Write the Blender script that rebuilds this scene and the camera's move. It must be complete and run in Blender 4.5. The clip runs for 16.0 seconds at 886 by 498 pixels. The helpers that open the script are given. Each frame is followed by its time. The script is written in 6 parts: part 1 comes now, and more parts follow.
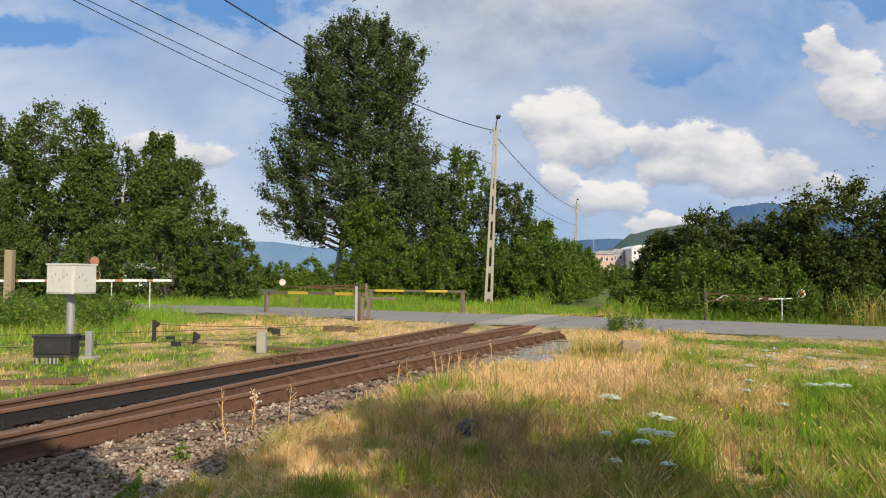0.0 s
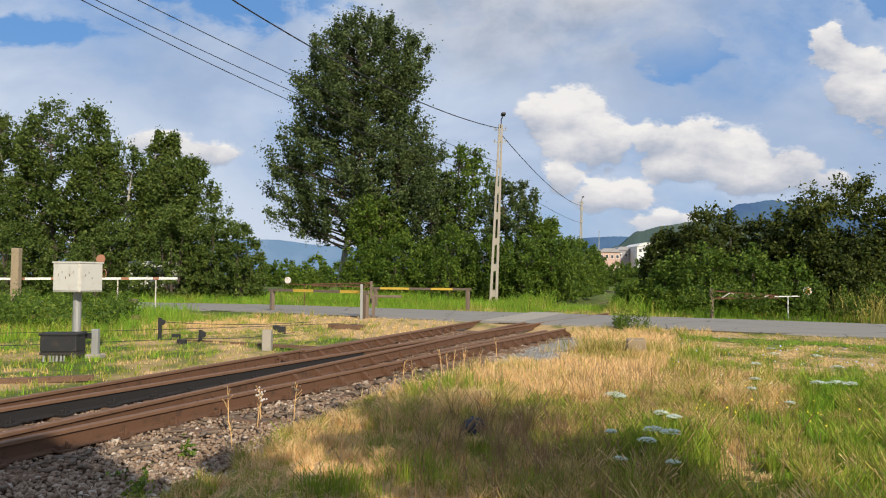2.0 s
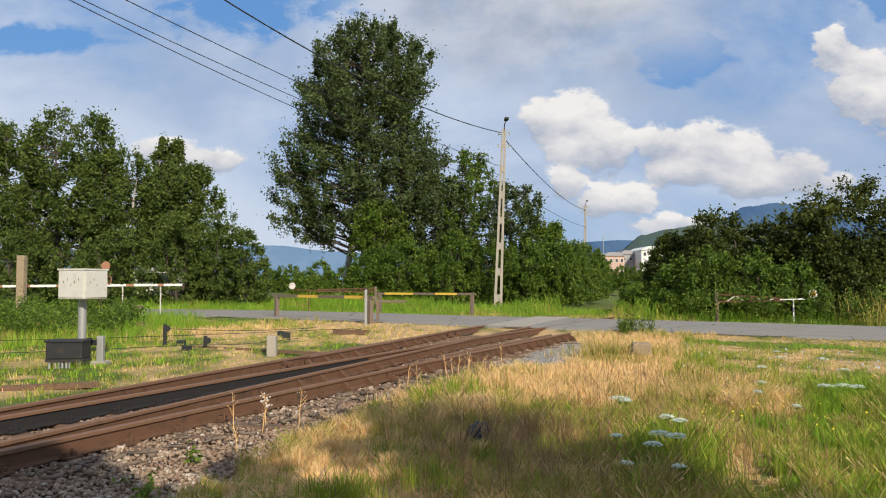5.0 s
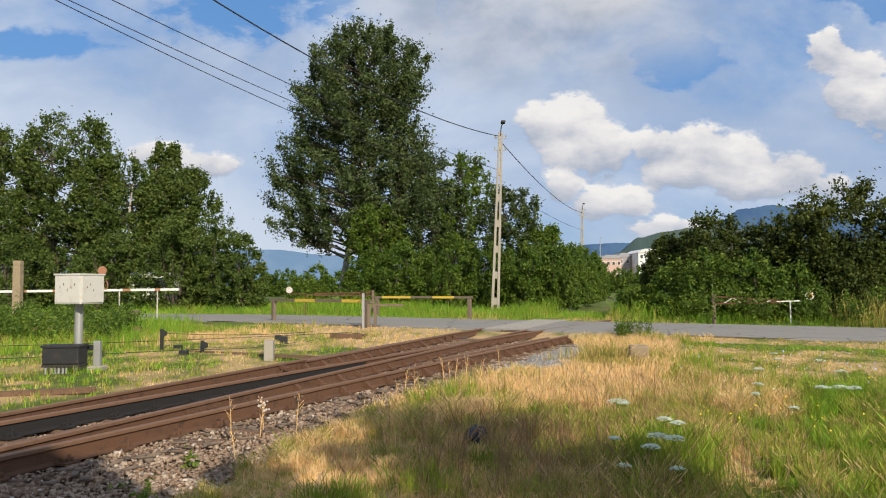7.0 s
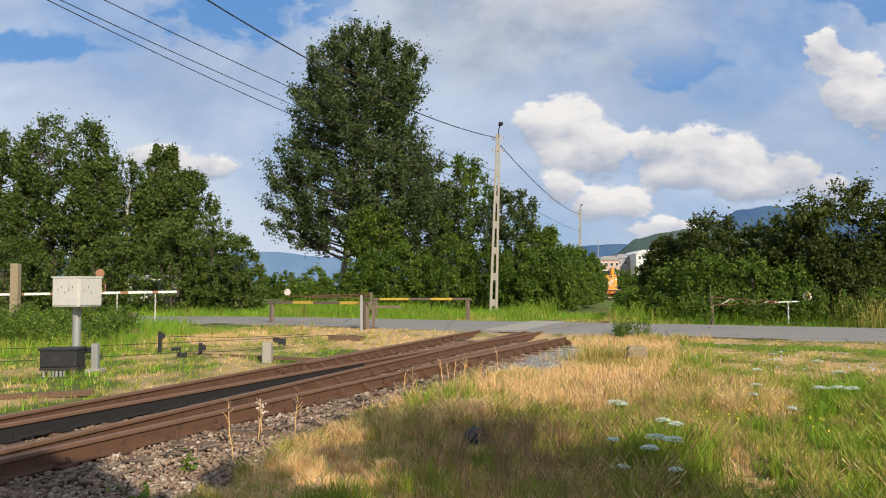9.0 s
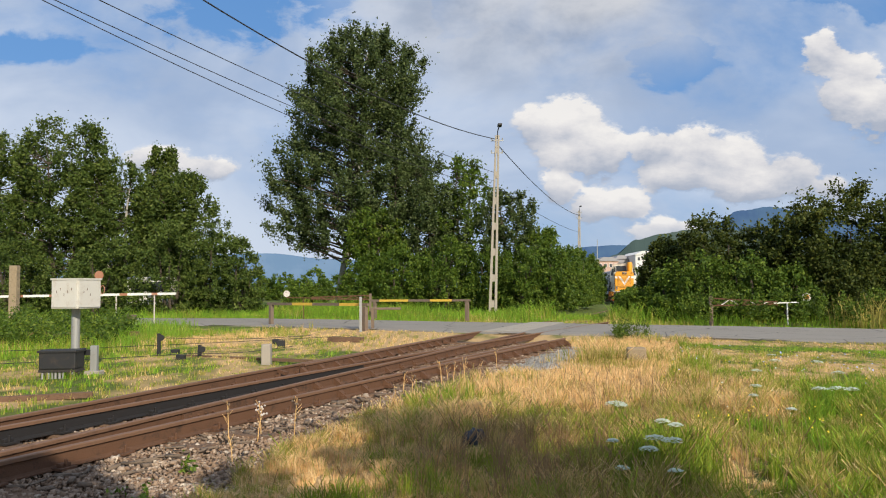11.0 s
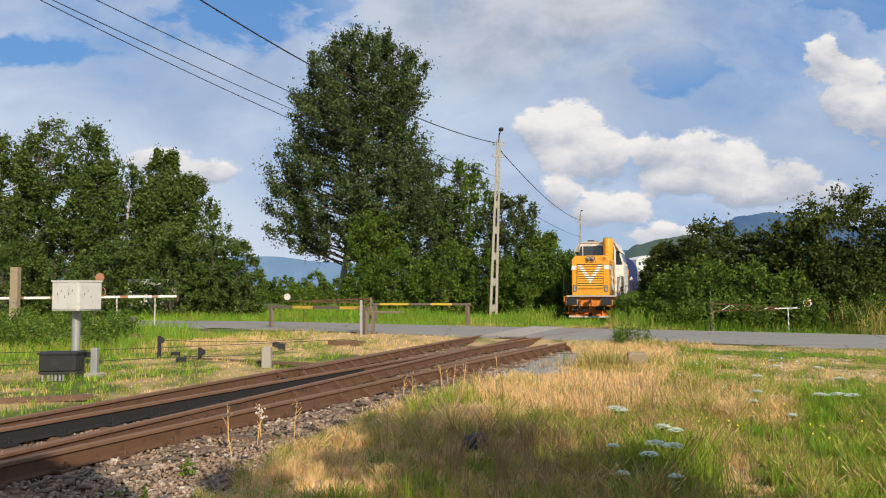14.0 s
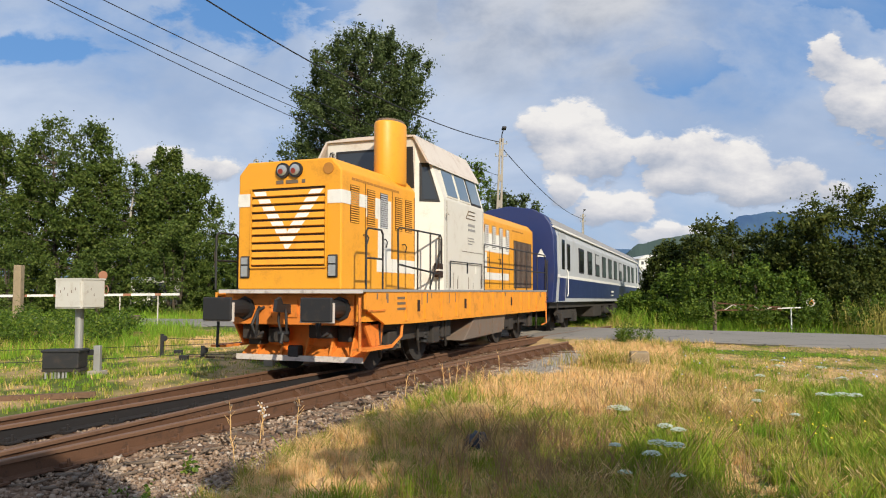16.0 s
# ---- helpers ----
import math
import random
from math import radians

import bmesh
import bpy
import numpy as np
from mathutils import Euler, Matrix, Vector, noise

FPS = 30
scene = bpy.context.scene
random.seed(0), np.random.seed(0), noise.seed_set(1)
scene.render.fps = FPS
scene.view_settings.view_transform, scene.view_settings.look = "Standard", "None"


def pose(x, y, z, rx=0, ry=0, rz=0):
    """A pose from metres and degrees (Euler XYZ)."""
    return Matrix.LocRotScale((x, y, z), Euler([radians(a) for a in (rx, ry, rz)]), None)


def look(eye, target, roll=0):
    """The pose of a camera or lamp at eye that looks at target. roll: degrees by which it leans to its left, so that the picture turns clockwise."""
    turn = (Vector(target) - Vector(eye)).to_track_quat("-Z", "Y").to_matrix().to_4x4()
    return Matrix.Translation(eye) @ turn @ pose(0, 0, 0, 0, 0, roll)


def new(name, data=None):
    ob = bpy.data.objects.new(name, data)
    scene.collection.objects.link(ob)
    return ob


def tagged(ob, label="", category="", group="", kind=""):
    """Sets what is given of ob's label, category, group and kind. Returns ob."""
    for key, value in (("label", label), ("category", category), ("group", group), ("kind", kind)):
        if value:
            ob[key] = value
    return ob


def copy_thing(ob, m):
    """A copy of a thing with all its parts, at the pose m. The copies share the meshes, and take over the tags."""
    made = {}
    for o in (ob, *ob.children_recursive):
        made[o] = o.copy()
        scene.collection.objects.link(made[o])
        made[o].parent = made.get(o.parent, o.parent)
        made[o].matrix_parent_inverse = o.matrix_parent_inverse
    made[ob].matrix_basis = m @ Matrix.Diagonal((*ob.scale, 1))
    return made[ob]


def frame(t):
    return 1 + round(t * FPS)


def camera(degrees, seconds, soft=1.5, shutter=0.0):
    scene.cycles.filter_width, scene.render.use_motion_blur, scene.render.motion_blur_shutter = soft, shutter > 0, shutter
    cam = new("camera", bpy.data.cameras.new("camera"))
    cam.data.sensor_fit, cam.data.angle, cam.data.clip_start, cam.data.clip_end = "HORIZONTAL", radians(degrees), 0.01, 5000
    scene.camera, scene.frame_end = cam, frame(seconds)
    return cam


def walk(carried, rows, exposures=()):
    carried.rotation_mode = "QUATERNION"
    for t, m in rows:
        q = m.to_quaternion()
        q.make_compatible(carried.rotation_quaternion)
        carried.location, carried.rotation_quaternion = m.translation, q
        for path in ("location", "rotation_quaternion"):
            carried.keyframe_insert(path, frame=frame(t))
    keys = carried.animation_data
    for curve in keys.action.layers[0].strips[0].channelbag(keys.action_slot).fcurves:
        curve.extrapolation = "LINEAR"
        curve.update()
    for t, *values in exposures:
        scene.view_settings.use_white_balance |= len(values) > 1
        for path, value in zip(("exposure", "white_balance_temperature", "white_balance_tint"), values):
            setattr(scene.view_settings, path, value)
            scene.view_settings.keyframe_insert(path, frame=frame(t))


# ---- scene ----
cam = camera(61.37, 16.0, soft=1.1)
walk(cam, [
    (0, pose(0, 0, 1.33, 92.350, -0.441, -0.547)), (0.5, pose(0, 0, 1.33, 92.270, -0.405, -0.439)),
    (1, pose(0, 0, 1.33, 92.231, -0.435, -0.356)), (1.5, pose(0, 0, 1.33, 92.225, -0.446, -0.269)),
    (2, pose(0, 0, 1.33, 92.180, -0.411, -0.160)), (2.5, pose(0, 0, 1.33, 92.195, -0.393, -0.078)),
    (3, pose(0, 0, 1.33, 92.199, -0.350, 0.035)), (3.5, pose(0, 0, 1.33, 92.215, -0.290, 0.170)),
    (4, pose(0, 0, 1.33, 92.344, -0.240, 0.226)), (5.2, pose(0, 0, 1.33, 92.580, -0.040, 0.140)),
    (6.5, pose(0, 0, 1.33, 92.761, 0.131, 0.001)), (7, pose(0, 0, 1.33, 92.812, 0.174, -0.045)),
    (7.5, pose(0, 0, 1.33, 92.834, 0.235, -0.112)), (8, pose(0, 0, 1.33, 92.840, 0.250, -0.127)),
    (8.5, pose(0, 0, 1.33, 92.900, 0.296, -0.154)), (9, pose(0, 0, 1.33, 92.938, 0.340, -0.183)),
    (11.5, pose(0, 0, 1.33, 93.083, 0.431, -0.244)), (12, pose(0, 0, 1.33, 93.123, 0.373, -0.242)),
    (12.5, pose(0, 0, 1.33, 93.165, 0.330, -0.230)), (13, pose(0, 0, 1.33, 93.248, 0.260, -0.223)),
    (13.5, pose(0, 0, 1.33, 93.304, 0.180, -0.200)), (14, pose(0, 0, 1.33, 93.340, 0.150, -0.192)),
    (14.5, pose(0, 0, 1.33, 93.345, 0.122, -0.173)), (15, pose(0, 0, 1.33, 93.349, 0.094, -0.140)),
    (15.5, pose(0, 0, 1.33, 93.326, 0.045, -0.079)), (16, pose(0, 0, 1.33, 93.249, 0.000, 0.000))])

# ---- light ----
SUN_DIR = Vector((0.40, -0.92, 0.57)).normalized()
sun = new("sun", bpy.data.lights.new("sun", "SUN"))
sun.data.energy, sun.data.angle, sun.data.color = 5.0, radians(0.6), (1.0, 0.90, 0.74)
sun.matrix_world = look(SUN_DIR * 50, (0, 0, 0))
scene.view_settings.exposure = -0.04

world = bpy.data.worlds.new("sky")
scene.world = world
world.use_nodes = True


class Nodes:
    """A short way to write node trees."""

    def __init__(self, tree):
        self.tree = tree
        tree.nodes.clear()

    def add(self, kind, props=None, **inputs):
        n = self.tree.nodes.new(kind)
        for k, v in (props or {}).items():
            setattr(n, k, v)
        for k, v in inputs.items():
            self.put(n, k, v)
        return n

    def put(self, n, k, v):
        key = int(k[1:]) if k[0] == "i" and k[1:].isdigit() else k.replace("_", " ")
        sock = n.inputs[key]
        if isinstance(v, bpy.types.NodeSocket):
            self.tree.links.new(v, sock)
        elif isinstance(v, bpy.types.Node):
            self.tree.links.new(v.outputs[0], sock)
        else:
            sock.default_value = v

    def math(self, op, a, b=0.0, c=None, clamp=False):
        n = self.add("ShaderNodeMath", {"operation": op, "use_clamp": clamp}, i0=a, i1=b)
        if c is not None:
            self.put(n, "i2", c)
        return n.outputs[0]

    def noise(self, vec, scale, detail=4.0, rough=0.55, dist=0.0):
        return self.add("ShaderNodeTexNoise", None, Vector=vec, Scale=scale, Detail=detail, Roughness=rough, Distortion=dist).outputs[0]

    def ramp(self, fac, stops):
        n = self.add("ShaderNodeValToRGB", None, Fac=fac)
        e = n.color_ramp.elements
        e[0].position, e[0].color = stops[0][0], (*stops[0][1], 1)
        e[1].position, e[1].color = stops[-1][0], (*stops[-1][1], 1)
        for p, c in stops[1:-1]:
            q = e.new(p)
            q.color = (*c, 1)
        return n.outputs[0]

    def mix(self, fac, a, b):
        n = self.add("ShaderNodeMix", {"data_type": "RGBA"})
        self.put(n, "i0", fac)
        self.put(n, "i6", a if not isinstance(a, tuple) else (*a, 1))
        self.put(n, "i7", b if not isinstance(b, tuple) else (*b, 1))
        return n.outputs[2]

    def step(self, v, lo, hi):
        return self.add("ShaderNodeMapRange", {"interpolation_type": "SMOOTHSTEP"}, i0=v, i1=lo, i2=hi, i3=0.0, i4=1.0).outputs[0]


def build_sky():
    n = Nodes(world.node_tree)
    sky = n.add("ShaderNodeTexSky", {"sky_type": "NISHITA", "sun_disc": False, "sun_elevation": radians(30), "sun_rotation": radians(156),
                                     "air_density": 1.0, "dust_density": 0.6, "ozone_density": 2.0})
    way = n.add("ShaderNodeTexCoord").outputs["Generated"]
    xyz = n.add("ShaderNodeSeparateXYZ", None, Vector=way)
    depth = n.math("ADD", n.math("ABSOLUTE", xyz.outputs[1]), 0.08)
    u = n.math("DIVIDE", xyz.outputs[0], depth)
    v = n.math("DIVIDE", n.math("MAXIMUM", xyz.outputs[2], 0.0), depth)
    flat = n.add("ShaderNodeCombineXYZ", None, X=u, Y=n.math("MULTIPLY", v, 1.7), Z=0.0).outputs[0]
    fluff = n.noise(flat, 9.0, 8.0, 0.58, 0.25)
    fine = n.noise(flat, 26.0, 6.0, 0.6)
    veil = n.noise(flat, 2.6, 7.0, 0.55, 0.4)

    def heap(cu, cv, ru, rv):
        a = n.math("DIVIDE", n.math("SUBTRACT", u, cu), ru)
        b = n.math("DIVIDE", n.math("SUBTRACT", v, cv), rv)
        r = n.math("SQRT", n.math("ADD", n.math("MULTIPLY", a, a), n.math("MULTIPLY", b, b)))
        return n.math("SUBTRACT", 1.0, r), b

    # high veil with blue gaps
    blue = None
    for cu, cv, ru, rv in ((-0.24, 0.35, 0.17, 0.075), (0.60, 0.355, 0.22, 0.06), (0.29, 0.26, 0.09, 0.06), (-0.52, 0.30, 0.22, 0.03), (0.03, 0.36, 0.09, 0.05)):
        h, _ = heap(cu, cv, ru, rv)
        h = n.math("MAXIMUM", n.math("ADD", h, n.math("ADD", n.math("MULTIPLY", n.math("SUBTRACT", fluff, 0.55), 2.6), n.math("MULTIPLY", n.math("SUBTRACT", veil, 0.5), 1.6))), 0.0)
        h = n.step(h, 0.0, 1.0)
        blue = h if blue is None else n.math("ADD", blue, h)
    cover = n.step(n.math("SUBTRACT", n.math("ADD", n.math("MULTIPLY", veil, 1.0), n.math("MULTIPLY", fine, 0.12)), n.math("MULTIPLY", blue, 0.8)), 0.26, 0.60)
    shade = n.step(n.noise(flat, 3.4, 5.0, 0.5, 0.6), 0.34, 0.66)
    veil_col = n.mix(shade, (0.41, 0.505, 0.68), (0.67, 0.735, 0.85))
    # heaped clouds, white above and grey below
    best, light, total = None, None, None
    for cu, cv, ru, rv in ((0.130, 0.200, 0.048, 0.034), (0.172, 0.205, 0.040, 0.036), (0.200, 0.170, 0.045, 0.038), (0.270, 0.168, 0.045, 0.036), (0.320, 0.170, 0.050, 0.040), (0.370, 0.155, 0.050, 0.040), (0.435, 0.140, 0.050, 0.036),
                           (0.150, 0.122, 0.028, 0.026), (0.190, 0.100, 0.036, 0.024), (0.232, 0.104, 0.030, 0.024), (0.482, 0.290, 0.034, 0.036), (0.515, 0.262, 0.040, 0.040), (0.550, 0.222, 0.048, 0.040), (0.500, 0.236, 0.036, 0.036),
                           (-0.350, 0.164, 0.045, 0.020), (-0.300, 0.152, 0.050, 0.018), (0.485, 0.124, 0.026, 0.018), (0.285, 0.070, 0.060, 0.016),
                           (0.165, 0.165, 0.048, 0.026), (0.300, 0.136, 0.060, 0.024), (0.380, 0.124, 0.060, 0.024)):
        h, b = heap(cu, cv, ru, rv)
        lit = n.math("ADD", n.math("MULTIPLY", b, 0.50), 0.66)
        w = n.math("POWER", n.math("MAXIMUM", n.math("ADD", h, 1.0), 0.01), 5.0)
        light = n.math("MULTIPLY", lit, w) if light is None else n.math("ADD", light, n.math("MULTIPLY", lit, w))
        total = w if total is None else n.math("ADD", total, w)
        best = h if best is None else n.math("SMOOTH_MAX", best, h, 0.25)
    light = n.math("DIVIDE", light, total)
    body = n.math("ADD", best, n.math("ADD", n.math("MULTIPLY", n.math("SUBTRACT", fluff, 0.5), 2.0), n.math("MULTIPLY", n.math("SUBTRACT", fine, 0.5), 1.3)))
    heaped = n.step(body, -0.04, 0.26)
    glow = n.math("ADD", light, n.math("ADD", n.math("MULTIPLY", n.math("SUBTRACT", fluff, 0.5), 1.5), n.math("MULTIPLY", n.math("SUBTRACT", fine, 0.5), 0.7)))
    heap_col = n.ramp(glow, [(0.0, (0.33, 0.39, 0.51)), (0.35, (0.46, 0.50, 0.59)), (0.72, (0.74, 0.73, 0.75)), (1.0, (0.93, 0.90, 0.87))])
    cloud = n.mix(heaped, veil_col, heap_col)
    alpha = n.math("MAXIMUM", n.math("MULTIPLY", cover, 0.86), n.math("MULTIPLY", heaped, 0.97))
    # a grey layer overhead
    bank, _ = heap(0.20, 0.36, 0.34, 0.12)
    bank = n.step(n.math("ADD", bank, n.math("MULTIPLY", n.math("SUBTRACT", veil, 0.5), 2.2)), -0.35, 0.9)
    grey = n.mix(n.step(n.math("ADD", fluff, n.math("MULTIPLY", v, 0.6)), 0.45, 0.85), (0.36, 0.40, 0.48), (0.68, 0.69, 0.72))
    cloud = n.mix(n.math("MULTIPLY", bank, n.math("SUBTRACT", 1.0, n.math("MULTIPLY", heaped, 0.7))), cloud, grey)
    alpha = n.math("MAXIMUM", alpha, n.math("MULTIPLY", bank, 0.93))
    # pale band towards the horizon
    low = n.step(v, 0.10, 0.0)
    cloud = n.mix(n.math("MULTIPLY", low, 0.6), cloud, (0.66, 0.72, 0.82))
    back = n.add("ShaderNodeBackground", None, Color=n.mix(0.6, sky, (1.1, 3.3, 7.6)), Strength=0.10)
    front = n.add("ShaderNodeBackground", None, Color=cloud, Strength=1.0)
    out = n.add("ShaderNodeMixShader", None, i0=alpha, i1=back, i2=front)
    n.add("ShaderNodeOutputWorld", None, Surface=out)


build_sky()


# ---- materials ----
def finish(n, color, rough, metal=0.0, bump=None, depth=0.01, spec=0.5, through_light=None, thin=0.35):
    b = n.add("ShaderNodeBsdfPrincipled", None, Base_Color=color if not isinstance(color, tuple) else (*color, 1), Roughness=rough, Metallic=metal)
    b.inputs["Specular IOR Level"].default_value = spec
    if bump is not None:
        n.put(b, "Normal", n.add("ShaderNodeBump", None, Height=bump, Distance=depth, Strength=0.8))
    out = b
    if through_light is not None:
        t = n.add("ShaderNodeBsdfTranslucent", None, Color=through_light)
        out = n.add("ShaderNodeMixShader", None, i0=thin, i1=b, i2=t)
    n.add("ShaderNodeOutputMaterial", None, Surface=out)


def start(name):
    m = bpy.data.materials.new(name)
    m.use_nodes = True
    n = Nodes(m.node_tree)
    return m, n, n.add("ShaderNodeTexCoord").outputs["Object"]


def paint(name, color, rough=0.45, dirt=(0.10, 0.06, 0.035), amount=0.35, scale=3.0, metal=0.0, bump=0.002):
    """A painted or plain surface with blotches of dirt and fine wear."""
    m, n, co = start(name)
    big = n.noise(co, scale, 6, 0.65, 0.3)
    small = n.noise(co, scale * 14, 4, 0.6)
    k = n.math("MULTIPLY", n.step(n.math("ADD", n.math("MULTIPLY", big, 0.75), n.math("MULTIPLY", small, 0.25)), 0.50, 0.72), amount)
    tone = n.mix(n.math("MULTIPLY", small, 0.22), color, tuple(c * 0.72 for c in color))
    finish(n, n.mix(k, tone, dirt), n.math("ADD", rough, n.math("MULTIPLY", big, 0.2)), metal, small, bump)
    return m


def leafy(name, a, b, c, thin=0.35, spec=0.22):
    m, n, co = start(name)
    rnd = n.add("ShaderNodeNewGeometry").outputs["Random Per Island"]
    tint = n.math("ADD", n.math("MULTIPLY", n.noise(co, 0.45, 3), 0.5), n.math("MULTIPLY", n.noise(co, 5.0, 3), 0.5))
    f = n.math("ADD", n.math("MULTIPLY", rnd, 0.60), n.math("MULTIPLY", n.math("SUBTRACT", tint, 0.34), 1.3), clamp=True)
    col = n.ramp(f, [(0.0, a), (0.5, b), (1.0, c)])
    finish(n, col, 0.55, spec=spec, through_light=n.mix(0.5, col, c), thin=thin)
    return m


M = {}
M["orange"] = paint("orange paint", (0.82, 0.36, 0.022), 0.38, (0.20, 0.07, 0.02), 0.28, 2.2)
M["orange_low"] = paint("worn orange paint", (0.74, 0.225, 0.03), 0.6, (0.09, 0.030, 0.016), 0.8, 4.0)
M["sill"] = paint("sill orange paint", (0.82, 0.32, 0.03), 0.45, (0.16, 0.06, 0.025), 0.5, 4.0)
M["cream"] = paint("cream paint", (0.67, 0.64, 0.57), 0.42, (0.40, 0.32, 0.23), 0.40, 3.0)
M["white"] = paint("white paint", (0.80, 0.78, 0.72), 0.45, (0.35, 0.28, 0.2), 0.3, 4.0)
M["plough"] = paint("worn white paint", (0.62, 0.56, 0.50), 0.6, (0.14, 0.08, 0.05), 0.8, 7.0)
M["black"] = paint("black steel", (0.018, 0.018, 0.019), 0.5, (0.09, 0.06, 0.04), 0.45, 6.0)
M["under"] = paint("grimy underframe", (0.035, 0.03, 0.026), 0.75, (0.12, 0.08, 0.05), 0.6, 4.0)
M["tank"] = paint("rusty tank", (0.17, 0.13, 0.10), 0.65, (0.22, 0.09, 0.03), 0.8, 4.0)
M["slat_dark"] = paint("dark slot", (0.03, 0.012, 0.006), 0.8)
M["roofgrey"] = paint("grey roof paint", (0.30, 0.29, 0.28), 0.6, (0.12, 0.10, 0.08), 0.5, 2.0)
M["cabroof"] = paint("cab roof paint", (0.62, 0.55, 0.48), 0.55, (0.28, 0.16, 0.10), 0.55, 2.5)
M["blue"] = paint("dark blue paint", (0.018, 0.032, 0.125), 0.35, (0.06, 0.055, 0.05), 0.35, 1.5)
M["navy"] = paint("navy paint", (0.022, 0.04, 0.12), 0.35, (0.08, 0.07, 0.055), 0.3, 1.5)
M["lightgrey"] = paint("light grey paint", (0.46, 0.475, 0.48), 0.4, (0.25, 0.21, 0.17), 0.3, 1.5)
M["concrete"] = paint("weathered concrete", (0.37, 0.33, 0.27), 0.85, (0.17, 0.14, 0.10), 0.6, 6.0, bump=0.01)
M["greypaint"] = paint("pale grey cabinet paint", (0.60, 0.58, 0.52), 0.5, (0.30, 0.20, 0.10), 0.4, 6.0)
M["redpaint"] = paint("faded red paint", (0.36, 0.16, 0.09), 0.6, (0.45, 0.36, 0.28), 0.6, 5.0)
M["yellow"] = paint("yellow paint", (0.72, 0.46, 0.06), 0.55, (0.25, 0.18, 0.08), 0.4, 6.0)
M["greymetal"] = paint("grey galvanised steel", (0.36, 0.36, 0.34), 0.5, (0.2, 0.15, 0.1), 0.4, 6.0, 0.4)
M["rust"] = paint("rusted steel", (0.122, 0.058, 0.029), 0.8, (0.030, 0.021, 0.015), 0.95, 5.0, 0.0, 0.006)
M["railtop"] = paint("worn rail head", (0.21, 0.115, 0.066), 0.55, (0.10, 0.05, 0.03), 0.6, 8.0, 0.2)
M["railgrey"] = paint("dark grey rail", (0.015, 0.013, 0.013), 0.75, (0.035, 0.022, 0.016), 0.5, 6.0, 0.0)
M["sleeper"] = paint("old timber sleeper", (0.190, 0.112, 0.066), 0.9, (0.045, 0.028, 0.020), 0.8, 9.0, bump=0.02)
M["wood"] = paint("weathered wood", (0.19, 0.14, 0.10), 0.85, (0.10, 0.075, 0.055), 0.7, 8.0, bump=0.01)
M["bark"] = paint("pale bark", (0.46, 0.43, 0.37), 0.9, (0.09, 0.07, 0.055), 0.7, 7.0, bump=0.02)
M["darkbark"] = paint("dark bark", (0.09, 0.07, 0.05), 0.9, (0.03, 0.025, 0.02), 0.8, 6.0, bump=0.02)
M["wire"] = paint("black wire", (0.02, 0.02, 0.022), 0.6)
M["seal"] = paint("rubber seal", (0.015, 0.015, 0.016), 0.6)
M["pinkwall"] = paint("pinkish render", (0.55, 0.37, 0.30), 0.85, (0.35, 0.25, 0.2), 0.4, 0.4)
M["palewall"] = paint("pale render", (0.72, 0.70, 0.68), 0.85, (0.5, 0.45, 0.4), 0.4, 0.4)
M["greyroof"] = paint("grey roof sheet", (0.32, 0.31, 0.32), 0.7, (0.2, 0.15, 0.13), 0.4, 0.5)
M["darkpane"] = paint("dark far pane", (0.05, 0.055, 0.065), 0.25)
M["ledred"] = paint("red lens", (0.25, 0.03, 0.01), 0.2)
M["lens"] = paint("lamp lens", (0.62, 0.60, 0.55), 0.1, (0.2, 0.2, 0.2), 0.2, 8.0, 0.7)
M["petal"] = paint("greenish white petals", (0.62, 0.68, 0.54), 0.8)
M["petal_y"] = paint("yellow petals", (0.80, 0.58, 0.04), 0.8)
M["petal_b"] = paint("pale blue petals", (0.40, 0.46, 0.72), 0.8)
M["faded"] = paint("faded lettering", (0.45, 0.19, 0.03), 0.7)
M["stain"] = paint("grey lettering", (0.16, 0.12, 0.08), 0.7)


def make_glass(name, tint):
    m, n, co = start(name)
    finish(n, tint, 0.08, 0.0, n.noise(co, 3.0, 2), 0.002, 0.9)
    return m


M["glass"] = make_glass("tinted cab glass", (0.03, 0.034, 0.036))
# blue-grey base paints in the sky mirrored by the cab's side windows
M["paleglass"] = make_glass("cab glass with painted sky reflection", (0.15, 0.19, 0.22))
M["coachglass"] = make_glass("coach glass", (0.018, 0.02, 0.024))
M["leaf_poplar"] = leafy("poplar leaves", (0.017, 0.029, 0.007), (0.055, 0.084, 0.022), (0.182, 0.218, 0.085), 0.2, 0.18)
M["leaf_bush"] = leafy("bush leaves", (0.020, 0.046, 0.006), (0.070, 0.125, 0.014), (0.22, 0.275, 0.036), 0.22, 0.18)
M["leaf_dark"] = leafy("dark hedge leaves", (0.014, 0.027, 0.005), (0.046, 0.066, 0.011), (0.140, 0.145, 0.027), 0.2, 0.16)
M["leaf_birch"] = leafy("grove leaves", (0.018, 0.038, 0.007), (0.064, 0.102, 0.017), (0.190, 0.225, 0.050), 0.2, 0.18)
M["palestone"] = leafy("pale gravel", (0.24, 0.22, 0.19), (0.46, 0.43, 0.385), (0.66, 0.62, 0.55))
M["block"] = paint("stained tan concrete", (0.35, 0.27, 0.17), 0.9, (0.16, 0.12, 0.08), 0.7, 9.0, bump=0.02)
M["dry"] = leafy("dry straw", (0.32, 0.20, 0.085), (0.86, 0.575, 0.255), (0.98, 0.79, 0.46))
M["green"] = leafy("green grass", (0.035, 0.08, 0.012), (0.20, 0.29, 0.026), (0.54, 0.56, 0.070))
M["lush"] = leafy("lush meadow grass", (0.045, 0.115, 0.010), (0.18, 0.36, 0.028), (0.48, 0.62, 0.065))
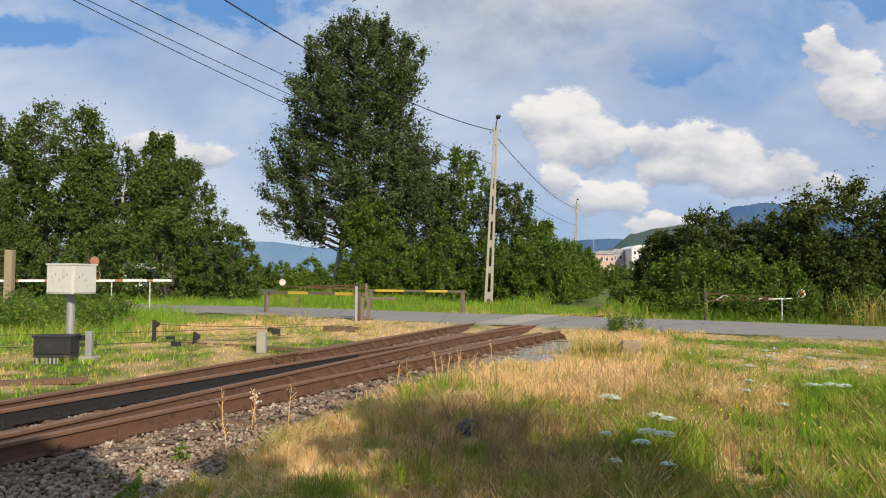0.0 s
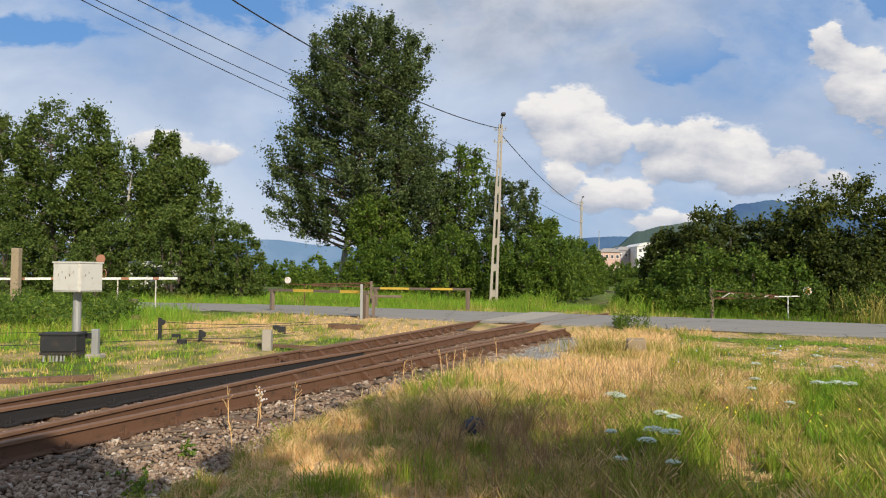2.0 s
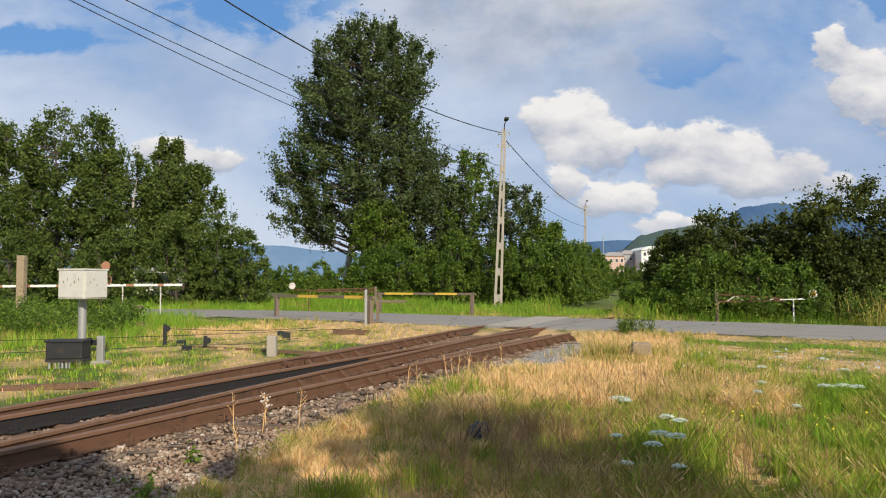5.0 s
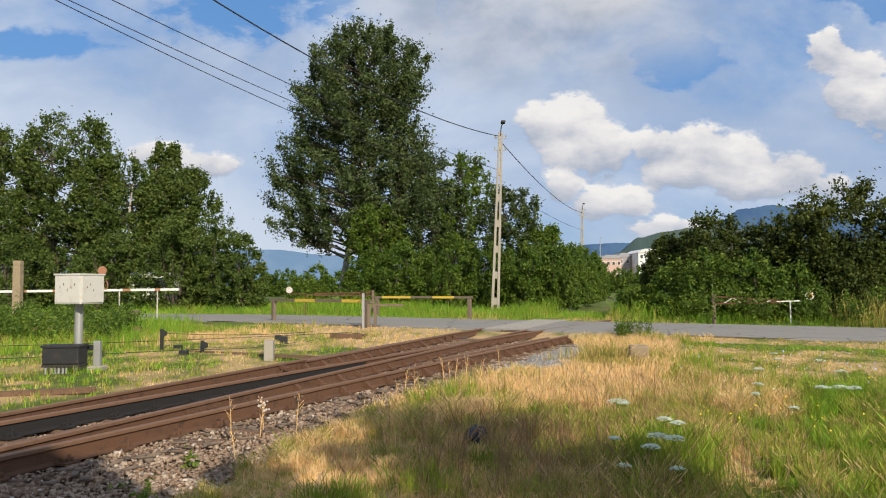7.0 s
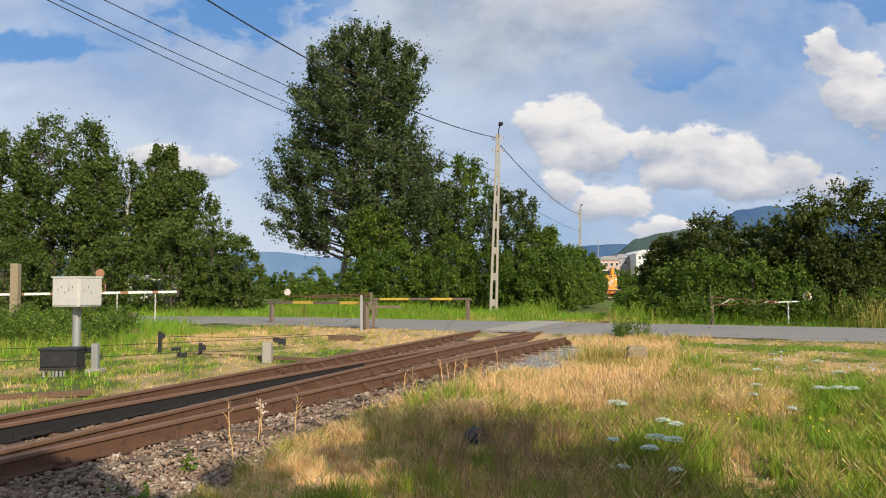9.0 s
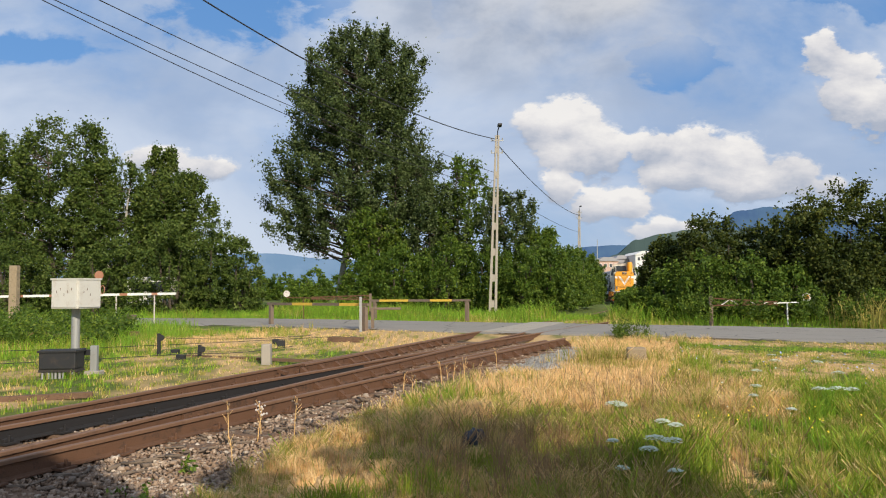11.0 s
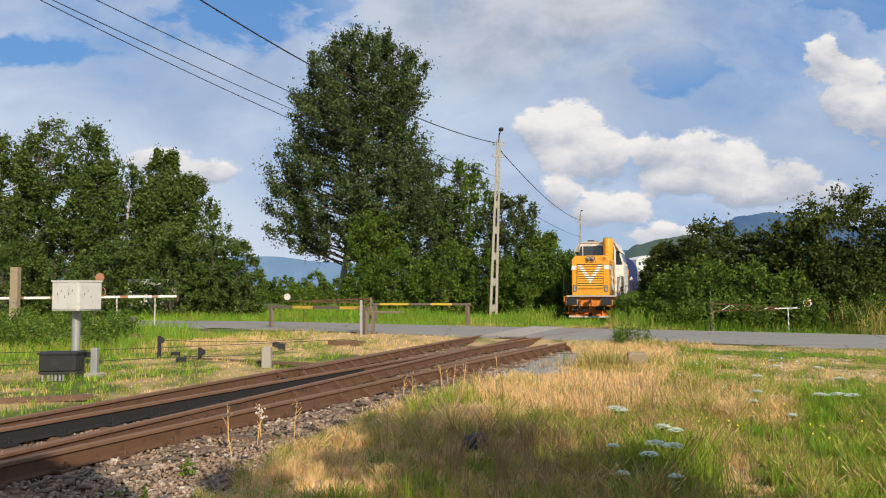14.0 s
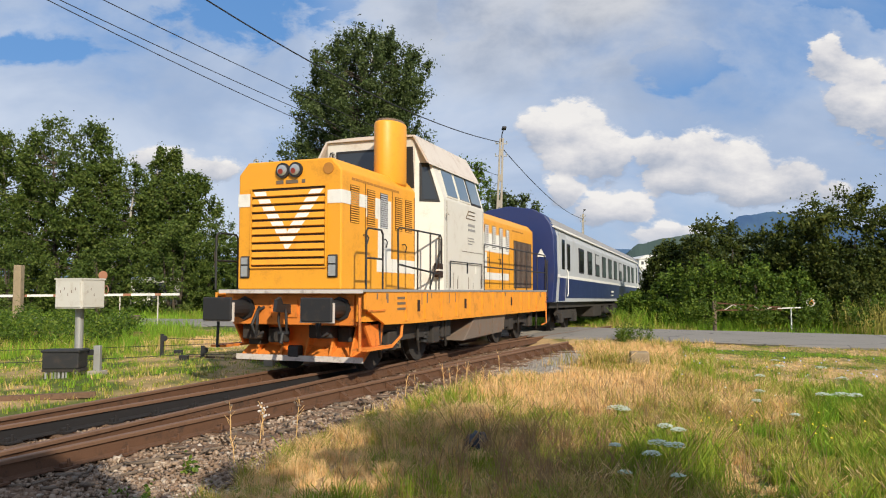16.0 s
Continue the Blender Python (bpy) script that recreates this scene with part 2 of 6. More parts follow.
M["brownstem"] = leafy("brown grass stalks", (0.13, 0.07, 0.035), (0.30, 0.18, 0.09), (0.52, 0.35, 0.18))
M["olive"] = leafy("half dry grass", (0.11, 0.10, 0.022), (0.40, 0.35, 0.075), (0.76, 0.61, 0.21))


def ground_mat():
    m, n, co = start("soil and thatch")
    a = n.add("ShaderNodeAttribute", {"attribute_name": "dryness"}).outputs["Fac"]
    big = n.noise(co, 0.9, 6, 0.6)
    small = n.noise(co, 22, 5, 0.65)
    fib = n.noise(co, 90, 3, 0.6)
    dry = n.mix(small, (0.36, 0.235, 0.11), (0.68, 0.47, 0.23))
    wet = n.mix(small, (0.055, 0.080, 0.016), (0.16, 0.20, 0.038))
    k = n.step(n.math("ADD", a, n.math("MULTIPLY", n.math("SUBTRACT", big, 0.5), 0.9)), 0.30, 0.70)
    col = n.mix(k, wet, dry)
    col = n.mix(n.step(n.math("MULTIPLY", small, fib), 0.32, 0.42), col, (0.16, 0.105, 0.06))
    finish(n, col, 0.95, 0.0, n.math("ADD", small, n.math("MULTIPLY", fib, 0.5)), 0.03, 0.2)
    return m


def asphalt_mat():
    m, n, co = start("old asphalt")
    big = n.noise(co, 0.5, 5, 0.6)
    grit = n.noise(co, 70, 3, 0.7)
    col = n.mix(big, (0.27, 0.245, 0.21), (0.36, 0.33, 0.285))
    col = n.mix(n.math("MULTIPLY", grit, 0.5), col, (0.10, 0.095, 0.09))
    crack = n.add("ShaderNodeTexVoronoi", {"feature": "DISTANCE_TO_EDGE"}, Vector=co, Scale=0.45).outputs[0]
    col = n.mix(n.math("MULTIPLY", n.step(crack, 0.012, 0.0), 0.8), col, (0.06, 0.055, 0.05))
    finish(n, col, 0.9, 0.0, grit, 0.006, 0.25)
    return m


def stone_mat():
    m, n, co = start("ballast stone")
    rnd = n.add("ShaderNodeNewGeometry").outputs["Random Per Island"]
    g = n.noise(co, 30, 4)
    col = n.ramp(rnd, [(0.0, (0.20, 0.125, 0.08)), (0.4, (0.33, 0.235, 0.16)), (0.85, (0.45, 0.345, 0.255)), (1.0, (0.66, 0.57, 0.46))])
    dirt = n.step(n.noise(co, 1.4, 4, 0.6), 0.42, 0.66)
    col = n.mix(n.math("MULTIPLY", dirt, 0.6), col, (0.22, 0.135, 0.08))
    finish(n, n.mix(n.math("MULTIPLY", g, 0.4), col, (0.16, 0.10, 0.065)), 0.9, 0.0, g, 0.004, 0.3)
    return m


def hill_mat(name, a, b):
    m, n, co = start(name)
    finish(n, n.mix(n.step(n.noise(co, 0.012, 6), 0.4, 0.6), a, b), 1.0, spec=0.0)
    return m


M["ground"], M["asphalt"], M["stone"] = ground_mat(), asphalt_mat(), stone_mat()
# haze is painted into the hill colours, bluer and paler with distance
M["hill_near"] = hill_mat("wooded hillside with haze tint", (0.056, 0.084, 0.082), (0.078, 0.105, 0.095))
M["hill_far"] = hill_mat("distant hills tinted blue for haze", (0.050, 0.095, 0.20), (0.065, 0.12, 0.22))
M["hill_blue"] = hill_mat("distant hills tinted pale for haze", (0.12, 0.20, 0.33), (0.14, 0.22, 0.35))


# ---- mesh helpers ----
def box(bm, x0, x1, y0, y1, z0, z1, bevel=0.0):
    vs = [bm.verts.new((x, y, z)) for x in (x0, x1) for y in (y0, y1) for z in (z0, z1)]
    fs = [bm.faces.new([vs[i] for i in q]) for q in ((0, 1, 3, 2), (4, 6, 7, 5), (0, 4, 5, 1), (2, 3, 7, 6), (0, 2, 6, 4), (1, 5, 7, 3))]
    if bevel:
        es = {e for f in fs for e in f.edges}
        bmesh.ops.bevel(bm, geom=list(es), offset=bevel, segments=2, affect="EDGES", profile=0.5)
    return fs


def prism(bm, outline, a, b, axis="y", bevel=0.0):
    """An outline in the plane across the axis, drawn out from a to b."""
    def at(p, q, d):
        return (p, d, q) if axis == "y" else (d, p, q) if axis == "x" else (p, q, d)
    lo = [bm.verts.new(at(p, q, a)) for p, q in outline]
    hi = [bm.verts.new(at(p, q, b)) for p, q in outline]
    k = len(outline)
    fs = [bm.faces.new(lo[::-1]), bm.faces.new(hi)]
    fs += [bm.faces.new((lo[i], lo[(i + 1) % k], hi[(i + 1) % k], hi[i])) for i in range(k)]
    if bevel:
        es = {e for f in fs for e in f.edges}
        bmesh.ops.bevel(bm, geom=list(es), offset=bevel, segments=2, affect="EDGES", profile=0.5)
    bmesh.ops.recalc_face_normals(bm, faces=bm.faces)


def tube(bm, points, radii, sides=8):
    """A round bar through points; radii one number or one a point."""
    pts = [Vector(p) for p in points]
    if not isinstance(radii, (list, tuple)):
        radii = [radii] * len(pts)
    rings = []
    for i, p in enumerate(pts):
        d = (pts[min(i + 1, len(pts) - 1)] - pts[max(i - 1, 0)]).normalized()
        a = d.orthogonal().normalized() if i == 0 else (a - d * a.dot(d)).normalized()
        b = d.cross(a)
        rings.append([bm.verts.new(p + (a * math.cos(t) + b * math.sin(t)) * radii[i]) for t in (2 * math.pi * j / sides for j in range(sides))])
    for r, q in zip(rings, rings[1:]):
        for j in range(sides):
            bm.faces.new((r[j], r[(j + 1) % sides], q[(j + 1) % sides], q[j]))
    bm.faces.new(rings[0][::-1])
    bm.faces.new(rings[-1])


def bar(bm, p, q, w, h=None):
    """A square bar from p to q."""
    p, q, h = Vector(p), Vector(q), h or w
    d = (q - p).normalized()
    a = d.cross(Vector((0, 0, 1)))
    a = a.normalized() if a.length > 1e-3 else Vector((1, 0, 0))
    b = a.cross(d)
    c = [[bm.verts.new(e + a * sx * w / 2 + b * sy * h / 2) for sx, sy in ((-1, -1), (1, -1), (1, 1), (-1, 1))] for e in (p, q)]
    bm.faces.new(c[0][::-1]), bm.faces.new(c[1])
    for i in range(4):
        bm.faces.new((c[0][i], c[0][(i + 1) % 4], c[1][(i + 1) % 4], c[1][i]))


def disc(bm, centre, normal, r, t, sides=20):
    c, nn = Vector(centre), Vector(normal).normalized()
    tube(bm, [c, c + nn * t], r, sides)


def part(name, bm, material, parent=None, label="", smooth=False):
    """Links a bmesh as one mesh object under a thing or part."""
    me = bpy.data.meshes.new(name)
    bm.normal_update()
    bm.to_mesh(me)
    bm.free()
    if smooth:
        me.shade_smooth()
    me.materials.append(material)
    ob = new(name, me)
    ob.parent = parent
    if label:
        tagged(ob, label)
    return ob


def arrays(name, verts, faces, material, parent=None):
    """A mesh object from numpy arrays; faces all of one length."""
    me = bpy.data.meshes.new(name)
    verts, faces = np.asarray(verts, np.float32), np.asarray(faces, np.int32)
    k = faces.shape[1]
    me.vertices.add(len(verts))
    me.vertices.foreach_set("co", verts.ravel())
    me.loops.add(faces.size)
    me.loops.foreach_set("vertex_index", faces.ravel())
    me.polygons.add(len(faces))
    me.polygons.foreach_set("loop_start", np.arange(0, faces.size, k, dtype=np.int32))
    me.update(calc_edges=True)
    me.materials.append(material)
    ob = new(name, me)
    ob.parent = parent
    return ob


def thing(name, label, category, group="", at=(0, 0, 0), turn=0.0):
    ob = new(name)
    ob.empty_display_size = 0.2
    ob.matrix_basis = pose(*at, 0, 0, turn)
    return tagged(ob, label, category, group)


def box_part(name, dims, material, parent, label="", bevel=0.0):
    bm = bmesh.new()
    box(bm, *dims, bevel)
    return part(name, bm, material, parent, label)


def bars_part(name, segs, w, material, parent, label=""):
    bm = bmesh.new()
    for p, q in segs:
        bar(bm, p, q, w)
    return part(name, bm, material, parent, label)


# ---- the plan: along the track (s away from the viewer, o to its right) ----
TURN = radians(20.2)
FW, NR = (math.sin(TURN), math.cos(TURN)), (math.cos(TURN), -math.sin(TURN))
ORG = (-2.581 - 0.10 * NR[0], 11.196 - 0.10 * NR[1])


def track_off(s):
    """Offset of the main track's middle: straight here, then a wide curve to the left."""
    return float(track_mid(np.asarray(float(s))))


def track_mid(s):
    s = np.asarray(s, float)
    return 0.30 * np.clip(s / 22, 0, 1) - 0.00155 * np.maximum(s - 28, 0) ** 2 - 0.0011 * np.maximum(s - 80, 0) ** 2


def dip(s):
    """The line falls a little beyond the road."""
    return np.interp(s, (0, 12, 21, 30, 47, 60, 100, 230), (0, 0, -0.10, -0.20, -0.32, -0.40, -0.50, -0.55))


def on(s, o, z=0.0):
    return Vector((ORG[0] + FW[0] * s + NR[0] * o, ORG[1] + FW[1] * s + NR[1] * o, z))


def to_track(x, y):
    dx, dy = x - ORG[0], y - ORG[1]
    return dx * FW[0] + dy * FW[1], dx * NR[0] + dy * NR[1]


def branch(s):
    """Offset of the branch track's middle."""
    return 0.79 + 0.095 * s + 0.0012 * s * s if s > -34 else -1.05


ROAD_NEAR = ((-60, 43.5), (-14.2, 31.6), (-11.1, 30.6), (-6.6, 28.6), (-2.6, 25.9), (-0.4, 24.4), (3.5, 22.1), (5.9, 21.0), (7.5, 19.8), (10.5, 17.9), (18, 13.4), (45, -2))
ROAD_FAR = ((-60, 49), (-14.3, 37.2), (-8.4, 35.8), (-3.8, 33.4), (0.4, 30.8), (2.5, 29.6), (4.7, 28.6), (7.4, 27.1), (9.9, 25.7), (13.8, 23.3), (21, 19), (48, 3))


def edge_y(line, x):
    return np.interp(x, [p[0] for p in line], [p[1] for p in line])


def fbm(x, y, scale, seed=0.0):
    """Cheap smooth noise in numpy, about -1 to 1."""
    v = 0
    for k, (a, b, c) in enumerate(((1.0, 0.37, 1.3), (-0.63, 0.91, 4.1), (1.71, -1.13, 2.2), (0.83, 2.07, 0.4), (-2.3, 1.4, 5.0), (3.1, 2.6, 0.9))):
        v = v + np.sin((a * x + b * y) * scale + c + seed * (k + 1.7)) / (1 + 0.45 * k)
    return v / 2.2


def ground_z(x, y):
    x, y = np.asarray(x, float), np.asarray(y, float)
    s, o = to_track(x, y)
    z = -0.17 + 0.035 * fbm(x, y, 0.9) + 0.015 * fbm(x, y, 3.1, 2.0)
    bed = np.clip(1 - np.maximum(np.abs(o - 0.4) - 2.0, 0) / 1.2, 0, 1)
    z = z * (1 - bed) + bed * (-0.245)
    d = np.maximum(edge_y(ROAD_NEAR, x) - y, y - edge_y(ROAD_FAR, x))
    k = np.clip(1 - d / 1.5, 0, 1)
    z = z * (1 - k) + k * (-0.07)
    buried = (y > edge_y(ROAD_FAR, x)) & (np.abs(o - track_mid(s)) < 3.2) & (y < 110)
    z = np.where(buried, -0.05 + 0.02 * fbm(x, y, 1.7), z)
    z = z + np.where(y > edge_y(ROAD_FAR, x), dip(s) * np.clip(1 - (np.abs(o - track_mid(s)) - 4) / 6, 0, 1), 0)
    far = np.clip((y - edge_y(ROAD_FAR, x) - 1.5) / 6, 0, 1)
    z = z + far * 0.12 * (np.abs(o - track_mid(s)) > 3.0)
    return np.where(np.hypot(x, y) > 120, -0.05, z)


def dryness(x, y):
    """0 green, 1 straw."""
    x, y = np.asarray(x, float), np.asarray(y, float)
    s, o = to_track(x, y)
    v = np.full(np.shape(x), 0.18)
    near_side = y < edge_y(ROAD_NEAR, x)
    o = np.where(o > 3.0, o + 0.55 * fbm(x, y, 1.6, 6.0), o)
    right = near_side & (o > 1.5)
    v = np.where(right & (o < 5.6), np.where(s > -1.0, 0.88, 0.70), v)
    v = np.where(right & (o < 3.3) & (s < 0.5), 0.50, v)
    v = np.where(right & (o >= 5.6) & (s > 1.5) & (s < 9), np.where(s > 3.4, 0.50, 0.43), v)
    v = np.where(right & (o >= 6.0) & (s <= 1.5), 0.38, v)
    v = np.where(right & (edge_y(ROAD_NEAR, x) - y < 1.3), 0.60, v)
    v = np.where(right & (o > 5.4) & (o < 7.0) & (s < 3.5), 0.57, v)
    v = np.where(~near_side & (np.abs(o - 0.5) < 5) & (y - edge_y(ROAD_FAR, x) < 5), 0.44, v)
    v = np.where(near_side & (np.abs(o - 0.7) < 1.9), 0.75, v)
    left = near_side & (o < -1.0)
    v = np.where(left, 0.45, v)
    v = np.where(left & (o < -6.5 - 0.15 * s) & (s > -1), 0.18, v)
    v = np.where(left & (s > 2) & (s < 6) & (o < -3.5), 0.40, v)
    v = np.where(left & (s > 7) & (o > -9), 0.68, v)
    return np.clip(v + np.where(o > 5.6, 0.12, 0.22) * fbm(x, y, 1.1, 3.0) + 0.20 * fbm(x, y, 3.4, 1.0), 0, 1)


def build_ground():
    xs = np.unique(np.concatenate([np.linspace(-16, 18, 171), np.linspace(-60, 60, 61), np.array([-4000, -1500, -600, -250, -120, 120, 250, 600, 1500, 4000])]))
    ys = np.unique(np.concatenate([np.linspace(1, 45, 221), np.linspace(-20, 140, 65), np.array([-2000, -500, -120, -50, 200, 350, 700, 1500, 4500])]))
    X, Y = np.meshgrid(xs, ys)
    Z = ground_z(X, Y)
    v = np.stack([X, Y, Z], -1).reshape(-1, 3)
    w = len(xs)
    i = (np.arange(len(ys) - 1)[:, None] * w + np.arange(w - 1)[None]).ravel()
    ob = arrays("ground", v, np.stack([i, i + 1, i + w + 1, i + w], 1), M["ground"])
    at = ob.data.attributes.new("dryness", "FLOAT", "POINT")
    at.data.foreach_set("value", dryness(v[:, 0], v[:, 1]).astype(np.float32))
    ob.data.shade_smooth()
    tagged(ob, "rough ground of dry straw, soil and green patches", "ground", kind="structure")


def build_road():
    xs = np.linspace(-58, 44, 103)
    bm = bmesh.new()
    rows = []
    for x in xs:
        a, b = float(edge_y(ROAD_NEAR, x)), float(edge_y(ROAD_FAR, x))
        wob = 0.10 * math.sin(x * 2.3) + 0.07 * math.sin(x * 5.1 + 1)
        rows.append([bm.verts.new((x, a + (b - a) * k + (wob if k == 0 else -wob if k == 1 else 0), -0.005 if 0 < k < 1 else -0.03)) for k in (0, 0.06, 0.35, 0.65, 0.94, 1)]
                    + [bm.verts.new((x, b, -0.15)), bm.verts.new((x, a, -0.15))])
    for r, q in zip(rows, rows[1:]):
        for j in range(8):
            bm.faces.new((r[j], q[j], q[(j + 1) % 8], r[(j + 1) % 8]))
    bmesh.ops.recalc_face_normals(bm, faces=bm.faces)
    tagged(part("road", bm, M["asphalt"], smooth=False), "narrow worn grey asphalt road over the crossing", "road", kind="structure")


def rail_profile(h=0.17):
    return [(-0.065, -h), (0.065, -h), (0.065, -h + 0.012), (0.012, -h + 0.03), (0.010, -0.045), (0.034, -0.035), (0.036, -0.006), (0.028, 0), (-0.028, 0), (-0.036, -0.006), (-0.034, -0.035), (-0.010, -0.045), (-0.012, -h + 0.03), (-0.065, -h + 0.012)]


def lay_rail(name, offs, s0, s1, step, material, parent, label="", h=0.17, drop=False):
    prof = rail_profile(h)
    bm = bmesh.new()
    ss = np.arange(s0, s1 + step / 2, step)
    rings = []
    for s in ss:
        d = (offs(s + 0.05) - offs(s - 0.05)) / 0.1
        nx = Vector((NR[0] - FW[0] * d, NR[1] - FW[1] * d, 0)).normalized()
        c = on(s, offs(s), float(dip(s)) if drop else 0.0)
        rings.append([bm.verts.new(c + nx * a + Vector((0, 0, b))) for a, b in prof])
    for r, q in zip(rings, rings[1:]):
        for j in range(len(prof)):
            bm.faces.new((r[j], r[(j + 1) % len(prof)], q[(j + 1) % len(prof)], q[j]))
    bm.faces.new(rings[0])
    bm.faces.new(rings[-1][::-1])
    bmesh.ops.recalc_face_normals(bm, faces=bm.faces)
    ob = part(name, bm, material, parent, label)
    ob.data.materials.append(M["railtop"])
    for p in ob.data.polygons:
        if p.center.z > -0.024 + float(dip(to_track(p.center.x, p.center.y)[0])) * drop:
            p.material_index = 1
    return ob




def build_track():
    t = thing("main_track", "rusty railway track with timber sleepers, curving away past the crossing", "railway track")
    main_l, main_r = (lambda s: track_off(s) - 0.75), (lambda s: track_off(s) + 0.75)
    for nm, f in (("rail", main_l), ("rail", main_r)):
        lay_rail(nm, f, -40, 10, 1.0, M["rust"], t, "brown rusted steel rail")
        lay_rail(nm, f, 10, 240, 2.5, M["rust"], t, "brown rusted steel rail", drop=True)
    b = thing("branch_track", "rusty branch track joining the main track at a turnout", "railway track")
    lay_rail("rail", lambda s: branch(s) - 0.72, -16, 2.75, 0.75, M["railgrey"], b, "dark grey turnout rail")
    lay_rail("rail", lambda s: branch(s) - 0.72, 2.75, 11, 0.75, M["rust"], b, "brown rusted steel rail")
    lay_rail("rail", lambda s: branch(s) + 0.72, -16, 10.25, 0.75, M["rust"], b, "brown rusted steel rail")
    lay_rail("rail", lambda s: branch(s) - 0.72, 11.0, 20, 1.0, M["rust"], b)
    lay_rail("check_rail", lambda s: branch(s) + 0.50 + 0.05 * max(0, 3.6 - s) ** 2 * -0.4, 3.0, 9.4, 0.4, M["rust"], b, "short check rail inside the running rail")
    lay_rail("check_rail", lambda s: -0.58, 2.2, 9.4, 0.4, M["rust"], t, "short check rail bolted inside the running rail")
    # chairs and braces between check rail and rail
    for i in range(11):
        s = 1.6 + 0.72 * i
        for o, w in ((-0.66, 0.10), (branch(s) + 0.61, 0.10)):
            bm = bmesh.new()
            c = on(s, o)
            d = Vector((NR[0], NR[1], 0)) * w
            bar(bm, c - d + Vector((0, 0, -0.05)), c + d + Vector((0, 0, -0.10)), 0.09, 0.06)
            part("rail_brace", bm, M["rust"], t)
    # sleepers, long ones under the turnout
    mesh_cache = {}
    rng = random.Random(4)
    s = -14.0
    while s < 10.4:
        o0, o1 = -1.32, max(1.32, branch(s) + 1.22) + rng.uniform(-0.22, 0.30)
        bm = bmesh.new()
        box(bm, o0, o1, -0.12, 0.12, -0.16, 0.0, 0.018)
        ob = part("sleeper", bm, M["sleeper"], t)
        p = on(s, 0, -0.168 - rng.uniform(0.0, 0.02))
        ob.matrix_basis = pose(p.x, p.y, p.z, 0, 0, -20.2 + rng.uniform(-2, 2))
        # chair plates on the sleeper
        for o in (-0.75, 0.75, branch(s) - 0.72, branch(s) + 0.72):
            if "plate" not in mesh_cache:
                bm = bmesh.new()
                box(bm, -0.16, 0.16, -0.08, 0.08, 0, 0.02)
                for sx in (-0.09, 0.09):
                    box(bm, sx - 0.025, sx + 0.025, -0.055, 0.055, 0.018, 0.055, 0.006)
                    tube(bm, [(sx * 1.3, 0, 0.01), (sx * 1.3, 0, 0.085)], 0.014, 6)
                me = bpy.data.meshes.new("chair_plate")
                bm.to_mesh(me)
                bm.free()
                me.materials.append(M["rust"])
                mesh_cache["plate"] = me
                dark = me.copy()
                dark.materials[0] = M["railgrey"]
                mesh_cache["dark_plate"] = dark
            pl = new("chair_plate", mesh_cache["dark_plate" if o < branch(s) - 0.5 and -1 < o and s < 2.75 and o != -0.75 else "plate"])
            pl.parent = t
            q = on(s, o, -0.168)
            pl.matrix_basis = pose(q.x, q.y, q.z, 0, 0, -20.2)
        # rail anchors: sloping wedges that brace the rails at the sleeper
        for o in (branch(s) + 0.72, 0.75, -0.58):
            if s > (2.0 if o < 0 else -0.4):
                if "wedge" not in mesh_cache:
                    bm = bmesh.new()
                    prism(bm, [(0.012, -0.165), (0.17, -0.165), (0.15, -0.13), (0.03, -0.05), (0.012, -0.05)], -0.045, 0.045)
                    me = bpy.data.meshes.new("rail_anchor")
                    bm.to_mesh(me)
                    bm.free()
                    me.materials.append(M["rust"])
                    mesh_cache["wedge"] = me
                w = new("rail_anchor", mesh_cache["wedge"])
                w.parent = t
                q = on(s, o, 0.0)
                w.matrix_basis = pose(q.x, q.y, q.z, 0, 0, -20.2 + rng.uniform(-6, 6))
        s += 0.62
    # joint bars at a few places
    for s, o in ((-2.4, 0.75), (5.2, -0.75), (1.2, branch(1.2) + 0.72)):
        bm = bmesh.new()
        c = on(s, o + 0.03, -0.09)
        d = Vector((FW[0], FW[1], 0)) * 0.3
        bar(bm, c - d, c + d, 0.03, 0.08)
        for k in (-0.2, -0.07, 0.07, 0.2):
            e = c + Vector((FW[0], FW[1], 0)) * k
            tube(bm, [e, e + Vector((NR[0], NR[1], 0)) * 0.05], 0.016, 6)
        part("fishplate", bm, M["rust"], t)


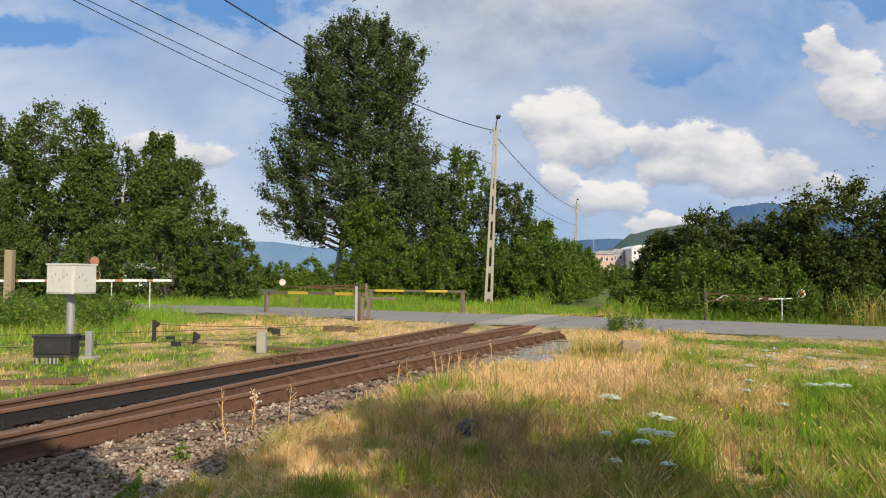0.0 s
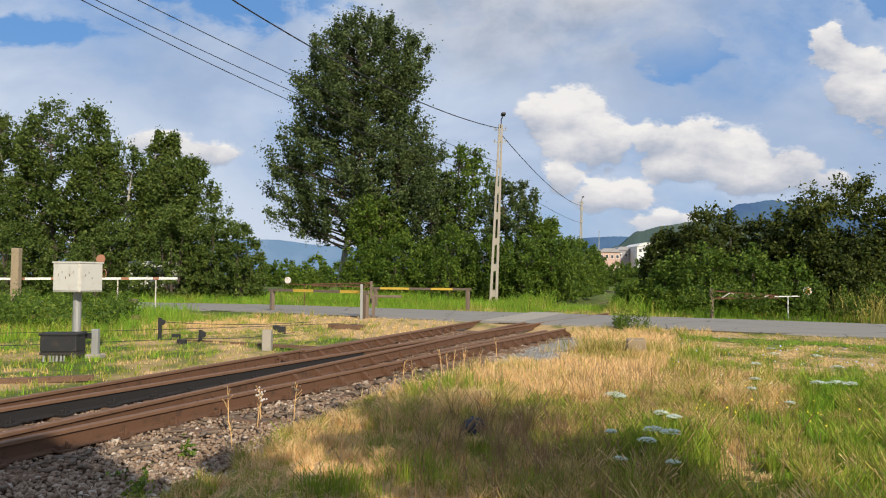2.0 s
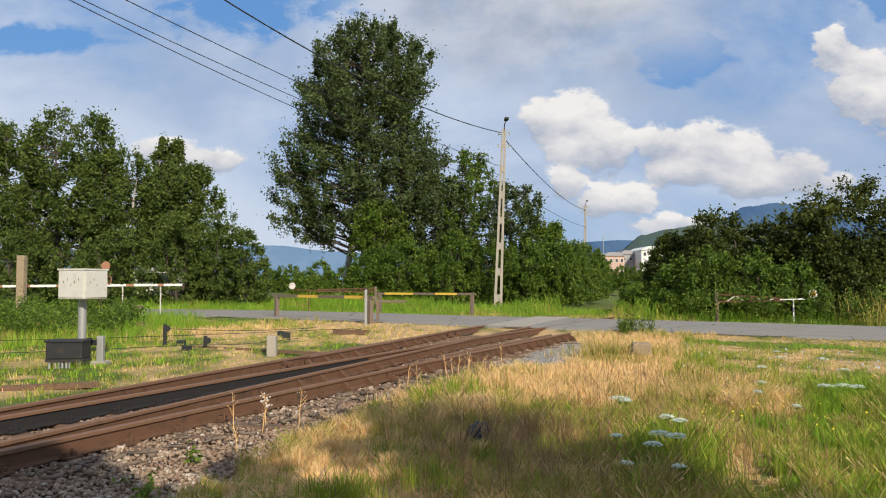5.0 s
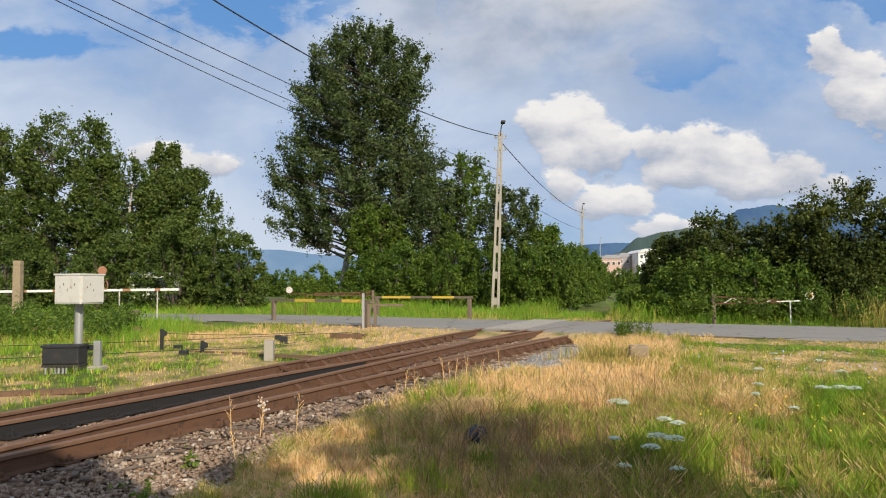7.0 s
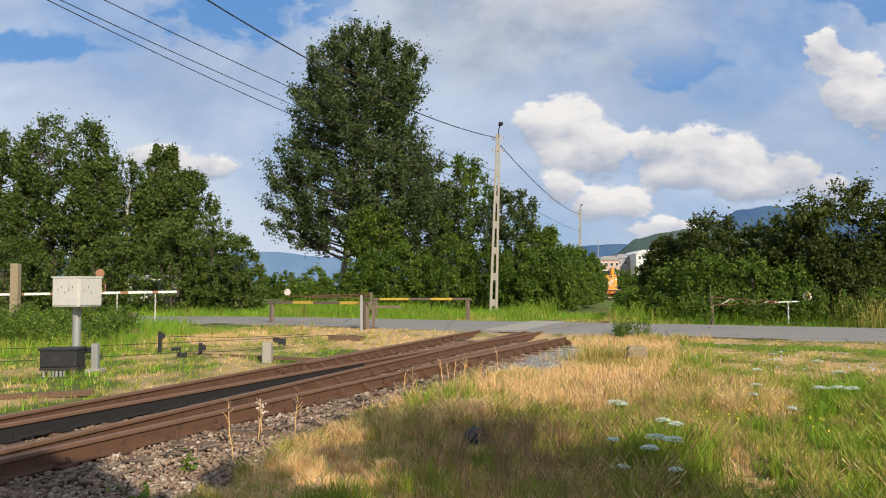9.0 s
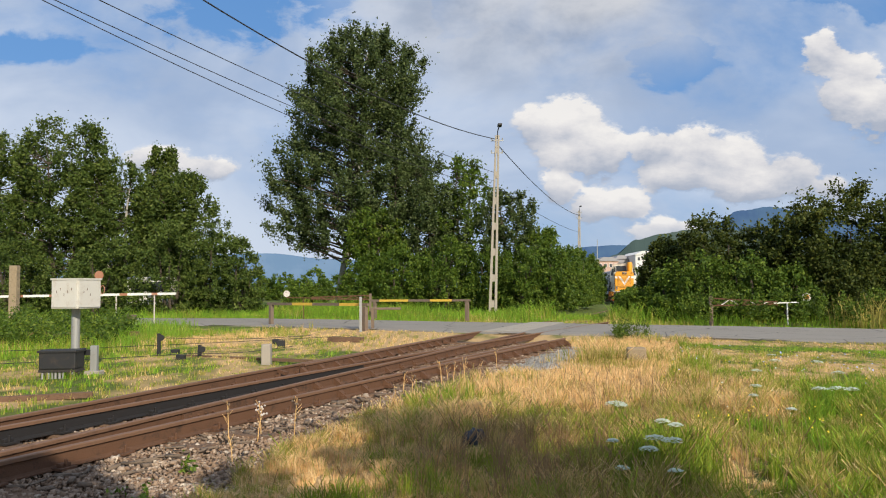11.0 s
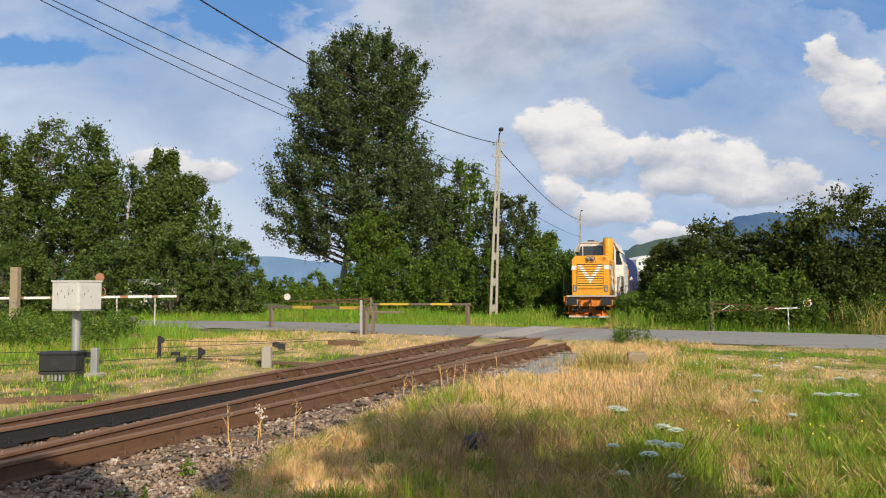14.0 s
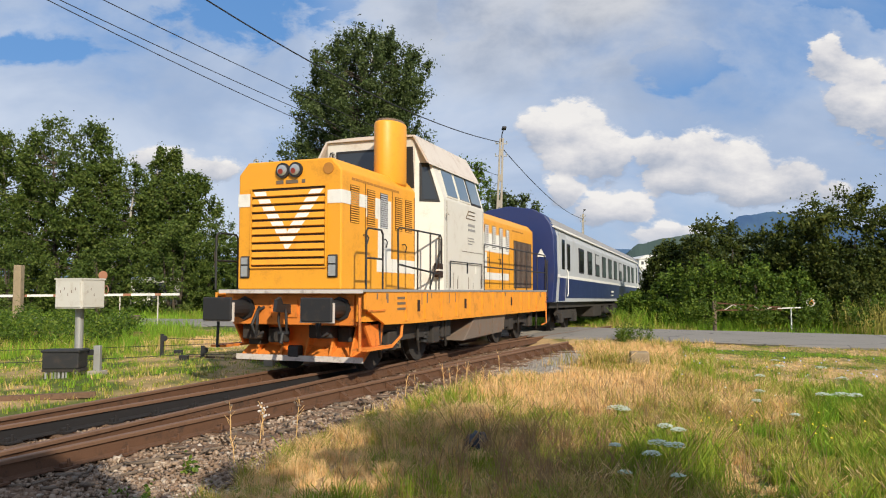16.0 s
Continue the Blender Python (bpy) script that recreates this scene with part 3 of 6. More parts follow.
def build_ballast():
    """Loose stones between and beside the rails."""
    rng = np.random.default_rng(5)
    n = 56000
    s = -6.6 + 16.6 * rng.random(n) ** 1.5
    o = -1.6 + 5.2 * rng.random(n) ** 0.72
    # foot of the slope runs into the grass
    lim = np.interp(s, (-9, -5.3, -3.6, -2.2, 0, 2.8, 6.8, 9), (3.0, 3.0, 2.7, 2.45, 2.3, 2.6, 3.3, 3.0)) + rng.normal(0, 0.13, n)
    keep = (o < lim) & (o > -1.35 + rng.normal(0, 0.1, n))
    s, o = np.concatenate([s[keep], rng.uniform(4.2, 9.6, 4200)]), np.concatenate([o[keep], rng.normal(2.95, 0.45, 4200)])
    n = len(s)
    size = rng.uniform(0.009, 0.022, n) * np.where(rng.random(n) < 0.06, 1.6, 1.0)
    base = np.array([[-1, -0.8, -0.7], [0.9, -1, -0.6], [1, 0.8, -0.8], [-0.8, 1, -0.6], [-0.7, -0.6, 0.7], [0.6, -0.7, 0.8], [0.75, 0.55, 0.6], [-0.5, 0.7, 0.75]])
    v = base[None] * (1 + 0.48 * rng.normal(size=(n, 8, 3)))
    a = rng.uniform(0, 6.28, n)
    ca, sa = np.cos(a), np.sin(a)
    v = np.stack([v[..., 0] * ca[:, None] - v[..., 1] * sa[:, None], v[..., 0] * sa[:, None] + v[..., 1] * ca[:, None], v[..., 2] * 0.8], -1) * size[:, None, None]
    px = ORG[0] + FW[0] * s + NR[0] * o
    py = ORG[1] + FW[1] * s + NR[1] * o
    crown = np.where(o > 1.6 + 0.1 * s, -0.03 * (o - 1.6), 0.0)
    v += np.stack([px, py, -0.235 + crown + np.where(o > 1.25, 0.020, 0.006) + rng.uniform(0, 0.036, n)], -1)[:, None]
    q = np.array([[0, 3, 2, 1], [4, 5, 6, 7], [0, 1, 5, 4], [1, 2, 6, 5], [2, 3, 7, 6], [3, 0, 4, 7]])
    f = (np.arange(n)[:, None, None] * 8 + q[None]).reshape(-1, 4)
    tagged(arrays("ballast", v.reshape(-1, 3), f, M["stone"]), "loose grey and brown ballast stones along the track", "ballast", kind="stuff")
    # pale gravel spread beside the end of the rails
    n = 3600
    y = rng.uniform(13.6, 19.3, n)
    x = 1.95 + 0.27 * (y - 14.8) + rng.normal(0, 0.30, n)
    a, size = rng.uniform(0, 6.28, n), rng.uniform(0.016, 0.036, n)
    v = base[None] * (1 + 0.35 * rng.normal(size=(n, 8, 3))) * size[:, None, None]
    v = np.stack([v[..., 0] * np.cos(a)[:, None] - v[..., 1] * np.sin(a)[:, None], v[..., 0] * np.sin(a)[:, None] + v[..., 1] * np.cos(a)[:, None], v[..., 2] * 0.8], -1)
    v += np.stack([x, y, ground_z(x, y) + size * 0.45], -1)[:, None]
    hull = np.array([[0, 3, 2, 1], [4, 5, 6, 7], [0, 1, 5, 4], [1, 2, 6, 5], [2, 3, 7, 6], [3, 0, 4, 7]])
    f = (hull[None] + 8 * np.arange(n)[:, None, None]).reshape(-1, 4)
    tagged(arrays("gravel", v.reshape(-1, 3), f, M["palestone"]), "pale grey gravel spread beside the rails", "gravel", kind="stuff")
    # splinters of old timber on the near shoulder
    n = 85
    s = rng.uniform(-6.0, 1.5, n)
    o = 0.79 + 0.095 * s + 0.0012 * s * s + rng.uniform(0.85, 1.5, n)
    L, W, H = rng.uniform(0.03, 0.11, n), rng.uniform(0.006, 0.022, n), rng.uniform(0.006, 0.016, n)
    unit = np.array([[-1, -1, -1], [1, -1, -1], [1, 1, -1], [-1, 1, -1], [-1, -1, 1], [1, -1, 1], [1, 1, 1], [-1, 1, 1]], float)
    v = unit[None] * np.stack([L, W, H], -1)[:, None] * (1 + 0.25 * rng.normal(size=(n, 8, 3)))
    a = rng.uniform(0, 6.28, n)
    v = np.stack([v[..., 0] * np.cos(a)[:, None] - v[..., 1] * np.sin(a)[:, None], v[..., 0] * np.sin(a)[:, None] + v[..., 1] * np.cos(a)[:, None], v[..., 2]], -1)
    v += np.stack([ORG[0] + FW[0] * s + NR[0] * o, ORG[1] + FW[1] * s + NR[1] * o, np.full(n, -0.178) + rng.uniform(0, 0.02, n)], -1)[:, None]
    f = (hull[None] + 8 * np.arange(n)[:, None, None]).reshape(-1, 4)
    tagged(arrays("splinters", v.reshape(-1, 3), f, M["wood"]), "brown splinters of rotten sleeper on the ballast", "debris", kind="stuff")
    # bed under the stones
    bm = bmesh.new()
    rows = []
    for s in np.arange(-16, 12, 0.5):
        hi = float(np.interp(s, (-9, -5.3, -3.6, -2.2, 0, 2.8, 6.8, 9, 11), (3.0, 2.9, 2.6, 2.4, 2.2, 2.6, 3.2, 3.0, 2.4)))
        rows.append([bm.verts.new(on(s, o, z)) for o, z in ((-1.7, -0.34), (-1.35, -0.235), (1.7, -0.235), (hi, -0.235), (hi + 0.35, -0.36))])
    for r, q in zip(rows, rows[1:]):
        for j in range(4):
            bm.faces.new((r[j], r[j + 1], q[j + 1], q[j]))
    m, nn, co = start("fine ballast bed")
    g = nn.noise(co, 28, 5, 0.7)
    finish(nn, nn.mix(nn.step(g, 0.35, 0.65), (0.13, 0.085, 0.055), (0.32, 0.235, 0.165)), 0.95, 0.0, g, 0.03, 0.2)
    tagged(part("track_bed", bm, m), "brown gravel bed of the track", "track bed", kind="structure")


# ---- plants ----
def leaf_cloud(rng, centres, radii, axes, count, size, spread=0.80, loose=0.22):
    """Leaf quads in drawn-out, ragged clumps. centres (k,3), radii (k,), axes (k,3): the twig of each clump."""
    k = len(centres)
    w = radii ** 2
    idx = rng.choice(k, count, p=w / w.sum())
    d = rng.normal(size=(count, 3))
    d *= (spread * rng.random(count) ** 0.62 / np.linalg.norm(d, axis=1))[:, None]
    stray = rng.random(count) < loose
    d[stray] *= rng.uniform(1.2, 1.9, stray.sum())[:, None]
    along = rng.uniform(-1.0, 1.0, count) * np.where(stray, 1.3, 0.8)
    r = radii[idx]
    p = centres[idx] + d * r[:, None] + axes[idx] * (along * r)[:, None]
    # leaves gather on twiglets within the clump
    cell = np.sin(p * (5.0 / np.maximum(r, 0.15))[:, None] + idx[:, None] * np.array([1.7, 2.3, 3.1]))
    p = p - cell * (r * 0.10)[:, None]
    nrm = rng.normal(size=(count, 3)) + np.array([0.15, -0.3, 0.5])
    nrm /= np.linalg.norm(nrm, axis=1)[:, None]
    t = np.cross(nrm, rng.normal(size=(count, 3)))
    t /= np.linalg.norm(t, axis=1)[:, None]
    b = np.cross(nrm, t)
    sz = size * rng.uniform(0.6, 1.35, count)
    L, W = (t * sz[:, None]), (b * (sz * 0.60)[:, None])
    v = np.stack([p - L, p + W, p + L, p - W], 1).reshape(-1, 3)
    return v, np.arange(count * 4).reshape(-1, 4)


def limb(bm, p, q, r0, r1, rng, bend=0.12):
    p, q = Vector(p), Vector(q)
    length = (q - p).length
    m1 = p.lerp(q, 0.4) + Vector((rng.normal(), rng.normal(), rng.normal() * 0.3)) * bend * length * 0.4
    m2 = p.lerp(q, 0.75) + Vector((rng.normal(), rng.normal(), rng.normal() * 0.3)) * bend * length * 0.3
    tube(bm, [p, m1, m2, q], [r0, r0 * 0.72 + r1 * 0.28, r0 * 0.4 + r1 * 0.6, r1], 7)


SHAPES = {
    "poplar": ((0, 0.35), (0.15, 0.75), (0.35, 1.0), (0.6, 0.85), (0.8, 0.55), (0.92, 0.28), (1, 0.06)),
    "broad": ((0, 0.72), (0.10, 0.95), (0.26, 1.04), (0.38, 1.0), (0.5, 0.86), (0.65, 0.86), (0.8, 0.82), (0.9, 0.66), (1, 0.36)),
    "grove": ((0, 0.70), (0.15, 0.95), (0.35, 1.0), (0.55, 0.94), (0.72, 0.82), (0.86, 0.62), (0.95, 0.38), (1, 0.14)),
    "bush": ((0, 0.72), (0.2, 0.95), (0.45, 1.0), (0.7, 0.78), (0.9, 0.42), (1, 0.15)),
    "round": ((0, 0.4), (0.3, 0.95), (0.6, 1.0), (0.85, 0.65), (1, 0.2)),
}


def tree(name, label, at, height, width, base, seed, leaves, size, leaf, bark, clumps=70, shape="round", trunks=1, lean=(0, 0), group="", category="tree"):
    rng = np.random.default_rng(seed)
    t = thing(name, label, category, group, at)
    bm, twigs = bmesh.new(), bmesh.new()
    cs, rs, ax = [], [], []
    tops = []
    prof_f, prof_w = [p[0] for p in SHAPES[shape]], [p[1] for p in SHAPES[shape]]
    for k in range(trunks):
        a = 6.28 * k / max(trunks, 1) + rng.uniform(0, 1)
        spread = 0.0 if trunks == 1 else width * 0.17
        foot = Vector((math.cos(a) * spread * 0.3, math.sin(a) * spread * 0.3, -0.15))
        top = Vector((math.cos(a) * spread + lean[0], math.sin(a) * spread + lean[1], height * rng.uniform(0.80, 0.95) * (0.75 if shape == "bush" else 1.0) if trunks > 1 else height * 0.93))
        limb(bm, foot, top, height * 0.011 + 0.04, 0.02, rng, 0.05)
        tops.append((foot, top))
    if shape == "bush":
        # a lumpy dome of leaf clumps over a filled inside
        lumps = [Vector((rng.normal(), rng.normal(), abs(rng.normal()))).normalized() for _ in range(9)]
        for i in range(clumps * 2):
            z = (i + 0.5) / (clumps * 2)
            a = i * 2.39996 + rng.uniform(-0.4, 0.4)
            q = math.sqrt(max(0.0, 1 - z ** 2.6))
            way = Vector((math.cos(a) * q, math.sin(a) * q, z))
            bulge = 0.74 + 0.29 * max(0.0, max(way.normalized().dot(l) for l in lumps) - 0.62) / 0.38
            k = bulge * rng.uniform(0.86, 1.02) * (1.0 if i % 3 else rng.uniform(0.45, 0.8))
            r = width * rng.uniform(0.050, 0.095) + 0.08
            c = Vector((way.x * width / 2 * k, way.y * width / 2 * k, max(0.1, way.z * height * k * 0.97)))
            cs.append(c), rs.append(r), ax.append(Vector((way.x, way.y, 0.8)).normalized() * 0.35)
            if i % 6 == 0:
                limb(twigs, tops[i % len(tops)][0], c, 0.03, 0.006, rng)
    for i in range(0 if shape == "bush" else clumps):
        f = ((i + 0.5) / clumps) ** 0.9
        h = base + (height - base) * f
        prof = float(np.interp(f, prof_f, prof_w)) * rng.uniform(0.78, 1.08)
        foot, top = tops[rng.integers(len(tops))]
        axis = foot.lerp(top, min(1, h / max(top.z, 0.1)))
        a = i * 2.39996 + rng.uniform(-0.5, 0.5)
        rad = width / 2 * prof * math.sqrt(rng.uniform(0.08 if shape != "broad" else 0.22, 1.0))
        r = width * (0.042 + 0.050 * rng.random()) * (1.0 if f < 0.8 else 0.75) + 0.12
        c = Vector((axis.x + math.cos(a) * max(0, rad - r * 0.3), axis.y + math.sin(a) * max(0, rad - r * 0.3), h - r * 0.3))
        way = Vector((math.cos(a) * 0.7, math.sin(a) * 0.7, 0.9)).normalized()
        cs.append(c), rs.append(r), ax.append(way * rng.uniform(0.5, 0.95))
        if i % 2 == 0 and rad > 0.3:
            low = foot.lerp(top, max(0.05, min(0.95, (h - rad * 0.30) / max(top.z, 0.1))))
            limb(twigs, low, c, 0.015 + 0.013 * rad, 0.006, rng)
    part("trunk", bm, bark, t)
    part("branch", twigs, M["darkbark"], t)
    v, f = leaf_cloud(rng, np.array([tuple(c) for c in cs]), np.array(rs), np.array([tuple(c) for c in ax]), leaves, size, *((0.60, 0.13) if shape == "broad" else (0.80, 0.22)))
    v[:, 2] = np.maximum(v[:, 2], 0.02)
    arrays("crown", v, f, leaf, t)
    return t


def blades(name, x, y, h, w, material, rng, lean=0.35, label="", category="grass", z=None):
    n = len(x)
    a = rng.uniform(0, 6.28, n)
    la = rng.uniform(0, 6.28, n)
    ln = h * lean * np.minimum(np.abs(rng.normal(size=n)), 1.5)
    z = ground_z(x, y) - 0.01 if z is None else z
    ca, sa = np.cos(a) * w / 2, np.sin(a) * w / 2
    dx, dy = np.cos(la) * ln, np.sin(la) * ln
    P = lambda k, e, hh: np.stack([x + dx * k + ca * e, y + dy * k + sa * e, z + h * hh], -1)
    v = np.stack([P(0, -1, 0), P(0, 1, 0), P(0.3, 0.8, 0.55), P(0.3, -0.8, 0.55), P(1, 0.12, 0.97), P(1, -0.12, 1.0)], 1).reshape(-1, 3)
    i = np.arange(n) * 6
    f = np.concatenate([np.stack([i, i + 1, i + 2, i + 3], 1), np.stack([i + 3, i + 2, i + 4, i + 5], 1)])
    return tagged(arrays(name, v, f, material), label, category, kind="stuff")


def scatter(rng, n, x0, x1, y0, y1):
    return rng.uniform(x0, x1, n), rng.uniform(y0, y1, n)


def grass_mask(x, y):
    s, o = to_track(x, y)
    lim = np.interp(s, (-9, -5.3, -3.6, -2.2, 0, 2.8, 6.8, 9, 12), (2.8, 2.85, 2.6, 2.4, 2.2, 2.5, 3.3, 3.3, 1.6))
    edge = 0.18 * fbm(x, y, 5.0, 2.0)
    bed = (o > -1.45 + edge) & (o < lim + edge) & (y < edge_y(ROAD_FAR, x))
    road = (y > edge_y(ROAD_NEAR, x) - 0.05) & (y < edge_y(ROAD_FAR, x) + 0.05)
    patch = ((x - 1.95 - 0.27 * (y - 14.8)) / 0.66) ** 2 + ((y - 16.3) / 3.0) ** 2 < 1 + 2 * edge
    return ~(bed | road | patch)


def worn_patch(x, y):
    """1 where feet have worn the meadow down to pale straw."""
    return np.exp(-(((x - 2.28 - 0.12 * (y - 6)) / 0.26) ** 2 + ((y - 5.6) / 1.1) ** 2) ** 2)


def build_grass():
    rng = np.random.default_rng(11)
    piles = {"dry": [], "olive": [], "green": [], "lush": []}

    def tufted(x, y, cell, pull=0.62):
        """Draws the blades together into tufts; gives each tuft a number of its own."""
        ix, iy = np.floor(x / cell), np.floor(y / cell)
        def toss(k):
            return np.modf(np.abs(np.sin(ix * 127.1 + iy * 311.7 + k * 74.7) * 43758.5453))[0]
        cx, cy = (ix + 0.15 + 0.7 * toss(1)) * cell, (iy + 0.15 + 0.7 * toss(2)) * cell
        k = pull * (0.4 + 0.6 * toss(3))
        return x + (cx - x) * k, y + (cy - y) * k, toss(4)

    def sow(x, y, h, w, bias=0.0):
        ok = grass_mask(x, y) & (np.abs(x) < 0.66 * y + 1.5)
        bias = np.broadcast_to(bias, x.shape)[ok]
        x, y, h, w = x[ok], y[ok], h[ok], w[ok]
        d = dryness(x, y) + bias + rng.normal(0, 0.15, len(x))
        worn = worn_patch(x, y)
        h = h * (1 - 0.72 * worn)
        d = d + 0.4 * worn
        kinds = np.where(d > 0.62, 0, np.where(d > 0.40, 1, np.where(d > 0.16, 2, 3)))
        for i, k in enumerate(piles):
            s = kinds == i
            piles[k].append((x[s], y[s], h[s] * (0.75, 0.95, 1.0, 1.1)[i], w[s]))

    # near, on the viewer's side of the track
    x, y = scatter(rng, 260000, -3.2, 6.2, 3.9, 9.5)
    ok = np.abs(x) < 0.64 * y + 0.4
    x, y, tuft = tufted(x[ok], y[ok], 0.19, 0.48)
    s, o = to_track(x, y)
    tall = 0.05 + 0.17 * np.clip(fbm(x, y, 1.3, 5.0) * 0.6 + 0.5, 0, 1)
    tall = np.where(o > 5.8, 0.06 + 0.75 * tall, tall * 0.9) * (0.45 + 1.1 * tuft)
    sow(x, y, np.maximum(tall, 0.03) * rng.uniform(0.4, 1.5, len(x)), rng.uniform(0.004, 0.009, len(x)), (tuft * 7.3 % 1 - 0.5) * 0.46)
    x, y = scatter(rng, 105000, -1.0, 12.5, 9.5, 21)
    x, y, tuft = tufted(x, y, 0.24, 0.5)
    s, o = to_track(x, y)
    tall = 0.07 + 0.13 * np.clip(fbm(x, y, 1.0, 5.0) * 0.5 + 0.5, 0, 1)
    tall = np.where((o > 6.3) & (s > 3.4), tall * 0.36, tall) * (0.55 + 0.9 * tuft)
    sow(x, y, np.maximum(tall, 0.03) * rng.uniform(0.5, 1.5, len(x)), rng.uniform(0.007, 0.015, len(x)), (tuft * 7.3 % 1 - 0.5) * 0.34)
    # far side of the track
    x, y = scatter(rng, 70000, -14, 2, 9.5, 27)
    x, y, tuft = tufted(x, y, 0.3, 0.6)
    tall = 0.035 + 0.06 * np.clip(fbm(x, y, 0.9, 1.0) * 0.5 + 0.5, 0, 1)
    s, o = to_track(x, y)
    tall = np.where((o < -7.0) & (s > 4), tall * 2.6, tall)
    sow(x, y, tall * (0.5 + tuft) * rng.uniform(0.5, 1.5, len(x)), rng.uniform(0.009, 0.018, len(x)), (tuft * 7.3 % 1 - 0.5) * 0.4 - 0.04)
    # beyond the road
    x, y = scatter(rng, 150000, -32, 26, 20, 50)
    past = y - edge_y(ROAD_FAR, x)
    ok = (past > 0.1) & (past < 12)
    x, y, past = x[ok], y[ok], past[ok]
    tall = np.interp(past, (0, 1.2, 4, 9), (0.14, 0.34, 0.62, 0.85)) * (0.8 + 0.4 * fbm(x, y, 0.6, 4.0))
    s, o = to_track(x, y)
    tall = np.where(np.abs(o - track_mid(s)) < 1.7, tall * 0.42, tall) * 0.72
    tall = np.where(x > 8.5, tall * np.interp(x, (8.5, 13.5, 15, 20), (0.75, 0.75, 1.35, 1.45)), tall)
    tall = np.where((x > 9.3) & (x < 14.3) & (y < 28.5), tall * 0.5, tall)
    sow(x, y, np.maximum(0.08, tall) * rng.uniform(0.5, 1.3, len(x)), rng.uniform(0.014, 0.028, len(x)), -0.10)
    # tall weeds between the track and the hedge
    x, y = scatter(rng, 5200, 6.6, 10.6, 30.5, 38)
    s, o = to_track(x, y)
    ok = (o > 2.1) & (fbm(x, y, 1.4, 2.0) > rng.uniform(-1.2, 0.5, len(x)))
    x, y = x[ok], y[ok]
    sow(x, y, rng.uniform(0.30, 0.80, len(x)), rng.uniform(0.014, 0.026, len(x)), -0.22)
    # tall dark tuft in the near shade, weeds round the culvert
    for cx, cy, n, top in ((1.62, 5.75, 700, 0.42), (1.95, 6.2, 600, 0.44), (1.45, 5.2, 400, 0.30), (-0.15, 5.6, 500, 0.22), (0.35, 6.3, 450, 0.20), (-0.7, 5.1, 500, 0.2), (0.75, 5.3, 350, 0.24), (-0.45, 6.4, 400, 0.18), (1.1, 6.4, 300, 0.2)):
        x, y = rng.normal(cx, 0.15, n), rng.normal(cy, 0.15, n)
        ok = grass_mask(x, y)
        x, y = x[ok], y[ok]
        piles["green"].append((x, y, rng.uniform(0.06, top, len(x)), rng.uniform(0.005, 0.011, len(x))))
    x, y = rng.normal(3.55, 0.55, 2600), rng.normal(14.75, 0.38, 2600)
    ok = ~((abs(x - 3.85) < 0.24) & (abs(y - 14.9) < 0.24))
    x, y = x[ok], y[ok]
    h = rng.uniform(0.10, 0.36, len(x)) * np.where(y < 14.7, 0.45, 1.0)
    for k, lo, hi in (("olive", 0, 1200), ("dry", 1200, 1900), ("green", 1900, 9000)):
        piles[k].append((x[lo:hi], y[lo:hi], h[lo:hi], np.full(len(x[lo:hi]), 0.014)))
    # tall dry stems in front of the hedge
    x = rng.uniform(12.5, 21, 3000)
    y = edge_y(ROAD_FAR, x) + rng.uniform(1.4, 4.6, len(x))
    ok = ((y > 28.4) | (x > 14.2)) & (fbm(x, y, 2.2, 9.0) > rng.uniform(-0.9, 0.7, len(x)))
    x, y = x[ok], y[ok]
    blades("dry_stems", x, y, 0.35 + 0.95 * rng.random(len(x)) ** 1.4, rng.uniform(0.012, 0.03, len(x)), M["olive"], rng, 0.30, "tall half dry stems in front of the hedge", "stems")
    # left verge before the road
    x, y = scatter(rng, 26000, -24, -7, 14, 32)
    past = edge_y(ROAD_NEAR, x) - y
    ok = (past > 0.2) & (x < -9.5)
    x, y = x[ok], y[ok]
    sow(x, y, rng.uniform(0.12, 0.42, len(x)), rng.uniform(0.012, 0.024, len(x)), -0.25)
    # matted straw lying on the near ground
    x, y = scatter(rng, 44000, -2.5, 4.0, 4.2, 12.5)
    s, o = to_track(x, y)
    ok = grass_mask(x, y) & (o < 6.6) & (fbm(x, y, 2.1, 7.0) > -0.45)
    x, y = x[ok], y[ok]
    blades("matted_straw", x, y, rng.uniform(0.03, 0.09, len(x)), rng.uniform(0.005, 0.009, len(x)), M["dry"], rng, 2.2, "pale matted straw lying on the ground", "straw")
    # brown flowering stalks standing over the straw
    x, y = np.concatenate([rng.normal(1.0, 0.75, 2600), rng.normal(2.6, 0.9, 900)]), np.concatenate([rng.normal(6.3, 0.9, 2600), rng.normal(9.5, 1.6, 900)])
    x, y, tuft = tufted(x, y, 0.3, 0.7)
    s, o = to_track(x, y)
    ok = grass_mask(x, y) & (o > 2.6) & (o < 7.2) & (tuft > 0.25) & (y > 4.6)
    x, y = x[ok], y[ok]
    blades("brown_stalks", x, y, rng.uniform(0.16, 0.44, len(x)), rng.uniform(0.003, 0.007, len(x)), M["brownstem"], rng, 0.30, "thin brown flowering grass stalks", "stalks")
    words = {"dry": "dry straw-coloured grass on the trackside", "olive": "half dry yellow-green grass", "green": "green grass with pale tips", "lush": "lush green meadow grass"}
    for k, rows in piles.items():
        x, y, h, w = (np.concatenate(c) for c in zip(*rows))
        blades("grass", x, y, h, w, M[k], rng, 0.55 if k == "dry" else 0.38, words[k])


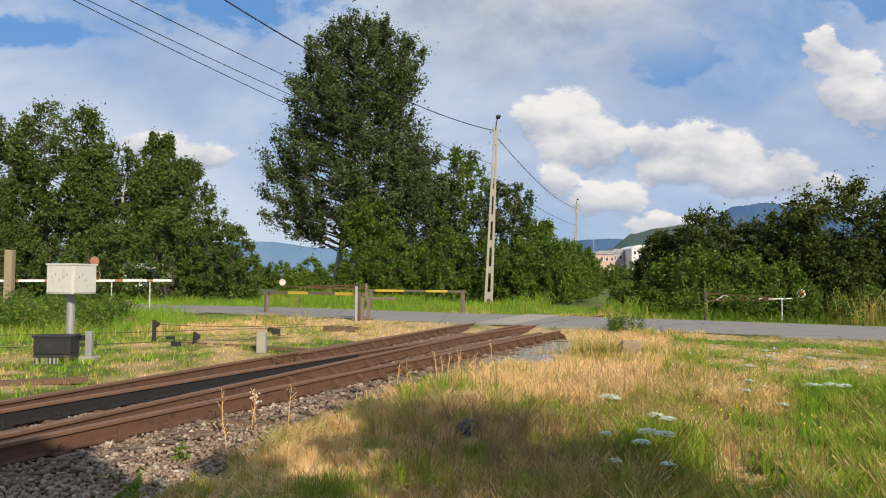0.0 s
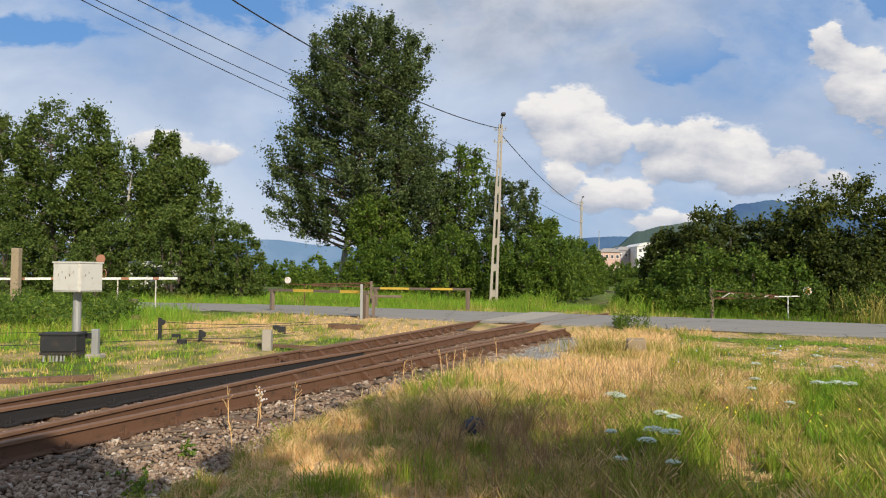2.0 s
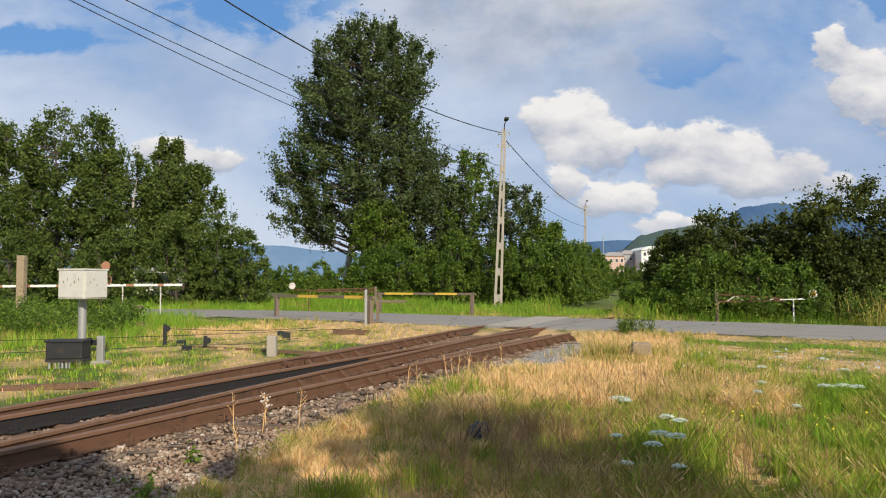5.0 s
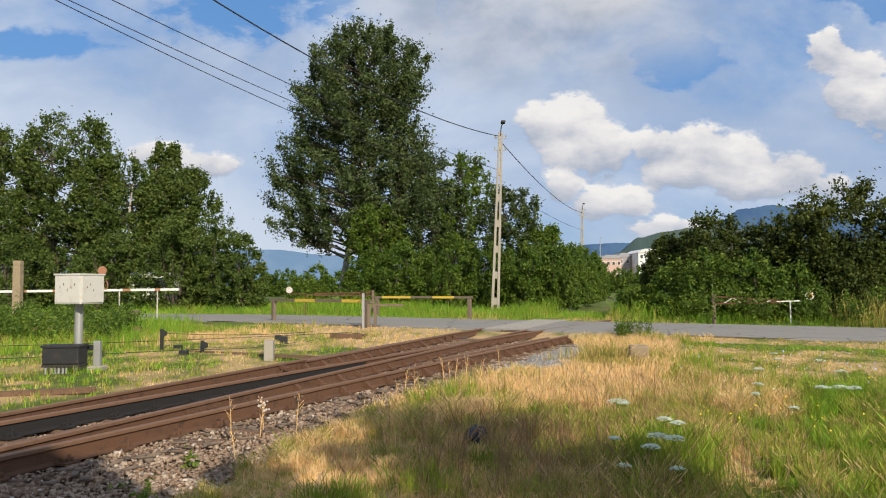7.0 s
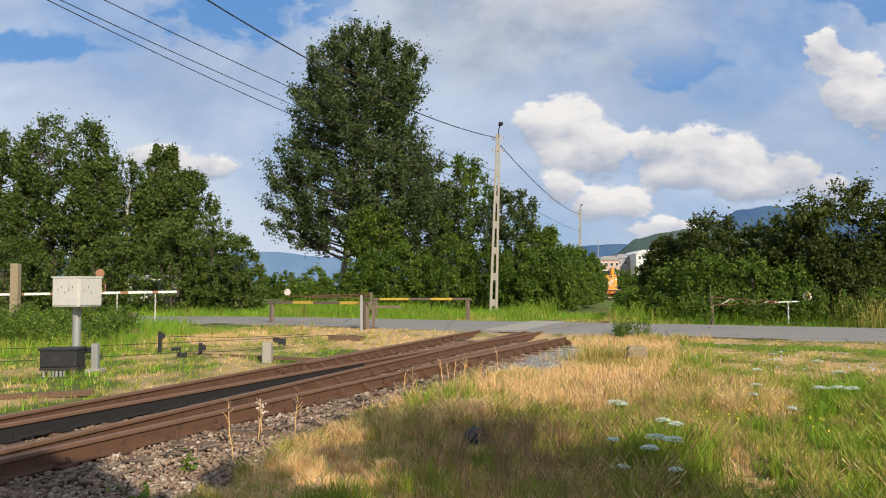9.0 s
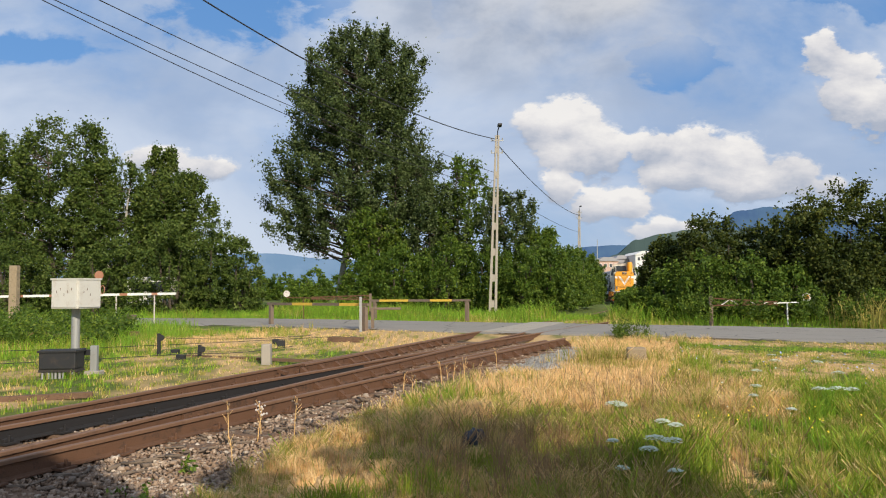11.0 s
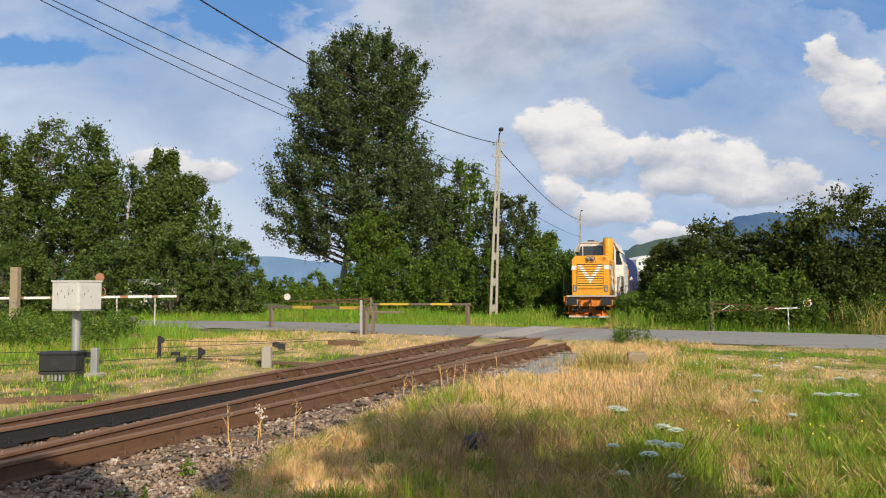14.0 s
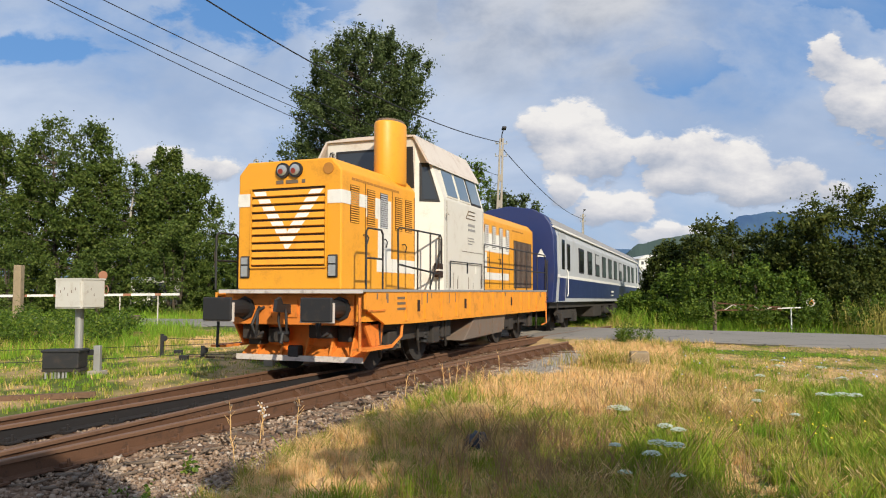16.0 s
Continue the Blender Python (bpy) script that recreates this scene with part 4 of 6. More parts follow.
def build_plants():
    P, B, D, G = M["leaf_poplar"], M["leaf_bush"], M["leaf_dark"], M["leaf_birch"]
    tree("poplar_tree", "tall dark green poplar with pale trunk beyond the road", (-7.2, 52, 0), 19.5, 12.2, 4.4, 1, 125000, 0.094, P, M["bark"], 400, "broad", 1, (2.2, 0))
    # trees and bushes in the thicket beside it
    for i, (x, y, h, w) in enumerate([(-2.2, 50, 10.6, 5.2), (1.6, 49, 9.9, 4.6), (4.5, 47, 7.5, 4.0), (-4.2, 47.5, 6.4, 4.0), (-0.2, 48, 8.2, 4.4), (6.3, 47, 5.0, 3.4)]):
        tree("young_tree", "young green broadleaf tree in the roadside thicket", (x, y, 0), h, w, 0.3, 20 + i, 20000, 0.082, B if i % 2 else P, M["darkbark"], 190, "grove", 2, group="thicket trees")
    for i, (x, y, h, w) in enumerate([(0.2, 44.5, 4.6, 4.2), (3.0, 44.8, 4.2, 3.8), (5.0, 43.8, 4.2, 3.6), (6.5, 43.6, 3.8, 2.8), (8.2, 50, 4.3, 3.2), (11.0, 58.5, 5.0, 3.4), (9.4, 54, 4.4, 3.2), (-2.6, 44.5, 4.0, 4.0), (-4.6, 44.5, 3.2, 3.0), (-8.8, 48.5, 1.7, 3.0), (12.2, 61, 4.4, 2.5), (14.1, 70, 3.9, 2.4), (17.7, 85, 5.0, 2.8), (20.4, 100, 5.4, 3.0)]):
        tree("bush", "dense green bush at the edge of the thicket", (x, y, 0), h, w, 0.05, 40 + i, 12500, 0.070, B, M["darkbark"], 60, "bush", 3, group="thicket bushes", category="bush")
    # grove across the road on the other side
    for i, (x, y, h, w) in enumerate([(-30.5, 46, 11.8, 7.4), (-26.8, 47, 11.4, 6.4), (-23.0, 46, 11.9, 6.6), (-18.6, 50, 11.0, 3.2), (-16.4, 47, 8.8, 5.2), (-20.0, 46, 9.4, 5.4)]):
        tree("grove_tree", "leafy green tree in a roadside grove", (x, y, 0), h, w, 0.5, 60 + i, 33000, 0.088, G, M["bark"] if i % 2 else M["darkbark"], 240, "grove", 2, group="grove trees")
    for i, (x, y, h, w) in enumerate([(-13.6, 45, 5.8, 4.4), (-11.8, 43.5, 4.6, 3.2), (-15.6, 43.5, 5.4, 4.2), (-19.5, 42.5, 4.6, 4.4), (-24, 42, 4.4, 4.6), (-28, 42, 4.6, 4.6)]):
        tree("bush", "dense green bush under the grove", (x, y, 0), h, w, 0.05, 80 + i, 12500, 0.072, G, M["darkbark"], 60, "bush", 3, group="grove bushes", category="bush")
    # hedge beside the track: tall dark bushes behind, lower bright ones before them
    for i, (x, y, h, w) in enumerate([(11.1, 36.6, 4.1, 2.7), (12.2, 37.4, 4.2, 3.2), (12.8, 34.2, 5.2, 3.9), (14.8, 34.5, 4.2, 3.6), (16.9, 31.2, 5.6, 5.6), (20.4, 31.0, 5.9, 5.4), (15.2, 32.0, 4.6, 3.6), (13.4, 38.5, 4.0, 3.8)]):
        tree("hedge_bush", "tall dark green hedge bush beside the railway", (x, y, 0), h, w, 0.05, 100 + i, 19000 if w < 5 else 36000, 0.072, D, M["darkbark"], 120, "bush", 3, group="railway hedge", category="bush")
    for i, (x, y, h, w) in enumerate([(10.2, 32.9, 2.5, 2.4), (11.1, 31.2, 2.9, 2.8), (12.6, 30.6, 2.7, 2.8), (14.1, 30.2, 2.2, 2.6), (16.0, 29.0, 2.2, 2.6), (18.3, 28.6, 2.6, 3.0), (11.1, 37.3, 2.2, 1.9), (10.5, 34.4, 2.0, 1.8), (8.6, 33.4, 1.2, 1.6), (9.0, 35.2, 1.35, 1.6), (9.6, 31.6, 1.0, 1.5)]):
        tree("low_bush", "low bright green bush in front of the hedge", (x, y, 0), h, w, 0.05, 120 + i, 9000, 0.064, B if i not in (4, 5) else D, M["darkbark"], 60, "bush", 3, group="hedge front bushes", category="bush")
    # far hedgerows
    for i, (x, y, h, w) in enumerate([(-20.5, 98, 3.6, 5.0), (-17.0, 100, 4.2, 5.5), (-13.4, 97, 3.4, 5.0), (-24.5, 99, 4.0, 5.5), (53, 230, 5.2, 7), (58, 232, 5.6, 7.5), (63, 230, 5.0, 7), (68, 233, 6.0, 8), (49, 236, 4.6, 6), (27.5, 130, 4.4, 5.0), (30.5, 129, 4.6, 5.0), (34.0, 127, 4.8, 5.5), (37.5, 124, 4.4, 5), (27.5, 104, 3.0, 3.4)]):
        tree("far_bush", "distant green bush in the fields", (x, y, 0), h, w, 0.05, 130 + i, 4000, 0.16, B, M["darkbark"], 40, "bush", 2, group="far bushes", category="bush")
    # the tree that shades the foreground, behind the viewer
    tree("shade_tree", "broad green tree standing behind the viewpoint", (3.85, -1.9, -0.1), 6.6, 2.8, 2.7, 7, 1100, 0.14, P, M["darkbark"], 60, "round")
    # three more unseen trees, added only to shape the edges of that shade
    tree("shade_tree", "narrow green tree added behind the viewpoint to shade the grass", (3.95, -1.7, -0.1), 5.9, 1.9, 2.9, 8, 700, 0.13, P, M["darkbark"], 45, "round")
    tree("shade_tree", "slim green tree added behind the viewpoint for its shade", (2.1, -2.6, -0.1), 5.4, 1.6, 4.0, 9, 1000, 0.13, P, M["darkbark"], 20, "round")
    tree("shade_tree", "slim leafy tree added behind the viewpoint to shade the ballast", (0.55, -3.0, -0.1), 5.6, 2.2, 4.2, 10, 2600, 0.13, P, M["darkbark"], 34, "round")


def build_far():
    def ridge(name, pts, y, material, label):
        bm = bmesh.new()
        rng = random.Random(3)
        rows = []
        for k in range(len(pts) * 12 - 11):
            i, f = divmod(k, 12)
            f /= 12
            a, b = pts[i], pts[min(i + 1, len(pts) - 1)]
            f2 = f * f * (3 - 2 * f)
            x, h = a[0] + (b[0] - a[0]) * f, a[1] + (b[1] - a[1]) * f2 + rng.uniform(-1, 1) * a[1] * 0.005
            rows.append((bm.verts.new((x, y, -5)), bm.verts.new((x, y + 30, h)), bm.verts.new((x, y + 400, -5))))
        for r, q in zip(rows, rows[1:]):
            bm.faces.new((r[0], q[0], q[1], r[1]))
            bm.faces.new((r[1], q[1], q[2], r[2]))
        tagged(part(name, bm, material), label, "hills", kind="structure")
    # each ridge's colour already holds the haze of its distance
    ridge("backdrop_1", [(-3200, 60), (-1500, 130), (-700, 150), (-450, 125), (0, 90), (400, 60)], 2990, M["hill_blue"], "distant hills, pale blue with painted haze")
    ridge("backdrop_2", [(150, 40), (397, 108), (454, 111), (520, 108), (640, 122), (728, 170), (775, 198), (865, 208), (940, 196), (1127, 165), (1500, 150)], 1900, M["hill_far"], "distant wooded hills, blue with painted haze")
    ridge("backdrop_3", [(120, 12), (190, 26), (218, 42), (243, 60), (275, 67), (309, 72), (350, 73), (400, 66), (482, 58), (700, 60), (1000, 70)], 890, M["hill_near"], "dark wooded hillside with painted haze")


def block(name, x0, x1, y0, y1, h, wall, roof, cols, rows, label):
    t = thing(name, label, "building", at=(x0, y0, 0))
    w, d = x1 - x0, y1 - y0
    box_part("wall", (0, w, 0, d, -0.2, h), wall, t)
    bm = bmesh.new()
    prism(bm, [(-0.4, h), (w + 0.4, h), (w * 0.75, h + 1.5), (w * 0.25, h + 1.5)], -0.4, d + 0.4)
    part("roof", bm, roof, t)
    for i in range(cols):
        for j in range(rows):
            cx, cz = w * (i + 0.5) / cols, h * (j + 0.55) / rows
            win = box_part("window", (cx - 0.6, cx + 0.6, -0.06, 0.05, cz - 0.75, cz + 0.75), M["white"], t)
            box_part("pane", (cx - 0.48, cx + 0.48, -0.09, -0.05, cz - 0.62, cz + 0.62), M["darkpane"], win)
    return t


def build_buildings():
    block("house", 61.5, 69.6, 290, 304, 11.6, M["pinkwall"], M["greyroof"], 4, 3, "pink rendered house beyond the railway")
    block("house", 70.0, 75.0, 297, 309, 12.6, M["greyroof"], M["greyroof"], 2, 3, "grey house wall beside the pink house")
    block("apartment_building", 75.4, 86.0, 287, 309, 13.8, M["palewall"], M["palewall"], 4, 4, "pale far building catching the sun")


def pole_at(name, label, x, y, h, lean, r=0.13):
    t = thing(name, label, "utility pole", at=(x, y, -0.2))
    for sx in (-1, 1):
        bm = bmesh.new()
        box(bm, -0.075, 0.075, -0.11, 0.11, 0, h)
        for v in bm.verts:
            k = v.co.z / h
            v.co.x = v.co.x * (1 - 0.35 * k) + sx * (0.165 - 0.095 * k) + lean * k
            v.co.y *= 1 - 0.4 * k
        part("leg", bm, M["concrete"], t)
    for i in range(7):
        k = (i + 0.45) / 7.0
        z = h * k
        box_part("web", (lean * k - 0.165 + 0.095 * k, lean * k + 0.165 - 0.095 * k, -0.07, 0.07, z - 0.20, z + 0.20), M["concrete"], t)
    bm = bmesh.new()
    tube(bm, [(lean, 0, h - 0.2), (lean + 0.02, -0.05, h + 0.25), (lean + 0.10, -0.3, h + 0.5)], 0.03, 6)
    box(bm, lean - 0.02, lean + 0.22, -0.75, -0.22, h + 0.42, h + 0.55, 0.03)
    part("street_light", bm, M["black"], t, "small dark street light head")
    for z in (h - 0.3, h - 1.0):
        bm = bmesh.new()
        bar(bm, (lean * z / h - 0.35, 0, z), (lean * z / h + 0.35, 0, z), 0.05)
        for sx in (-0.3, 0.3):
            tube(bm, [(lean * z / h + sx, 0, z), (lean * z / h + sx, 0, z + 0.16)], 0.035, 6)
        part("crossarm", bm, M["greymetal"], t)
    return t


def build_poles():
    pole_at("utility_pole", "slender concrete utility pole with open webs, leaning a little", 2.95, 42, 10.2, 0.38)
    pole_at("utility_pole", "far concrete utility pole beyond the thicket", 17.7, 95, 11.4, 0.2)
    bm = bmesh.new()
    tube(bm, [(31.6, 150, 0), (31.8, 150, 11.0)], [0.14, 0.06], 7)
    tagged(part("mast", bm, M["greymetal"]), "thin grey mast far behind the bushes", "mast")
    top = Vector((3.3, 42, 10.1))

    def wire(a, b, sag, r, label):
        bm = bmesh.new()
        a, b = Vector(a), Vector(b)
        pts = [a.lerp(b, k / 24) - Vector((0, 0, 4 * sag * (k / 24) * (1 - k / 24))) for k in range(25)]
        tube(bm, pts, r, 5)
        tagged(part("overhead_cable", bm, M["wire"]), label, "cable", "overhead cables")
    wire((3.2, 42, 9.8), (-11, 12, 11.03), 1.20, 0.024, "thick black overhead power cable")
    wire((3.1, 42, 7.9), (-11.1, 12, 8.9), 0.40, 0.013, "thin black overhead power wire")
    wire((3.1, 42, 7.4), (-11.1, 12, 8.46), 0.49, 0.012, "thin black overhead power wire")
    wire((3.1, 42, 7.0), (-11.1, 12, 8.5), 0.70, 0.012, "thin black overhead power wire")
    wire((3.4, 42, 9.4), (17.9, 95, 10.6), 0.75, 0.026, "black overhead cable sagging to the far pole")
    wire((3.3, 42, 7.0), (17.9, 95, 8.4), 0.35, 0.018, "black overhead cable sagging to the far pole")


build_ground()
build_road()
build_track()
build_ballast()
build_far()
build_buildings()
build_poles()
build_plants()


# ---- smaller things ----
def striped_bar(parent, p, q, w, mats, cuts, name="stripe", h=None):
    p, q = Vector(p), Vector(q)
    for i, (a, b) in enumerate(zip(cuts, cuts[1:])):
        bm = bmesh.new()
        bar(bm, p.lerp(q, a), p.lerp(q, b), w, h)
        part(name, bm, mats[i % len(mats)], parent)


def lattice_barrier(at, length, turn, label, disc_mat, tall=0.28, z=0.62, pale="white"):
    """A raised lattice boom of flat bars with a round disc at its tip."""
    t = thing("lattice_boom", label, "barrier", at=at, turn=turn)
    box_part("post", (-0.06, 0.06, -0.06, 0.06, -0.3, z + tall + 0.08), M["wood"], t, "weathered wooden post", 0.01)
    bm = bmesh.new()
    bar(bm, (0, 0, z), (length * 0.7, 0, z + 0.04), 0.05)
    bar(bm, (0, 0, z + tall), (length * 0.7, 0, z + 0.12), 0.05)
    part("chord", bm, M["rust"], t)
    n = 7
    for i in range(n):
        a, b = length * 0.7 * i / n, length * 0.7 * (i + 1) / n
        ta, tb = tall - (tall - 0.10) * i / n, tall - (tall - 0.10) * (i + 1) / n
        bm = bmesh.new()
        bar(bm, (a, 0, z + (0 if i % 2 else ta)), (b, 0, z + (tb if i % 2 else 0)), 0.036)
        part("brace", bm, M["plough" if pale == "white" else pale] if i % 3 else M["rust"], t)
    bm = bmesh.new()
    bar(bm, (length * 0.66, 0, z + 0.08), (length, 0, z + 0.12), 0.04)
    part("tip", bm, M[pale], t)
    bm = bmesh.new()
    disc(bm, (length, -0.03, z + 0.30), (0, -1, 0), 0.16, 0.02)
    d = part("disc", bm, M["plough"], t, "round weathered white disc")
    bm = bmesh.new()
    disc(bm, (length, -0.052, z + 0.30), (0, -1, 0), 0.10, 0.008)
    part("disc_centre", bm, disc_mat, d)
    bm = bmesh.new()
    bar(bm, (length * 0.80, 0, z + 0.10), (length * 0.80, 0, -0.2), 0.04)
    part("prop", bm, M[pale], t)
    return t


def guard_fence(at, to, label, cuts):
    """A low crossing rail, banded yellow and black, on two posts."""
    a, b = Vector(at), Vector(to)
    d = b - a
    t = thing("guard_rail", label, "guard rail", "crossing guard rails", at, math.degrees(math.atan2(d.y, d.x)))
    L = d.length
    striped_bar(t, (-0.25, 0, 0.84), (L + 0.15, 0, 0.86), 0.08, (M["wood"], M["yellow"]), cuts, "band", 0.10)
    for x in (0.0, L):
        box_part("post", (x - 0.08, x + 0.08, -0.07, 0.07, -0.3, 0.80), M["wood"], t, "weathered wooden post", 0.012)
    return t


def build_clutter():
    # cabinet on a post
    t = thing("signal_cabinet", "pale grey two-door metal cabinet on a concrete post", "cabinet", at=(-6.84, 14.1, -0.25), turn=-19)
    box_part("body", (-0.31, 0.31, -0.28, 0.28, 1.26, 1.80), M["greypaint"], t, "", 0.01)
    box_part("roof", (-0.325, 0.325, -0.295, 0.295, 1.795, 1.825), M["greypaint"], t)
    for k, dims in enumerate(((-0.29, 0.29, -0.296, -0.278, 1.285, 1.775), (0.308, 0.328, -0.26, 0.26, 1.285, 1.775))):
        d = box_part("door", dims, M["greypaint"], t, "dented pale grey door", 0.004)
        x0, x1, y0, y1, z0, z1 = dims
        for q in range(5):
            f = 0.2 + 0.15 * q
            z = 1.55 + 0.06 * math.sin(q * 2.1)
            if k == 0:
                box_part("rust_chip", (x0 + f * 0.58, x0 + f * 0.58 + 0.012, y0 - 0.002, y0 + 0.002, z, z + 0.05), M["rust"], d)
            elif q < 3:
                box_part("rust_chip", (x1 - 0.002, x1 + 0.002, y0 + f * 0.52, y0 + f * 0.52 + 0.012, z, z + 0.04), M["rust"], d)
    bm = bmesh.new()
    tube(bm, [(0, 0, -0.1), (0, 0, 1.28)], 0.075, 14)
    part("post", bm, M["greymetal"], t, "grey round post")
    # dark machine box
    t = thing("point_machine_box", "low black metal box on short legs beside the track", "metal box", at=(-6.66, 13.25, -0.2), turn=4)
    box_part("body", (-0.31, 0.31, -0.20, 0.20, 0.18, 0.48), M["black"], t, "", 0.02)
    box_part("lid", (-0.33, 0.33, -0.22, 0.22, 0.47, 0.51), M["black"], t, "", 0.008)
    for x in (-0.26, -0.16, -0.10, -0.04, 0.03, 0.09, 0.25):
        bm = bmesh.new()
        tube(bm, [(x, -0.14, 0.20), (x, -0.15, -0.05)], 0.022, 7)
        part("pipe_leg", bm, M["greymetal"], t)
    box_part("base_bar", (-0.32, 0.32, -0.18, 0.18, 0.13, 0.18), M["under"], t)
    t = thing("short_post", "short grey metal post beside the black box", "post", at=(-6.25, 13.6, -0.2))
    box_part("stake", (-0.06, 0.06, -0.05, 0.05, -0.05, 0.55), M["greymetal"], t, "", 0.01)
    box_part("foot", (-0.14, 0.14, -0.12, 0.12, -0.05, 0.10), M["concrete"], t, "", 0.02)
    box_part("arm", (-0.18, -0.05, -0.05, 0.05, 0.38, 0.48), M["black"], t)
    # concrete stubs and pulley stakes
    for x, y, w, h, lab in ((-3.58, 15.5, 0.19, 0.42, "short weathered concrete marker post"), (-13.4, 32.6, 0.34, 0.50, "dark broken stump beside the road")):
        t = thing("marker_post", lab, "post", at=(x, y, -0.2))
        box_part("stub", (-w / 2, w / 2, -w / 2, w / 2, -0.1, h), M["concrete"] if y < 20 else M["wood"], t, "", 0.02)
    for x, y, h in ((-6.66, 17.8, 0.52), (-5.28, 16.5, 0.34), (-5.55, 16.1, 0.16), (-6.2, 17.6, 0.16), (-4.15, 19.6, 0.22), (-2.5, 21.5, 0.18), (-4.6, 21.0, 0.16)):
        t = thing("wire_pulley", "small black signal wire pulley on a stake", "pulley", "signal wire pulleys", (x, y, -0.2))
        box_part("stake", (-0.035, 0.035, -0.03, 0.03, -0.1, h), M["black"], t)
        if h > 0.3:
            bm = bmesh.new()
            tube(bm, [(0.06, -0.05, h - 0.1), (0.06, 0.0, h - 0.1)], 0.07, 12)
            part("wheel", bm, M["black"], t)
        else:
            box_part("block", (-0.09, 0.09, -0.07, 0.07, 0.03, h), M["black"], t, "", 0.01)
    for a, b, lab in (((-13, 14.2, 0.12), (-2.6, 21.6, 0.0), "thin black signal wire above the ground"), ((-13, 12.6, 0.02), (-5.55, 16.0, -0.02), "thin black signal wire above the ground"), ((-5.5, 16.1, -0.02), (-3.6, 18.5, -0.05), "thin black signal wire above the ground"), ((-6.6, 17.8, 0.22), (-3.5, 20.2, 0.1), "thin black signal wire above the ground")):
        bm = bmesh.new()
        a, b = Vector(a), Vector(b)
        tube(bm, [a.lerp(b, k / 8) - Vector((0, 0, 0.06 * math.sin(math.pi * k / 8))) for k in range(9)], 0.007, 5)
        tagged(part("signal_wire", bm, M["wire"]), lab, "wire", "signal wires")
    for p, q, w in (((-5.9, 16.9, -0.13), (-2.2, 15.4, -0.15), 0.09), ((-3.2, 21.6, -0.10), (-2.2, 21.3, -0.10), 0.20), ((-7.4, 9.95, -0.16), (-5.0, 10.85, -0.15), 0.11), ((-12.3, 22.5, 0.05), (-9.2, 22.9, 0.02), 0.22)):
        bm = bmesh.new()
        bar(bm, p, q, w, w * 0.7)
        tagged(part("timber_beam", bm, M["sleeper"]), "old dark timber beam lying in the grass", "timber", "old timbers")
    # crossing rails and booms
    guard_fence((-6.62, 29.4, -0.05), (-2.55, 25.5, -0.05), "low guard rail banded yellow and grey, on wooden posts", (0, 0.28, 0.49, 0.75, 0.93, 1.0))
    guard_fence((-3.1, 35.6, -0.05), (1.2, 33.2, -0.05), "low guard rail across the road, banded yellow and grey", (0, 0.10, 0.40, 0.62, 0.83, 1.0))
    t = thing("steel_post", "plain grey steel post at the end of the guard rail", "post", at=(-2.68, 25.3, -0.1))
    box_part("shaft", (-0.045, 0.045, -0.045, 0.045, -0.1, 1.18), M["greymetal"], t, "", 0.01)
    t = thing("short_rail", "short grey steel beam beside the crossing", "beam", at=(-2.4, 25.9, -0.05), turn=-2)
    box_part("beam", (0.0, 1.05, -0.05, 0.05, 0.67, 0.75), M["wood"], t, "", 0.01)
    box_part("stake", (0.02, 0.12, -0.05, 0.05, -0.1, 0.68), M["wood"], t)
    lattice_barrier((-3.4, 36.6, 0.0), 4.1, 180, "rusty lattice boom with white round disc, lowered by the road", M["white"], 0.20, 0.84, "rust")
    lattice_barrier((10.15, 28.0, 0.0), 3.5, -3, "rusty and white lattice boom with orange round disc", M["orange_low"])
    # long red and white boom on the far side
    t = thing("barrier_boom", "long red and white level crossing boom lowered on props", "barrier", at=(-19.5, 31.5, -0.05))
    striped_bar(t, (0, 0, 1.18), (8.4, 0, 1.26), 0.10, (M["white"], M["redpaint"]), (0, 0.05, 0.10, 0.19, 0.24, 0.37, 0.41, 0.55, 0.60, 0.72, 0.76, 0.88, 0.91, 1.0), "band")
    for x in (5.9, 7.5):
        box_part("prop", (x - 0.02, x + 0.02, -0.02, 0.02, -0.2, 1.2), M["plough"], t)
    bm = bmesh.new()
    disc(bm, (5.2, -0.08, 2.05), (0, -1, 0), 0.19, 0.02)
    bar(bm, (5.2, -0.05, 1.2), (5.2, -0.05, 1.95), 0.04)
    part("disc", bm, M["redpaint"], t, "faded orange round disc")
    for x in (4.95, 5.35):
        bm = bmesh.new()
        tube(bm, [(x + 0.09 * math.cos(a), -0.08, 1.45 + 0.17 * math.sin(a)) for a in [k * 0.5236 for k in range(13)]], 0.02, 6)
        part("ring", bm, M["redpaint"], t)
    t = thing("concrete_post", "tall weathered concrete post beside the boom", "post", at=(-17.6, 31.0, -0.2))
    box_part("shaft", (-0.16, 0.16, -0.15, 0.15, -0.1, 2.62), M["block"], t, "", 0.03)
    # concrete slabs between the rails where the road crosses
    for i in range(5):
        for o0, o1 in ((-0.64, -0.02), (0.02, 0.64)):
            s0, s1 = 12.9 + 1.26 * i, 12.9 + 1.26 * i + 1.22
            bm = bmesh.new()
            m0 = track_off((s0 + s1) / 2)
            lo = [bm.verts.new(on(s, m0 + o, -0.08)) for s, o in ((s0, o0), (s1, o0), (s1, o1), (s0, o1))]
            hi = [bm.verts.new(on(s, m0 + o, 0.004)) for s, o in ((s0, o0), (s1, o0), (s1, o1), (s0, o1))]
            bm.faces.new(lo), bm.faces.new(hi[::-1])
            for k in range(4):
                bm.faces.new((lo[k], lo[(k + 1) % 4], hi[(k + 1) % 4], hi[k]))
            bmesh.ops.recalc_face_normals(bm, faces=bm.faces)
